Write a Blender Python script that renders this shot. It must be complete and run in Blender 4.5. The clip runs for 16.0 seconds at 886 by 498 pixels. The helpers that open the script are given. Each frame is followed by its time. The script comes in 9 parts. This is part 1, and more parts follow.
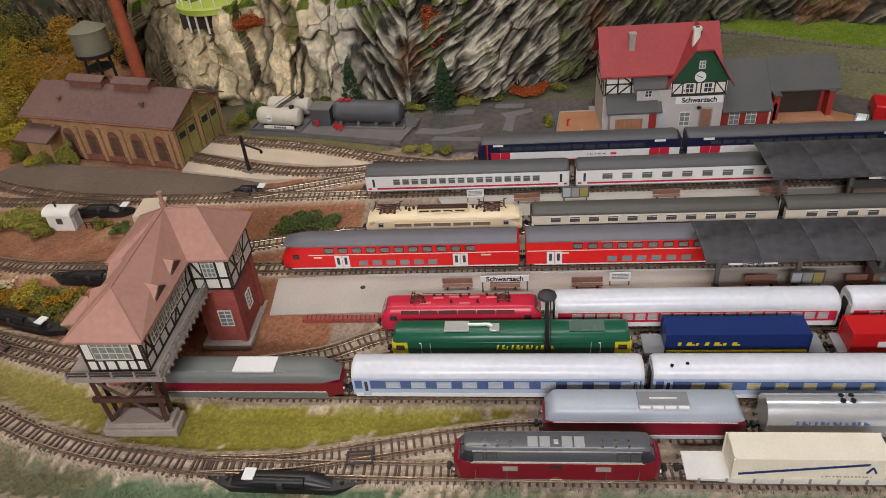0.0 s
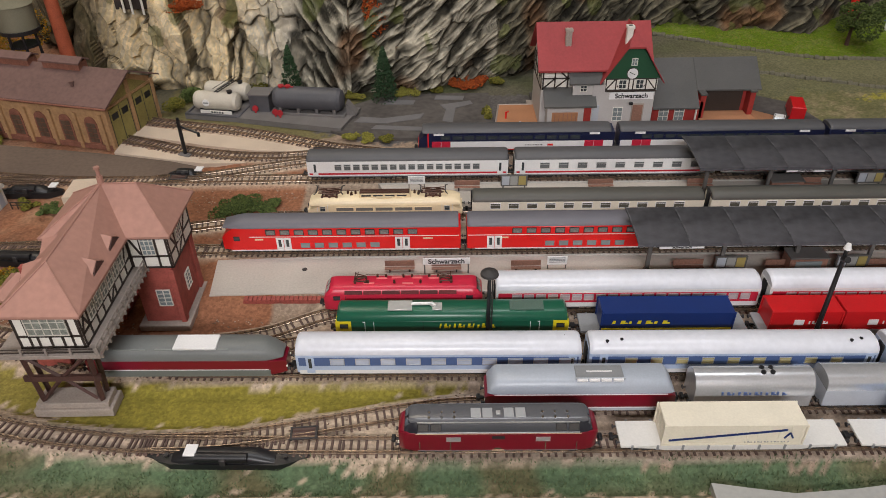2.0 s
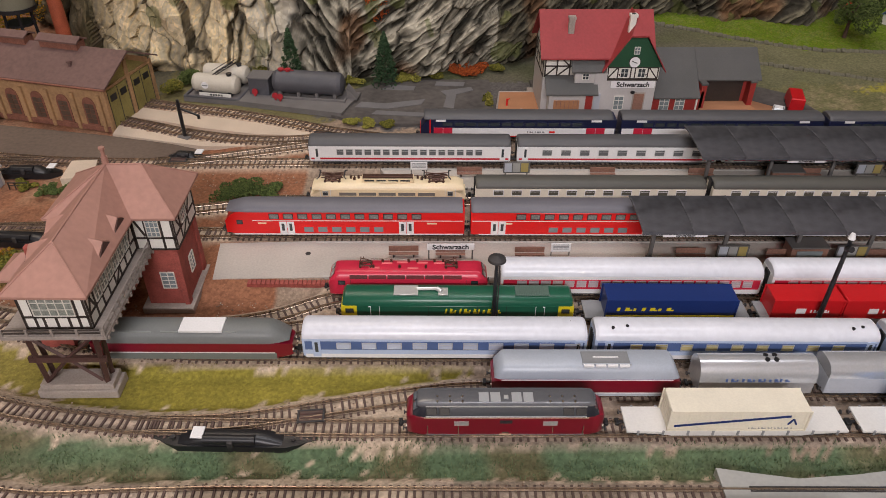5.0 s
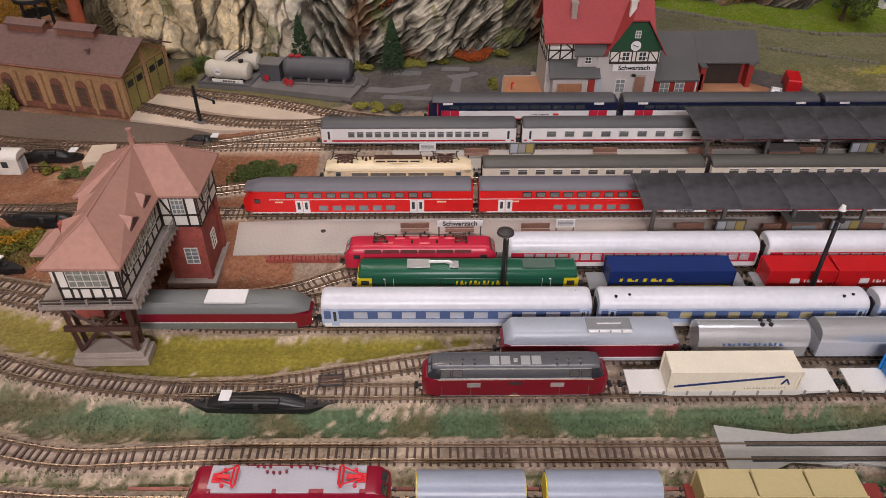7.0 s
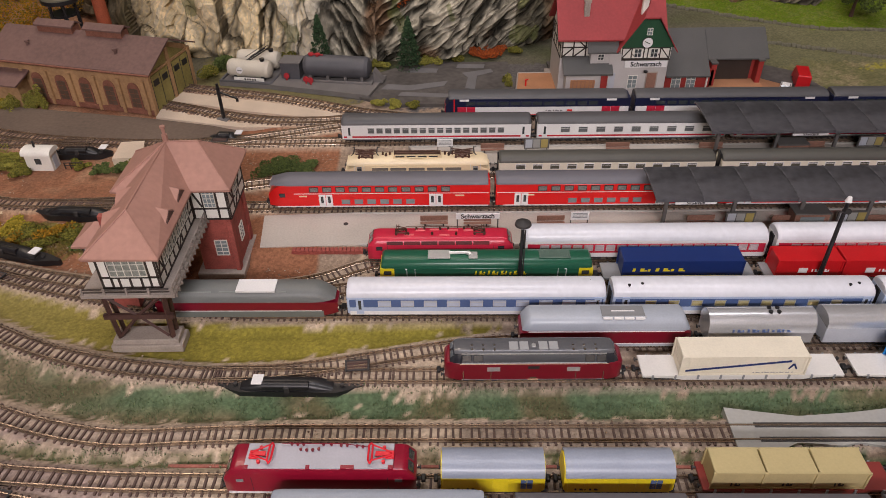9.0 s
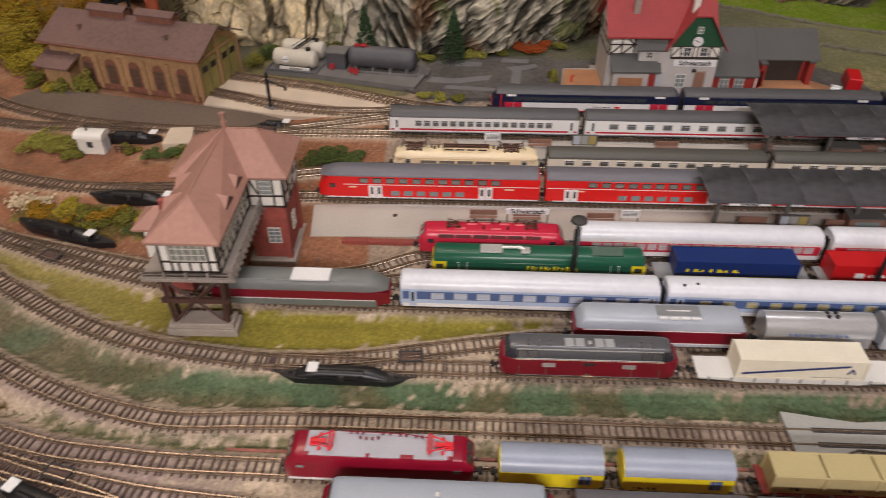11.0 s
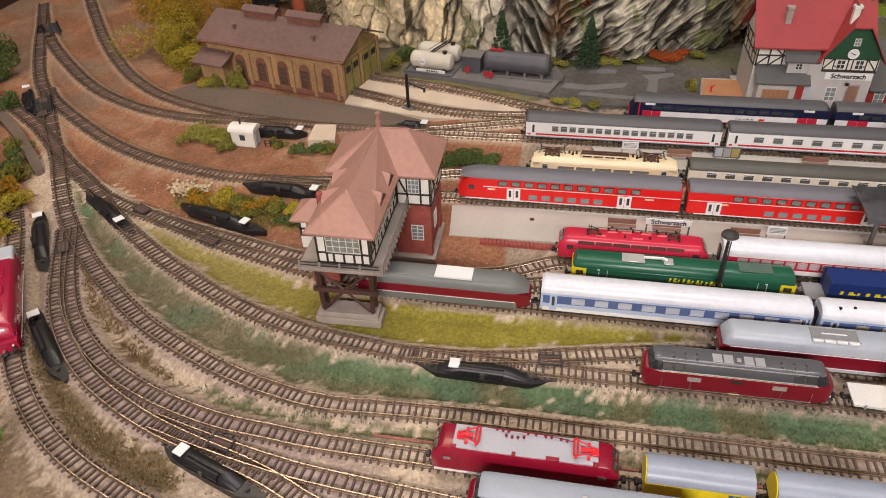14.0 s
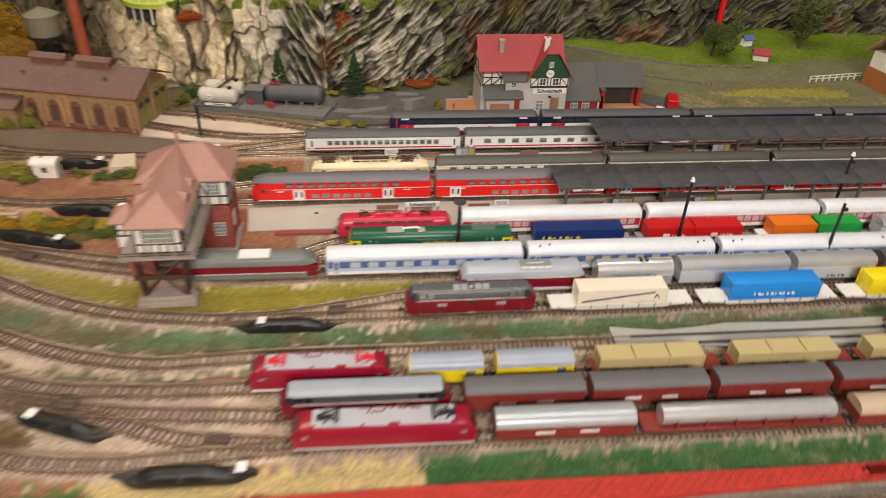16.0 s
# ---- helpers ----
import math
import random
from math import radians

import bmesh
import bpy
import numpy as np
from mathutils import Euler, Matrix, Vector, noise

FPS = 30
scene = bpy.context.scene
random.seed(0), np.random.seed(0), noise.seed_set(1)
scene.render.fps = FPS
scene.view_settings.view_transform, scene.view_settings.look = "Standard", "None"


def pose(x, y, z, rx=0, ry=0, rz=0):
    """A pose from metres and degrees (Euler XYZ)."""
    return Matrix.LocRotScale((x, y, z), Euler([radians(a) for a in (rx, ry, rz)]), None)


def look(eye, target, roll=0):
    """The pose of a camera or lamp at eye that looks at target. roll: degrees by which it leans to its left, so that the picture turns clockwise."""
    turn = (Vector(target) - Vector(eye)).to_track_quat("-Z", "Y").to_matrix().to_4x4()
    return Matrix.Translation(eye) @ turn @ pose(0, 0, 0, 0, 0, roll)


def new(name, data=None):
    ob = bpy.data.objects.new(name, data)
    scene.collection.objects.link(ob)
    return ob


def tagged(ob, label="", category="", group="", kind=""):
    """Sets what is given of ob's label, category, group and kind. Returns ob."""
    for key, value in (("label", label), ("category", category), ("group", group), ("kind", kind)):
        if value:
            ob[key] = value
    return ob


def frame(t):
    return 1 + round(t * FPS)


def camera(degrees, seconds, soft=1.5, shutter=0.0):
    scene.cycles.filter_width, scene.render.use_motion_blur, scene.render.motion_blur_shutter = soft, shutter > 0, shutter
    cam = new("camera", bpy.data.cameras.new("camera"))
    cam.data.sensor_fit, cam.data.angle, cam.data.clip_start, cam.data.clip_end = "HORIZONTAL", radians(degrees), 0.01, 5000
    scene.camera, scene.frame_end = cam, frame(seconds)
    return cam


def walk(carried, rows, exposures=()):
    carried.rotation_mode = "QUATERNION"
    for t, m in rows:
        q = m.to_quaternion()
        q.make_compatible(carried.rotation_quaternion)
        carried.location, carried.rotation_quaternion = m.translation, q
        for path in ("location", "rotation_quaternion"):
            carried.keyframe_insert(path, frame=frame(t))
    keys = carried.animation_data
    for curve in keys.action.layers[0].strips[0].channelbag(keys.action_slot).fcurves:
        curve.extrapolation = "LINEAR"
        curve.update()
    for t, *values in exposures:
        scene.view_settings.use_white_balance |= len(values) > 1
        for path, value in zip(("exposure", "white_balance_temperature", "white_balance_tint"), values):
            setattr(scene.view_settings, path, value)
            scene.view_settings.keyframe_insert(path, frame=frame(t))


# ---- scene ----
cam = camera(63.0, 16.0, soft=0.6, shutter=0.45)
PATH = [
    (0, (0.122, -0.416, 0.321), (-0.062, 1.207, -0.832), -5.3),
    (0.5, (0.111, -0.42, 0.318), (-0.025, 1.204, -0.841), -3.9),
    (1, (0.107, -0.428, 0.321), (0.019, 1.192, -0.848), -2.2),
    (1.5, (0.116, -0.436, 0.323), (0.078, 1.183, -0.85), -2.5),
    (2, (0.114, -0.43, 0.315), (0.121, 1.201, -0.843), -0.8),
    (2.5, (0.108, -0.423, 0.311), (0.131, 1.197, -0.861), -0.1),
    (3, (0.106, -0.426, 0.311), (0.128, 1.196, -0.86), -0.4),
    (5.5, (0.102, -0.435, 0.316), (0.145, 1.17, -0.877), 0.7),
    (6, (0.101, -0.445, 0.32), (0.145, 1.154, -0.881), -0.0),
    (6.5, (0.097, -0.454, 0.32), (0.134, 1.145, -0.881), 0.1),
    (7, (0.096, -0.455, 0.319), (0.132, 1.14, -0.887), 0.1),
    (7.5, (0.094, -0.462, 0.321), (0.134, 1.126, -0.894), 0.3),
    (8, (0.087, -0.469, 0.325), (0.115, 1.12, -0.888), -0.0),
    (10.5, (0.093, -0.473, 0.329), (0.095, 1.11, -0.893), -0.8),
    (11, (0.065, -0.473, 0.328), (0.027, 1.106, -0.899), 0.1),
    (11.5, (0.025, -0.464, 0.319), (-0.177, 1.098, -0.914), -0.0),
    (12, (0.011, -0.47, 0.323), (-0.28, 1.075, -0.913), -0.4),
    (12.5, (0.02, -0.472, 0.322), (-0.278, 1.072, -0.914), -1.5),
    (13, (0.029, -0.473, 0.323), (-0.241, 1.071, -0.921), -1.8),
    (13.5, (0.027, -0.477, 0.324), (-0.254, 1.069, -0.913), -1.1),
    (14, (0.034, -0.482, 0.333), (-0.263, 1.077, -0.884), -2.3),
    (14.5, (0.026, -0.518, 0.344), (-0.244, 1.074, -0.836), -3.0),
    (14.8, (0.005, -0.597, 0.369), (-0.09, 1.006, -0.824), -0.5),
    (15, (-0.044, -0.668, 0.38), (0.021, 0.94, -0.807), 0.6),
    (15.2, (-0.045, -0.715, 0.405), (0.039, 0.891, -0.783), -0.3),
    (15.5, (-0.044, -0.722, 0.407), (0.173, 0.923, -0.71), 1.3),
    (15.7, (-0.006, -0.7, 0.395), (0.223, 0.953, -0.708), 1.3),
    (16, (0.058, -0.619, 0.368), (0.284, 1.025, -0.749), 2.3),
]
walk(cam, [(t, look(eye, target, roll)) for t, eye, target, roll in PATH], [(0, -0.08, 6280, 9), (3, -0.08, 6380, 9), (5.5, -0.07, 6420, 15.5), (8, -0.11, 6480, 18), (10.5, -0.12, 6650, 14.5), (11.5, 0.03, 6700, 14), (12.3, 0.24, 6700, 13), (14.4, 0.22, 6750, 13), (15.1, -0.03, 7500, 16), (15.6, 0.03, 7500, 16), (16, 0.26, 7100, 9)])

# ---- light ----
world = bpy.data.worlds.new("room_light")
scene.world = world
world.use_nodes = True
world.node_tree.nodes["Background"].inputs[0].default_value = (1.0, 0.92, 0.85, 1)
world.node_tree.nodes["Background"].inputs[1].default_value = 0.03
scene.view_settings.exposure = 0.0


def ceiling_lamp(x, y, power, tint, sx=1.2, sy=0.25):
    d = bpy.data.lights.new("ceiling_lamp", "AREA")
    d.shape, d.size, d.size_y, d.energy, d.color = "RECTANGLE", sx, sy, power, tint
    new("ceiling_lamp", d).matrix_world = pose(x, y, 1.46)


ceiling_lamp(0.0, -2.2, 66, (1.0, 0.96, 0.97))
ceiling_lamp(0.25, -0.1, 8.2, (0.97, 0.97, 1.0))
ceiling_lamp(-0.55, 0.55, 8.0, (1.0, 0.85, 0.66))

# ---- helpers for shapes: all in millimetres, made small by S ----
S = 0.001
random.seed(7)
MATS = {}


def mat(name, col, rough=0.5, metal=0.0, var=0.12, scale=60, fine=900, bump=0.15, spec=0.5, col2=None, emit=0, coat=0.0):
    """A painted or natural surface: stains at one scale, grain at a finer one, fine relief."""
    if name in MATS:
        return MATS[name]
    m = bpy.data.materials.new(name)
    m.use_nodes = True
    n, l = m.node_tree.nodes, m.node_tree.links
    b = n["Principled BSDF"]
    b.inputs["Roughness"].default_value, b.inputs["Metallic"].default_value = rough, metal
    b.inputs["Specular IOR Level"].default_value = spec
    b.inputs["Coat Weight"].default_value = coat
    tc = n.new("ShaderNodeTexCoord")
    n1, n2 = n.new("ShaderNodeTexNoise"), n.new("ShaderNodeTexNoise")
    n1.inputs["Scale"].default_value, n1.inputs["Detail"].default_value = scale, 4
    n2.inputs["Scale"].default_value, n2.inputs["Detail"].default_value = fine, 3
    l.new(tc.outputs["Object"], n1.inputs["Vector"]), l.new(tc.outputs["Object"], n2.inputs["Vector"])
    a = n.new("ShaderNodeMath")
    a.operation = "ADD"
    l.new(n1.outputs["Fac"], a.inputs[0]), l.new(n2.outputs["Fac"], a.inputs[1])
    r = n.new("ShaderNodeMapRange")
    r.inputs["From Min"].default_value, r.inputs["From Max"].default_value = 0.65, 1.35
    l.new(a.outputs[0], r.inputs["Value"])
    mix = n.new("ShaderNodeMix")
    mix.data_type = "RGBA"
    c2 = col2 or tuple(min(1, c * (1 + var)) for c in col)
    c1 = tuple(c * (1 - var) for c in col)
    mix.inputs["A"].default_value, mix.inputs["B"].default_value = (*c1, 1), (*c2, 1)
    l.new(r.outputs["Result"], mix.inputs["Factor"])
    l.new(mix.outputs["Result"], b.inputs["Base Color"])
    if bump:
        bp = n.new("ShaderNodeBump")
        bp.inputs["Strength"].default_value, bp.inputs["Distance"].default_value = bump, 0.0006
        l.new(a.outputs[0], bp.inputs["Height"]), l.new(bp.outputs["Normal"], b.inputs["Normal"])
    if emit:
        b.inputs["Emission Color"].default_value, b.inputs["Emission Strength"].default_value = (*col, 1), emit
    MATS[name] = m
    return m


def paint(name, col, rough=0.32, **k):
    return mat(name, col, rough, var=k.pop("var", 0.07), bump=k.pop("bump", 0.04), **k)


def link_mesh(name, bm, material, smooth=0):
    me = bpy.data.meshes.new(name)
    bm.to_mesh(me)
    bm.free()
    me.transform(Matrix.Scale(S, 4))
    if material:
        me.materials.append(material)
    if smooth:
        me.shade_smooth()
        me.set_sharp_from_angle(angle=radians(smooth))
    return me


def part(name, bm, material, parent, label="", smooth=38):
    """Links a bmesh as one mesh object under a thing or a part."""
    ob = new(name, link_mesh(name, bm, material, smooth))
    ob.parent = parent
    if label:
        ob["label"] = label
    return ob


def thing(name, x, y, z, rz, label, category, group=""):
    e = new(name)
    e.empty_display_size = 0.01
    e.matrix_basis = pose(x * S, y * S, z * S, 0, 0, rz)
    return tagged(e, label, category, group)


def solid(name, bm, material, x, y, z, rz, label, category, group="", kind="", smooth=38):
    o = new(name, link_mesh(name, bm, material, smooth))
    o.matrix_basis = pose(x * S, y * S, z * S, 0, 0, rz)
    return tagged(o, label, category, group, kind)


def box(bm, x0, x1, y0, y1, z0, z1, bev=0.0, seg=1):
    r = bmesh.ops.create_cube(bm, size=1)["verts"]
    for v in r:
        v.co = Vector(((x0 + x1) / 2 + v.co.x * (x1 - x0), (y0 + y1) / 2 + v.co.y * (y1 - y0), (z0 + z1) / 2 + v.co.z * (z1 - z0)))
    if bev:
        es = list({e for v in r for e in v.link_edges})
        bmesh.ops.bevel(bm, geom=es, offset=bev, segments=seg, affect="EDGES", profile=0.5)
    return bm


def bx(*a, **k):
    return box(bmesh.new(), *a, **k)


def rod(bm, p, q, r, n=8, r2=None):
    p, q = Vector(p), Vector(q)
    d = q - p
    m = Matrix.Translation((p + q) / 2) @ d.to_track_quat("Z", "Y").to_matrix().to_4x4()
    bmesh.ops.create_cone(bm, cap_ends=True, segments=n, radius1=r, radius2=r if r2 is None else r2, depth=d.length, matrix=m)
    return bm


def loft(bm, stations):
    """Skin over cross-sections: [(x, [(y, z), ...]), ...], closed at both ends."""
    rings = [[bm.verts.new((x, y, z)) for y, z in prof] for x, prof in stations]
    for a, b in zip(rings, rings[1:]):
        for i in range(len(a)):
            j = (i + 1) % len(a)
            bm.faces.new((a[i], a[j], b[j], b[i]))
    bm.faces.new(rings[0]), bm.faces.new(rings[-1][::-1])
    bmesh.ops.recalc_face_normals(bm, faces=bm.faces[:])
    return bm


def slab(bm, poly, z0, z1):
    """An upright prism over a polygon [(x, y), ...]."""
    lo, hi = [bm.verts.new((x, y, z0)) for x, y in poly], [bm.verts.new((x, y, z1)) for x, y in poly]
    for i in range(len(poly)):
        j = (i + 1) % len(poly)
        bm.faces.new((lo[i], lo[j], hi[j], hi[i]))
    bm.faces.new(lo[::-1]), bm.faces.new(hi)
    bmesh.ops.recalc_face_normals(bm, faces=bm.faces[:])
    return bm


def words(text, size, material, parent, m, name="lettering"):
    c = bpy.data.curves.new(name, "FONT")
    c.body, c.size, c.extrude, c.align_x, c.align_y = text, size * S, 0.1 * S, "CENTER", "CENTER"
    c.offset = 0.024 * size * S
    c.materials.append(material)
    o = new(name, c)
    o.parent = parent
    o.matrix_basis = m
    return o


# ---- materials ----
RAIL = mat("rail_steel", (0.40, 0.315, 0.24), 0.27, 0.8, 0.35, 60, 700, 0.25)
SLEEPER = mat("sleeper_brown", (0.108, 0.068, 0.055), 0.7, var=0.3, scale=40, fine=1500)
BLACK = paint("black_plastic", (0.013, 0.013, 0.015), 0.38)
DARK = mat("dark_underframe", (0.035, 0.032, 0.032), 0.6, var=0.3)
WHITE = paint("white_paint", (0.80, 0.80, 0.80), 0.35)
GLASS = paint("window_glass_dark", (0.05, 0.06, 0.065), 0.08, coat=0.6)
GLASSL = paint("window_glass_light", (0.22, 0.26, 0.27), 0.10, coat=0.6)
ALU = paint("aluminium_frame", (0.62, 0.63, 0.63), 0.35, metal=0.6)
CHROME = mat("chrome", (0.8, 0.8, 0.8), 0.15, 1.0, 0.05)
LAMP = paint("lamp_lens", (0.85, 0.83, 0.7), 0.15)

# ---- plan of the tracks, millimetres ----
YARD = {  # y at x = 0, lean of the line
    "t1": (163, -0.012), "t2": (116, -0.012), "t3": (56, -0.012), "t4": (10, -0.012), "t5": (-58, -0.014),
    "t6": (-83, -0.016), "t7": (-116, -0.018), "t8": (-144, -0.014), "t9": (-173, -0.012), "t10": (-215, -0.018),
    "t11": (-247.5, -0.020), "t12": (-274.5, -0.022), "t13": (-300, -0.028)}


def yard(track, x):
    y, s = YARD[track]
    return y + s * x


def smooth_line(pts, step=2.0):
    """A Catmull-Rom line through a few plan points, at even steps."""
    p = [Vector((*a, 0)) for a in pts]
    p = [2 * p[0] - p[1]] + p + [2 * p[-1] - p[-2]]
    out = []
    for i in range(1, len(p) - 2):
        n = max(2, int((p[i + 1] - p[i]).length / step))
        for k in range(n):
            t = k / n
            out.append(0.5 * (2 * p[i] + (p[i + 1] - p[i - 1]) * t + (2 * p[i - 1] - 5 * p[i] + 4 * p[i + 1] - p[i + 2]) * t * t
                              + (3 * p[i] - p[i - 1] - 3 * p[i + 1] + p[i + 2]) * t ** 3))
    out.append(p[-2])
    return out


END = 760


def to_yard(track, x0, x1=END):
    n = max(2, int((x1 - x0) / 45))
    return [(x0 + (x1 - x0) * i / n, yard(track, x0 + (x1 - x0) * i / n)) for i in range(n + 1)]


TRACKS = {
    "t1": to_yard("t1", 40), "t2": to_yard("t2", 0), "t3": to_yard("t3", -10), "t4": to_yard("t4", -60), "t5": to_yard("t5", 40),
    "t6": to_yard("t6", 60), "t7": to_yard("t7", -40), "t8": to_yard("t8", 150), "t9": to_yard("t9", 60), "t10": to_yard("t10", 0),
    "t11": to_yard("t11", 0), "t12": to_yard("t12", 0), "t13": to_yard("t13", 20),
}
CURVES = {
    "l1": [(-712, 552), (-660, 480), (-581, 371), (-526, 299), (-460, 225), (-404, 178), (-359, 154), (-310, 137), (-266, 127), (-206, 119), (-151, 117), (-97, 116), (-34, 116), (0, 116)],
    "l1b": [(-130, 118), (-97, 121), (-53, 133), (-3, 147), (40, 160)],
    "l2": [(-676, 396), (-640, 345), (-606, 304), (-572, 268), (-545, 242), (-494, 196), (-448, 163), (-390, 135), (-334, 122), (-280, 120), (-230, 120)],
    "l3": [(-523, 170), (-500, 146), (-459, 114), (-408, 78), (-361, 52), (-314, 34), (-260, 21), (-218, 18), (-160, 15), (-60, 10.7)],
    "l3b": [(-215, 18), (-150, 23), (-80, 42), (-10, 56)],
    "l4": [(-720, 212), (-640, 184), (-568, 146), (-522, 117), (-479, 87), (-445, 57), (-413, 29), (-376, 0), (-340, -25), (-311, -38), (-277, -50), (-237, -62), (-196, -73), (-151, -84), (-90, -95), (0, -96), (60, -86)],
    "l4b": [(-290, -45), (-237, -67), (-196, -82), (-151, -95), (-100, -107), (-40, -115)],
    "l4c": [(-60, -96), (0, -84), (40, -66), (90, -59)],
    "l5": [(-392, 13), (-359, -14), (-313, -55), (-267, -89), (-241, -106), (-195, -132), (-156, -149), (-119, -160), (-80, -167), (-41, -171), (60, -173.7)],
    "l5b": [(-50, -170), (0, -168), (60, -157), (110, -148), (150, -146)],
    "l6": [(-700, 432), (-652, 356), (-613, 292), (-571, 227), (-545, 191), (-518, 158), (-490, 121), (-458, 77), (-420, 28), (-389, -16), (-366, -47), (-346, -70), (-308, -108), (-265, -143), (-229, -168), (-198, -184), (-161, -200), (-125, -211), (-90, -217), (-50, -216), (0, -215)],
    "l7": [(-346, -70), (-322, -113), (-297, -152), (-277, -175), (-248, -199), (-218, -216), (-188, -228), (-150, -238), (-115, -242), (-81, -245), (0, -247.5)],
    "l8": [(-350, -72), (-326, -118), (-302, -158), (-277, -188), (-247, -214), (-217, -232), (-186, -246), (-156, -256), (-131, -263), (-107, -271), (-60, -289), (20, -300.6)],
    "l8b": [(-186, -244), (-155, -252), (-119, -260), (-84, -266), (-24, -272), (0, -274.5)],
    "l9": [(-440, -20), (-400, -65), (-360, -125), (-328, -172), (-300, -210), (-282, -229), (-250, -256), (-215, -277), (-175, -293), (-140, -302), (-96, -306), (-40, -303.5), (20, -300.6)],
    "shed_a": [(-186, 198), (-150, 184), (-122, 173), (-73, 160), (-29, 157), (0, 160), (40, 162.5)],
    "shed_b": [(-178, 238), (-133, 225), (-93, 215), (-53, 202), (-13, 186), (4, 179), (20, 173), (60, 162.3)],
    "front_a": [(-420, -373), (0, -373), (600, -378)], "front_b": [(-420, -397), (0, -398), (600, -403)], "front_c": [(-420, -422), (0, -424), (600, -430)],
}
LINES = {k: smooth_line(v) for k, v in {**TRACKS, **CURVES}.items()}


def wobble(x, y, scale, seed=0.0):
    return noise.noise(Vector((x * scale, y * scale, seed)))


def inside(poly, x, y):
    c, j = False, len(poly) - 1
    for i in range(len(poly)):
        if (poly[i][1] > y) != (poly[j][1] > y) and x < (poly[j][0] - poly[i][0]) * (y - poly[i][1]) / (poly[j][1] - poly[i][1]) + poly[i][0]:
            c = not c
        j = i
    return c


YELLOW = [(-330, -30), (-237, -74), (-160, -102), (-100, -119), (-40, -123), (60, -124), (142, -127), (80, -144), (30, -152), (0, -157), (-60, -157), (-119, -149), (-195, -121), (-267, -78), (-313, -45)]
GREEN = [(-400, 10), (-359, -26), (-313, -66), (-267, -97), (-195, -140), (-119, -168), (-60, -178), (40, -181), (400, -188), (760, -192), (760, -220), (300, -208), (0, -203), (-90, -205), (-161, -189), (-229, -157), (-308, -97), (-350, -55)]
NARROW = [(-190, -207), (-125, -221), (-60, -226), (40, -227), (140, -229), (250, -231), (250, -236), (100, -236), (-60, -237), (-115, -232), (-160, -221)]
SLABGRASS = [(258, -238), (268, -233), (284, -227), (306, -229), (340, -231), (420, -234), (560, -239), (760, -244), (760, -256), (262, -243)]
DEEP = [(90, -311), (760, -330), (760, -352), (100, -338)]
FRONTGREEN = [(-700, -312), (-300, -314), (-110, -319), (-100, -330), (-320, -329), (-700, -330)]
FRONTSAND = [(-115, -316), (90, -312), (98, -338), (-110, -337)]
REDSOIL = [(-760, -20), (-420, -60), (-370, -135), (-330, -195), (-292, -240), (-262, -275), (-300, -309), (-760, -312)]
OUTER = [(-440, -70), (-380, -142), (-330, -207), (-290, -245), (-245, -280), (-190, -304), (-150, -312), (-200, -314), (-262, -297), (-302, -262), (-352, -200), (-402, -130)]
OLIVE = [(-312, -165), (-285, -196), (-247, -229), (-217, -246), (-175, -263), (-150, -276), (-165, -290), (-200, -280), (-250, -247), (-282, -217), (-316, -180)]
RUSTGRASS = [(-320, -104), (-290, -142), (-260, -172), (-218, -200), (-190, -212), (-200, -200), (-240, -172), (-270, -150), (-300, -120)]
THROAT = [(-420, 30), (-360, -20), (-300, -110), (-230, -175), (-120, -225), (-40, -268), (-60, -282), (-150, -275), (-240, -235), (-320, -170), (-370, -90)]
TARMAC = [(-390, 172), (-365, 205), (-192, 170), (-130, 154), (-101, 143), (-104, 136), (-150, 125), (-250, 131), (-310, 148)]
HEDGE = [(-282, -8), (-230, 0), (-165, -8), (-160, -44), (-192, -46), (-240, -28), (-285, -20)]
LAWN = [(330, 462), (386, 446), (477, 406), (564, 378), (653, 376), (750, 394), (980, 400), (980, 500), (860, 490), (772, 502), (700, 515), (640, 490), (561, 456), (472, 462), (386, 480), (335, 490)]
BANK = [(560, 274), (640, 270), (730, 262), (760, 286), (700, 296), (600, 300)]
GREENISH = [(420, 240), (800, 170), (980, 165), (980, 230), (800, 260), (500, 300)]
SANDY = [(-455, 45), (-373, 8), (-277, -42), (-151, -76), (-60, -84), (40, -100), (240, -195), (260, -238), (100, -242), (0, -262), (-30, -305), (-100, -316), (-230, -300), (-300, -235), (-345, -150), (-372, -90), (-430, 0)]
TANKYARD = [(-170, 236), (-100, 218), (-20, 190), (20, 214), (30, 300), (-60, 305), (-172, 318)]
STATION_YARD = [(-10, 222), (60, 190), (150, 192), (480, 180), (480, 262), (330, 262), (210, 300), (60, 305), (20, 262)]


X0, X1, Y0, Y1, ST = -760, 1000, -470, 560, 3.2
NX, NY = int((X1 - X0) / ST) + 1, int((Y1 - Y0) / ST) + 1


def track_distance():
    """How far each node of the ground is from the nearest track's middle, up to 20 mm."""
    far = np.full((NY, NX), 20.0)
    gx, gy = X0 + ST * np.arange(NX), Y0 + ST * np.arange(NY)
    for line in LINES.values():
        for p in line:
            i0, i1 = max(0, int((p.x - 20 - X0) / ST)), min(NX, int((p.x + 20 - X0) / ST) + 2)
            j0, j1 = max(0, int((p.y - 20 - Y0) / ST)), min(NY, int((p.y + 20 - Y0) / ST) + 2)
            if i1 > i0 and j1 > j0:
                d = np.hypot(gx[None, i0:i1] - p.x, gy[j0:j1, None] - p.y)
                far[j0:j1, i0:i1] = np.minimum(far[j0:j1, i0:i1], d)
    return far


NEAR = track_distance()


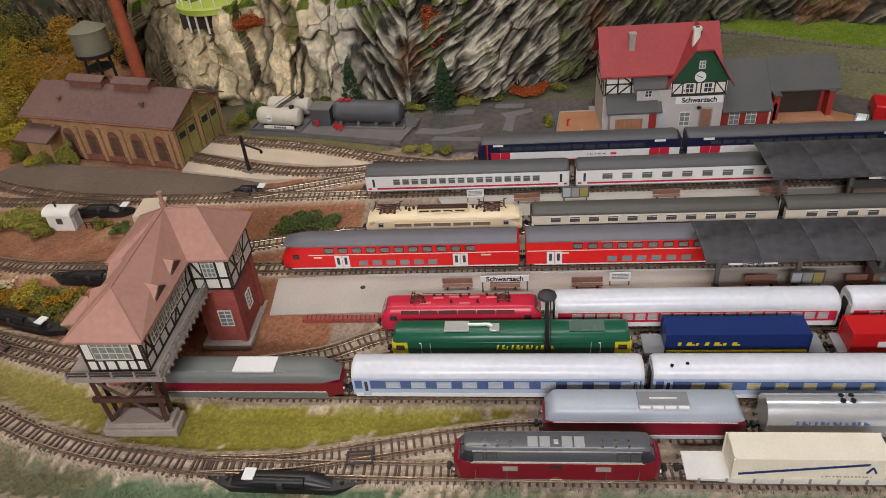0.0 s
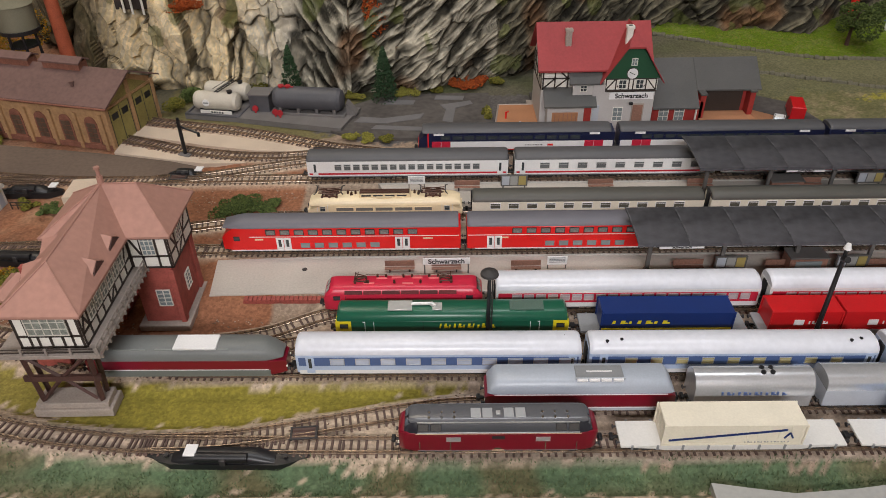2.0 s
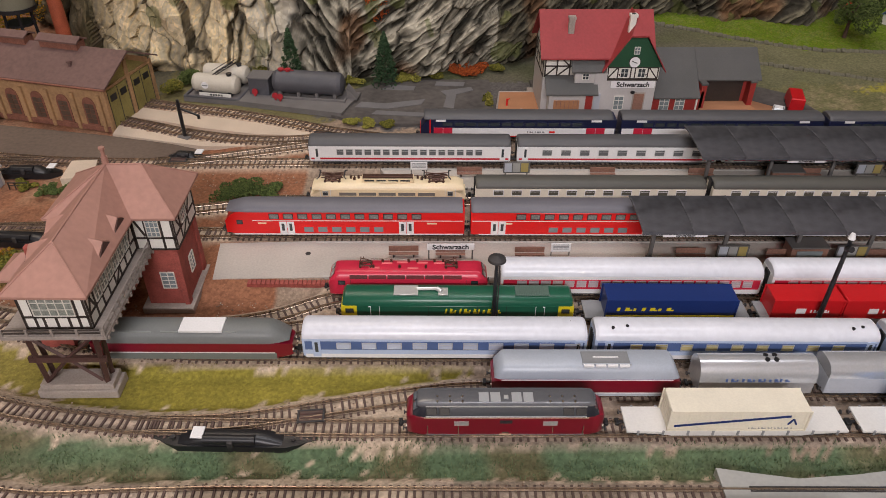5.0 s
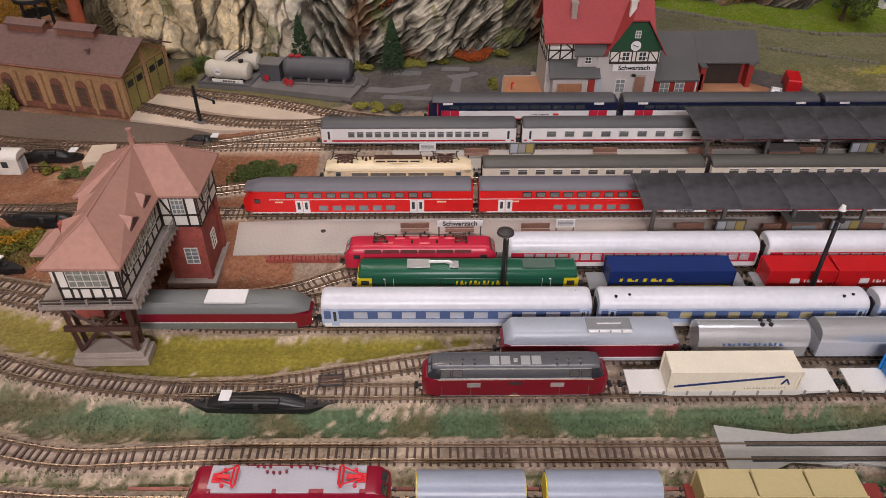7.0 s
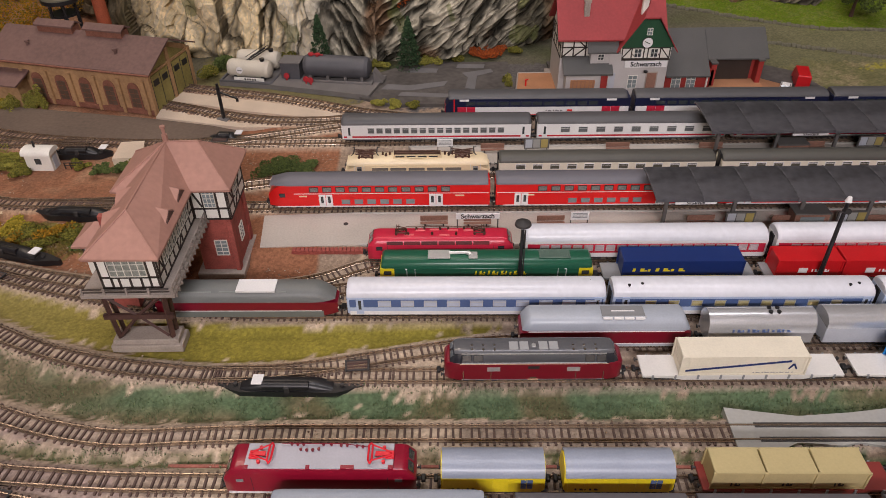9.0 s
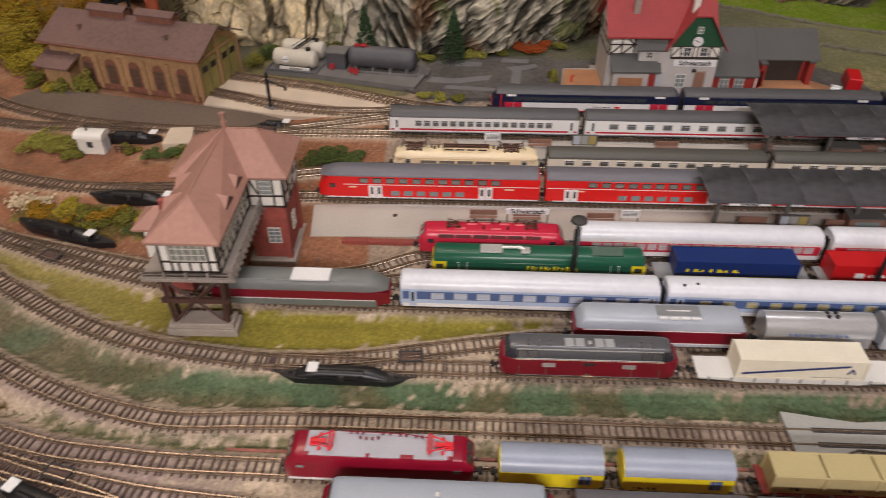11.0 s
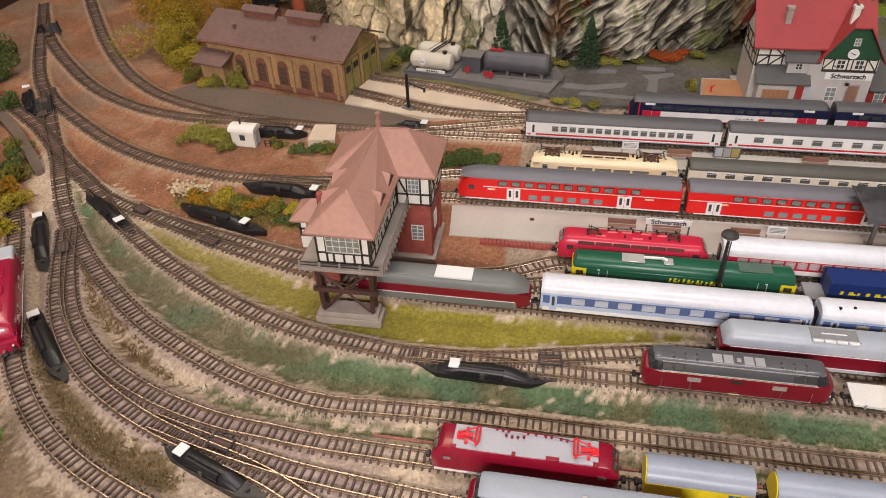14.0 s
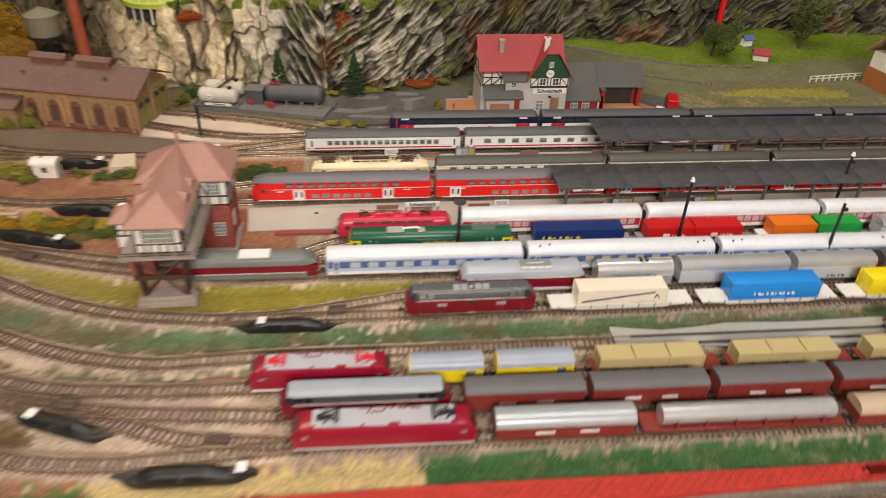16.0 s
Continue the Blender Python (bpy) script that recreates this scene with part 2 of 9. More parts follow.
def near_track(x, y):
    i, j = min(NX - 1, max(0, round((x - X0) / ST))), min(NY - 1, max(0, round((y - Y0) / ST)))
    return NEAR[j, i]


def ground_height(x, y):
    z = 0.9 * wobble(x, y, 0.02) + 0.5 * wobble(x, y, 0.11, 3) - 1.2
    if y > 300:
        z += min(60, max(0.0, (y - 330) * 0.12)) * min(1, max(0, (x - 250) / 100))
    if inside(HEDGE, x, y):
        z += 2
    if -62 < x < 46 and -62 < y < 8:  # filled up to the end of the platform
        d = math.hypot(max(-45 - x, 0, x - 30), max(-44 - y, 0, y + 4))
        if d < 13:
            z = max(z, 5.3 * (1 - d / 13) ** 0.8 + 0.4 * wobble(x, y, 0.12, 3))
    f = min(1.0, max(0.0, (15.5 - near_track(x, y)) / 6.0))
    f = f * f * (3 - 2 * f)
    return z * (1 - f) + (3.45 + 0.35 * wobble(x, y, 0.12, 3)) * f


def mixed(a, b, k):
    return tuple(p + (q - p) * k for p, q in zip(a, b))


def build_ground():
    """The one sheet of scenery, coloured by what is strewn on it."""
    verts, cols = [], []
    zones = [(SANDY, (0.50, 0.395, 0.29), 0), (REDSOIL, (0.25, 0.074, 0.029), 0), (YELLOW, (0.245, 0.208, 0.035), 0), (GREEN, (0.112, 0.106, 0.053), 0.28), (NARROW, (0.125, 0.125, 0.058), 0.7), (DEEP, (0.038, 0.105, 0.035), 0.2), (SLABGRASS, (0.045, 0.10, 0.04), 0.1),
             (FRONTGREEN, (0.06, 0.165, 0.03), 0.12), (FRONTSAND, (0.48, 0.36, 0.17), 0), (OLIVE, (0.125, 0.092, 0.038), 0.12), (RUSTGRASS, (0.14, 0.092, 0.040), 0.2), (OUTER, (0.19, 0.130, 0.072), 0.15), (HEDGE, (0.16, 0.13, 0.03), 0.3),
             (LAWN, (0.120, 0.185, 0.012), 0.15), (GREENISH, (0.165, 0.158, 0.072), 0.4), (BANK, (0.30, 0.27, 0.05), 0.2), (TANKYARD, (0.165, 0.145, 0.065), 0), (STATION_YARD, (0.12, 0.11, 0.105), 0)]
    boxes = [(min(p[0] for p in z), max(p[0] for p in z), min(p[1] for p in z), max(p[1] for p in z)) for z, _, _ in zones]
    r2 = random.Random(3)
    for j in range(NY):
        for i in range(NX):
            x, y = X0 + i * ST, Y0 + j * ST
            verts.append((x * S, y * S, ground_height(x, y) * S))
            wx = x + 8 * wobble(x, y, 0.045, 5) + 4 * wobble(x, y, 0.16, 6) + r2.gauss(0, 1.8)
            wy = y + 8 * wobble(x, y, 0.045, 8) + 4 * wobble(x, y, 0.16, 9) + r2.gauss(0, 2.6)
            c = (0.275, 0.122, 0.066) if x < 0 else (0.30, 0.225, 0.165)
            if x < -150 and y > 0:
                pale = wobble(x, y, 0.022, 17) + 0.5 * wobble(x, y, 0.07, 18)
                c = mixed(c, (0.37, 0.25, 0.16), min(0.4, max(0, pale)))
                c = mixed(c, (0.17, 0.095, 0.06), min(0.6, max(0, -pale * 1.2)))
            if y > 250 and x > -330 or x > 300 and y > 185:
                c = mixed((0.122, 0.112, 0.078), (0.085, 0.094, 0.042), min(1, max(0, 0.4 + 1.6 * wobble(x, y, 0.02, 51))))
                c = mixed(c, (0.175, 0.170, 0.088), min(0.85, max(0, (x - 370) / 180)))
            if x < -440 and y > 90:
                c = mixed(c, (0.20, 0.145, 0.105), min(0.8, max(0, 0.35 + 1.2 * wobble(x, y, 0.015, 52))))
            if y < -355:
                c = (0.22, 0.198, 0.175)
            for (poly, col, bare), b in zip(zones, boxes):
                if b[0] - 15 < wx < b[1] + 15 and b[2] - 15 < wy < b[3] + 15 and inside(poly, wx, wy):
                    if bare:
                        hole = wobble(x, y, 0.035, 22) + 0.8 * wobble(x, y, 0.11, 23) + r2.gauss(0, 0.25)
                        col = mixed(col, (0.43, 0.33, 0.215), bare * min(1, max(0, hole * 1.6)))
                    if poly is GREEN:
                        col = mixed(col, (0.095, 0.155, 0.082), min(0.85, max(0, 2.2 * wobble(x, y, 0.03, 71) - 0.35 + min(0.9, max(0, (x + 90) / 180)))))
                    c = col
            d = NEAR[j, i]
            if d < 11.6 and y > -340:
                tone = (0.52, 0.415, 0.31) if x < 100 else (0.385, 0.31, 0.25)
                if x < -150 and y > 0:
                    tone = (0.31, 0.21, 0.145) if d < 8.5 else (0.43, 0.30, 0.20)
                if x < -40 and y < -40:
                    tone = mixed((0.42, 0.33, 0.26), (0.46, 0.36, 0.27), min(1, max(0, (y + 205) / 60)) if x > -260 else 0.5)
                    if inside(THROAT, wx, wy):
                        tone = (0.33, 0.25, 0.225)
                tone = mixed(tone, (0.27, 0.205, 0.165), min(0.35, max(0, 1.2 * wobble(x, y, 0.02, 33))))
                c = mixed(c, tone, min(0.95, (11.6 - d) / 3))
            if x < -60 and y < -60 and not inside(REDSOIL, wx, wy):  # mixed towards a darker brown, more so towards the outer curve
                c = mixed(c, (0.20, 0.15, 0.115), min(0.33, (-60 - x) / 520))
            k = 1 + 0.13 * wobble(x, y, 0.03, 11) + 0.10 * wobble(x, y, 0.13, 12) + r2.gauss(0, 0.03)
            cols.append([max(0.0, v * k) for v in c] + [1])
    faces = [(j * NX + i, j * NX + i + 1, (j + 1) * NX + i + 1, (j + 1) * NX + i) for j in range(NY - 1) for i in range(NX - 1)]
    me = bpy.data.meshes.new("ground")
    me.from_pydata(verts, [], faces)
    a = me.color_attributes.new("strewn", "FLOAT_COLOR", "POINT")
    a.data.foreach_set("color", np.array(cols, dtype=np.float32).ravel())
    me.shade_smooth()
    m = bpy.data.materials.new("strewn_scenery")
    m.use_nodes = True
    n, l = m.node_tree.nodes, m.node_tree.links
    b = n["Principled BSDF"]
    b.inputs["Roughness"].default_value, b.inputs["Specular IOR Level"].default_value = 0.9, 0.2
    at = n.new("ShaderNodeAttribute")
    at.attribute_name = "strewn"
    tc = n.new("ShaderNodeTexCoord")
    v = n.new("ShaderNodeTexVoronoi")
    v.inputs["Scale"].default_value = 650
    ns = n.new("ShaderNodeTexNoise")
    ns.inputs["Scale"].default_value, ns.inputs["Detail"].default_value = 420, 6
    for k in (v, ns):
        l.new(tc.outputs["Object"], k.inputs["Vector"])
    hv = n.new("ShaderNodeSeparateColor")
    l.new(v.outputs["Color"], hv.inputs["Color"])
    r1 = n.new("ShaderNodeMapRange")
    r1.inputs["To Min"].default_value, r1.inputs["To Max"].default_value = 0.84, 1.16
    l.new(hv.outputs["Red"], r1.inputs["Value"])
    r2 = n.new("ShaderNodeMapRange")
    r2.inputs["From Min"].default_value, r2.inputs["From Max"].default_value = 0.3, 0.7
    r2.inputs["To Min"].default_value, r2.inputs["To Max"].default_value = 0.80, 1.20
    l.new(ns.outputs["Fac"], r2.inputs["Value"])
    mu = n.new("ShaderNodeMath")
    mu.operation = "MULTIPLY"
    l.new(r1.outputs["Result"], mu.inputs[0]), l.new(r2.outputs["Result"], mu.inputs[1])
    vm = n.new("ShaderNodeVectorMath")
    vm.operation = "SCALE"
    l.new(at.outputs["Color"], vm.inputs[0]), l.new(mu.outputs[0], vm.inputs["Scale"])
    l.new(vm.outputs["Vector"], b.inputs["Base Color"])
    bp = n.new("ShaderNodeBump")
    bp.inputs["Strength"].default_value, bp.inputs["Distance"].default_value = 0.6, 0.0008
    l.new(mu.outputs[0], bp.inputs["Height"]), l.new(bp.outputs["Normal"], b.inputs["Normal"])
    me.materials.append(m)
    return tagged(new("ground", me), "brown and sandy model scenery with strewn gravel and turf", "ground", kind="structure")


build_ground()

# the room round the layout
WALL = mat("room_wall_paint", (0.55, 0.50, 0.44), 0.8, scale=4, fine=90)
for nm, b in (("floor", (-2600, 2600, -2600, 2200, -960, -900)), ("ceiling", (-2600, 2600, -2600, 2200, 1500, 1560)), ("wall_north", (-2600, 2600, 2200, 2260, -900, 1500)),
              ("wall_south", (-2600, 2600, -2660, -2600, -900, 1500)), ("wall_east", (2600, 2660, -2600, 2200, -900, 1500)), ("wall_west", (-2660, -2600, -2600, 2200, -900, 1500))):
    solid(nm, bx(*b), WALL, 0, 0, 0, 0, "plain pale painted " + nm.split("_")[0] + " of the exhibition room", nm.split("_")[0], kind="structure")
solid("layout_board", bx(-762, 1002, -472, 562, -60, -12), mat("plywood", (0.35, 0.22, 0.12), 0.6), 0, 0, 0, 0, "plywood base board under the model railway", "board", kind="structure")

for i, (x, y) in enumerate((x, y) for x in (-720, 120, 960) for y in (-430, 520)):
    solid("table_leg", bx(-30, 30, -30, 30, -900, -60, bev=2), MATS["plywood"], x, y, 0, 0, "plain timber leg of the layout table", "table leg", "table legs", kind="structure")

# ---- tracks ----
BALLAST_GREY = mat("ballast_grey", (0.235, 0.213, 0.19), 0.9, var=0.35, scale=60, fine=1300, bump=0.8, spec=0.2)
SLEEPER_GREY = mat("sleeper_grey", (0.10, 0.088, 0.078), 0.75, var=0.3, scale=40, fine=1500)
SLEEPER_MESH = link_mesh("sleeper", bx(-0.66, 0.66, -7.4, 7.4, 2.4, 4.15, bev=0.2), SLEEPER)


def sweep(line, prof):
    """A profile [(offset, z)] drawn along a plan line."""
    bm = bmesh.new()
    rings = []
    for i, p in enumerate(line):
        d = (line[min(i + 1, len(line) - 1)] - line[max(i - 1, 0)]).normalized()
        nrm = Vector((-d.y, d.x, 0))
        rings.append([bm.verts.new((p.x + nrm.x * o, p.y + nrm.y * o, z)) for o, z in prof])
    for a, b in zip(rings, rings[1:]):
        for i in range(len(prof)):
            j = (i + 1) % len(prof)
            bm.faces.new((a[i], a[j], b[j], b[i]))
    bm.faces.new(rings[0]), bm.faces.new(rings[-1][::-1])
    bmesh.ops.recalc_face_normals(bm, faces=bm.faces[:])
    return bm


def lay_track(key, line, lift):
    straight = key.startswith("t") or key.startswith("front")
    t = thing("railway_track", 0, 0, 0, 0, "model railway track with bright rails on brown sleepers" if not key.startswith("front") else "grey ballasted model track with bright rails", "track", "tracks of the yard")
    t["kind"] = "structure"
    base = 0.02 * lift
    if key.startswith("front"):
        part("ballast_bed", sweep(line, [(-10.5, -2.2), (-7, 2.7 + base), (7, 2.7 + base), (10.5, -2.2)]), BALLAST_GREY, t)
    for s in (-1, 1):
        o = s * 4.85
        part("rail", sweep(line if not straight else line[::8] + line[-1:], [(o - 0.75, 4.0), (o - 0.75, 4.35), (o - 0.2, 4.7), (o - 0.35, 5.3), (o - 0.35, 6.0 + base), (o + 0.35, 6.0 + base), (o + 0.35, 5.3), (o + 0.2, 4.7), (o + 0.75, 4.35), (o + 0.75, 4.0)]), RAIL, t)
    grey = key.startswith("front")
    left, far_v, far_f = 0.0, [], []
    for a, b in zip(line, line[1:]):
        d = b - a
        left -= d.length
        if left <= 0:
            left += 4.6
            turn = math.degrees(math.atan2(d.y, d.x)) + random.uniform(-1.8, 1.8)
            m = pose(a.x * S, a.y * S, base * S, 0, 0, turn)
            if -345 < a.x < 110 and -312 < a.y < -55 and not grey:
                o = new("sleeper", SLEEPER_MESH)
                o.parent = t
                o.matrix_basis = m
            elif a.x < 560:
                n = len(far_v)
                w = 1.05 if grey else 0.68
                far_v += [m @ Vector((x * S, y * S, z * S)) for z in (2.3, 4.0 if not grey else 3.5) for x, y in ((-w, -7.8), (w, -7.8), (w, 7.8), (-w, 7.8))]
                far_f += [(n + 4, n + 5, n + 6, n + 7)] + [(n + q, n + (q + 1) % 4, n + 4 + (q + 1) % 4, n + 4 + q) for q in range(4)]
    if far_v:
        me = bpy.data.meshes.new("sleepers")
        me.from_pydata(far_v, [], far_f)
        me.materials.append(SLEEPER_GREY if grey else SLEEPER)
        o = new("sleepers", me)
        o.parent = t
        o["kind"] = "stuff"


for i, (key, line) in enumerate(LINES.items()):
    lay_track(key, line, i)

# ---- rolling stock ----
RT = 6.6  # rail top
RED = paint("traffic_red", (0.74, 0.014, 0.014), 0.3)
ORIENT = paint("orient_red", (0.55, 0.022, 0.055), 0.3)
CRIMSON = paint("crimson_paint", (0.185, 0.004, 0.017), 0.28, coat=0.3)
BRICKRED = paint("oxide_red", (0.22, 0.030, 0.024), 0.42)
CREAM = paint("cream_paint", (0.84, 0.70, 0.46), 0.35)
GREYROOF = paint("grey_roof", (0.085, 0.085, 0.090), 0.5)
MAROON = paint("maroon_paint", (0.19, 0.005, 0.020), 0.28, coat=0.3)
MIDGREY = paint("mid_grey_roof", (0.24, 0.25, 0.26), 0.4)
LIGHTGREY = paint("light_grey_roof", (0.45, 0.48, 0.53), 0.38)
SILVER = mat("silver_paint", (0.63, 0.65, 0.68), 0.24, 0.6, 0.08, bump=0.03)
WHITEROOF = paint("white_roof", (0.67, 0.69, 0.75), 0.3, fine=300, bump=0.015)
SKYBLUE = paint("sky_blue_paint", (0.46, 0.56, 0.74), 0.35)
MIDBLUE = paint("mid_blue_paint", (0.085, 0.14, 0.31), 0.35)
NAVY = paint("navy_paint", (0.010, 0.015, 0.050), 0.3)
GREEN_P = paint("loco_green", (0.012, 0.098, 0.055), 0.3)
YELLOW_P = paint("warning_yellow", (0.82, 0.66, 0.02), 0.35)
OLIVEROOF = paint("olive_grey_roof", (0.085, 0.083, 0.072), 0.5)
BEIGE = paint("beige_container", (0.48, 0.40, 0.20), 0.5)
OFFWHITE = paint("off_white_container", (0.77, 0.72, 0.59), 0.45)
BRIGHTBLUE = paint("bright_blue_container", (0.01, 0.25, 0.70), 0.4)
DANBLUE = paint("dark_blue_container", (0.008, 0.028, 0.145), 0.4)
CRED = paint("red_container", (0.52, 0.008, 0.012), 0.4)
ORANGE = paint("orange_container", (0.75, 0.17, 0.012), 0.4)
CGREEN = paint("green_container", (0.01, 0.32, 0.055), 0.4)
FLATGREY = paint("pale_grey_wagon", (0.67, 0.66, 0.63), 0.5)
PANTO_RED = paint("pantograph_red", (0.72, 0.02, 0.035), 0.4)
COPPER = mat("copper_brown", (0.10, 0.050, 0.035), 0.45, 0.4)


DDROOF = paint("dull_grey_roof", (0.14, 0.138, 0.16), 0.5)


def arc(w, z0, z1, n=9, power=2.6):
    """Half an ellipse-like roof section from (-w, z0) over z1 to (w, z0)."""
    out = []
    for i in range(n):
        a = math.pi * (1 - i / (n - 1))
        c, s = math.cos(a), math.sin(a)
        out.append((w * math.copysign(abs(c) ** (2 / power), c), z0 + (z1 - z0) * abs(s) ** (2 / power)))
    return out


def body_section(w, z0, z1, r=0.8):
    return [(-w + r, z0), (-w, z0 + r), (-w, z1), (w, z1), (w, z0 + r), (w - r, z0)]


def roof_loft(L, w, z0, z1, end=2.5, drop=0.25, inset=0.35):
    def sec(k, s):
        return arc(w * s, z0, z0 + (z1 - z0) * k, 11, 2.15)
    h = L / 2
    return loft(bmesh.new(), [(-h, sec(1 - drop, 1 - inset * 0.25)), (-h + end * 0.4, sec(1 - drop * 0.35, 1)), (-h + end, sec(1, 1)), (h - end, sec(1, 1)), (h - end * 0.4, sec(1 - drop * 0.35, 1)), (h, sec(1 - drop, 1 - inset * 0.25))])


CACHE = {}


def cached(key, make, material):
    if key not in CACHE:
        CACHE[key] = link_mesh(key[0], make(), material, 38)
    return CACHE[key]


def put(name, me, parent, x, y, z, rz=0, label=""):
    o = new(name, me)
    o.parent = parent
    o.matrix_basis = pose(x * S, y * S, z * S, 0, 0, rz)
    if label:
        o["label"] = label
    return o


def bogie(t, x, base=15.0, r=2.9):
    def make():
        bm = bmesh.new()
        for s in (-1, 1):
            box(bm, -base / 2 - 4, base / 2 + 4, s * 6.2 - 0.7, s * 6.2 + 0.7, 1.6, 4.2, bev=0.4)
            for k in (-1, 1):
                box(bm, k * base / 2 - 1.6, k * base / 2 + 1.6, s * 7.0 - 0.5, s * 7.0 + 0.5, 1.2, 3.8, bev=0.3)
            box(bm, -2.4, 2.4, s * 7.0 - 0.6, s * 7.0 + 0.6, 1.4, 3.0, bev=0.3)
        box(bm, -4, 4, -6, 6, 2.2, 4.4)
        return bm
    b = put("bogie", cached(("bogie", base), make, DARK), t, x, 0, 0)
    w = cached(("wheelset", r), lambda: rod(rod(rod(bmesh.new(), (0, -4.7, r), (0, -3.4, r), r, 14), (0, 3.4, r), (0, 4.7, r), r, 14), (0, -4, r), (0, 4, r), 0.7, 6), CHROME)
    for k in (-1, 1):
        put("wheelset", w, b, k * base / 2, 0, 0)
    return b


def couplers(t, L):
    def make():
        bm = box(bmesh.new(), 0, 3.6, -0.8, 0.8, 3.0, 4.2, bev=0.2)
        box(bm, 2.6, 4.8, -2.2, 2.2, 2.6, 4.8, bev=0.4)
        return bm
    me = cached(("coupler",), make, BLACK)
    buf = cached(("buffer",), lambda: rod(rod(bmesh.new(), (0, 0, 0), (2.0, 0, 0), 0.55, 8), (1.7, 0, 0), (2.3, 0, 0), 1.25, 10), DARK)
    for s in (-1, 1):
        put("coupler", me, t, s * (L / 2 - 0.4), 0, 0, 0 if s > 0 else 180)
        for y in (-5.4, 5.4):
            put("buffer", buf, t, s * (L / 2 - 0.3), y, 5.4, 0 if s > 0 else 180)


def on_track(name, track, x0, x1, label, category, group=""):
    x = (x0 + x1) / 2
    t = thing(name, x, yard(track, x), RT, math.degrees(math.atan(YARD[track][1])), label, category, group)
    return t, x1 - x0 - 4.5


def strip(t, name, material, x0, x1, z0, z1, w, label="", sides=(-1, 1), proud=0.2):
    bm = bmesh.new()
    for s in sides:
        box(bm, x0, x1, *sorted((s * (w - 0.3), s * (w + proud))), z0, z1)
    return part(name, bm, material, t, label)


def window(t, xs, zc, w, wide=5.6, high=4.2, glass=None, frame=None, sides=(-1, 1), bars=1):
    glass, frame = glass or GLASSL, frame or ALU

    def make_frame():
        bm = bmesh.new()
        e = 0.38
        for a, b, c, d in ((-wide / 2, wide / 2, high / 2 - e, high / 2), (-wide / 2, wide / 2, -high / 2, -high / 2 + e), (-wide / 2, -wide / 2 + e, -high / 2 + e, high / 2 - e), (wide / 2 - e, wide / 2, -high / 2 + e, high / 2 - e)):
            box(bm, a, b, -0.35, 0.12, c, d)
        if bars:
            box(bm, -wide / 2 + e, wide / 2 - e, -0.35, 0.05, high * 0.16, high * 0.16 + 0.3)
        return bm
    fm = cached(("window", wide, high, frame.name, bars), make_frame, frame)
    gm = cached(("pane", wide, high, glass.name), lambda: bx(-wide / 2 + 0.3, wide / 2 - 0.3, -0.3, -0.02, -high / 2 + 0.3, high / 2 - 0.3), glass)
    for s in sides:
        for x in xs:
            f = put("window", fm, t, x, s * (w + 0.3), zc, 0 if s > 0 else 180)
            put("pane", gm, f, 0, 0, 0)


def door(t, xs, z0, z1, w, wide, material, glass=None, leaves=2, sides=(-1, 1)):
    def make():
        bm = bmesh.new()
        for k in range(leaves):
            a = -wide / 2 + k * wide / leaves
            box(bm, a + 0.15, a + wide / leaves - 0.15, -0.5, 0.22, 0, z1 - z0, bev=0.12)
        return bm
    me = cached(("door", wide, z1 - z0, material.name, leaves), make, material)
    gm = cached(("pane", wide / leaves * 0.36, z1 - z0), lambda: bx(-wide / leaves * 0.19, wide / leaves * 0.19, 0.0, 0.32, (z1 - z0) * 0.28, (z1 - z0) * 0.86, bev=0.1), glass or GLASS)
    for s in sides:
        for x in xs:
            d = put("door", me, t, x, s * (w + 0.05), z0, 0 if s > 0 else 180)
            for k in range(leaves):
                put("pane", gm, d, -wide / 2 + (k + 0.5) * wide / leaves, 0, 0)


def underframe(t, L, w=7.4):
    bm = box(bmesh.new(), -L / 2 + 1, L / 2 - 1, -w, w, 3.2, 4.6)
    for i in range(5):
        x = -L * 0.2 + i * L * 0.1
        box(bm, x - 5, x + 4, -w + 0.4, w - 0.4, 1.6, 3.4, bev=0.3)
    part("underframe", bm, DARK, t)


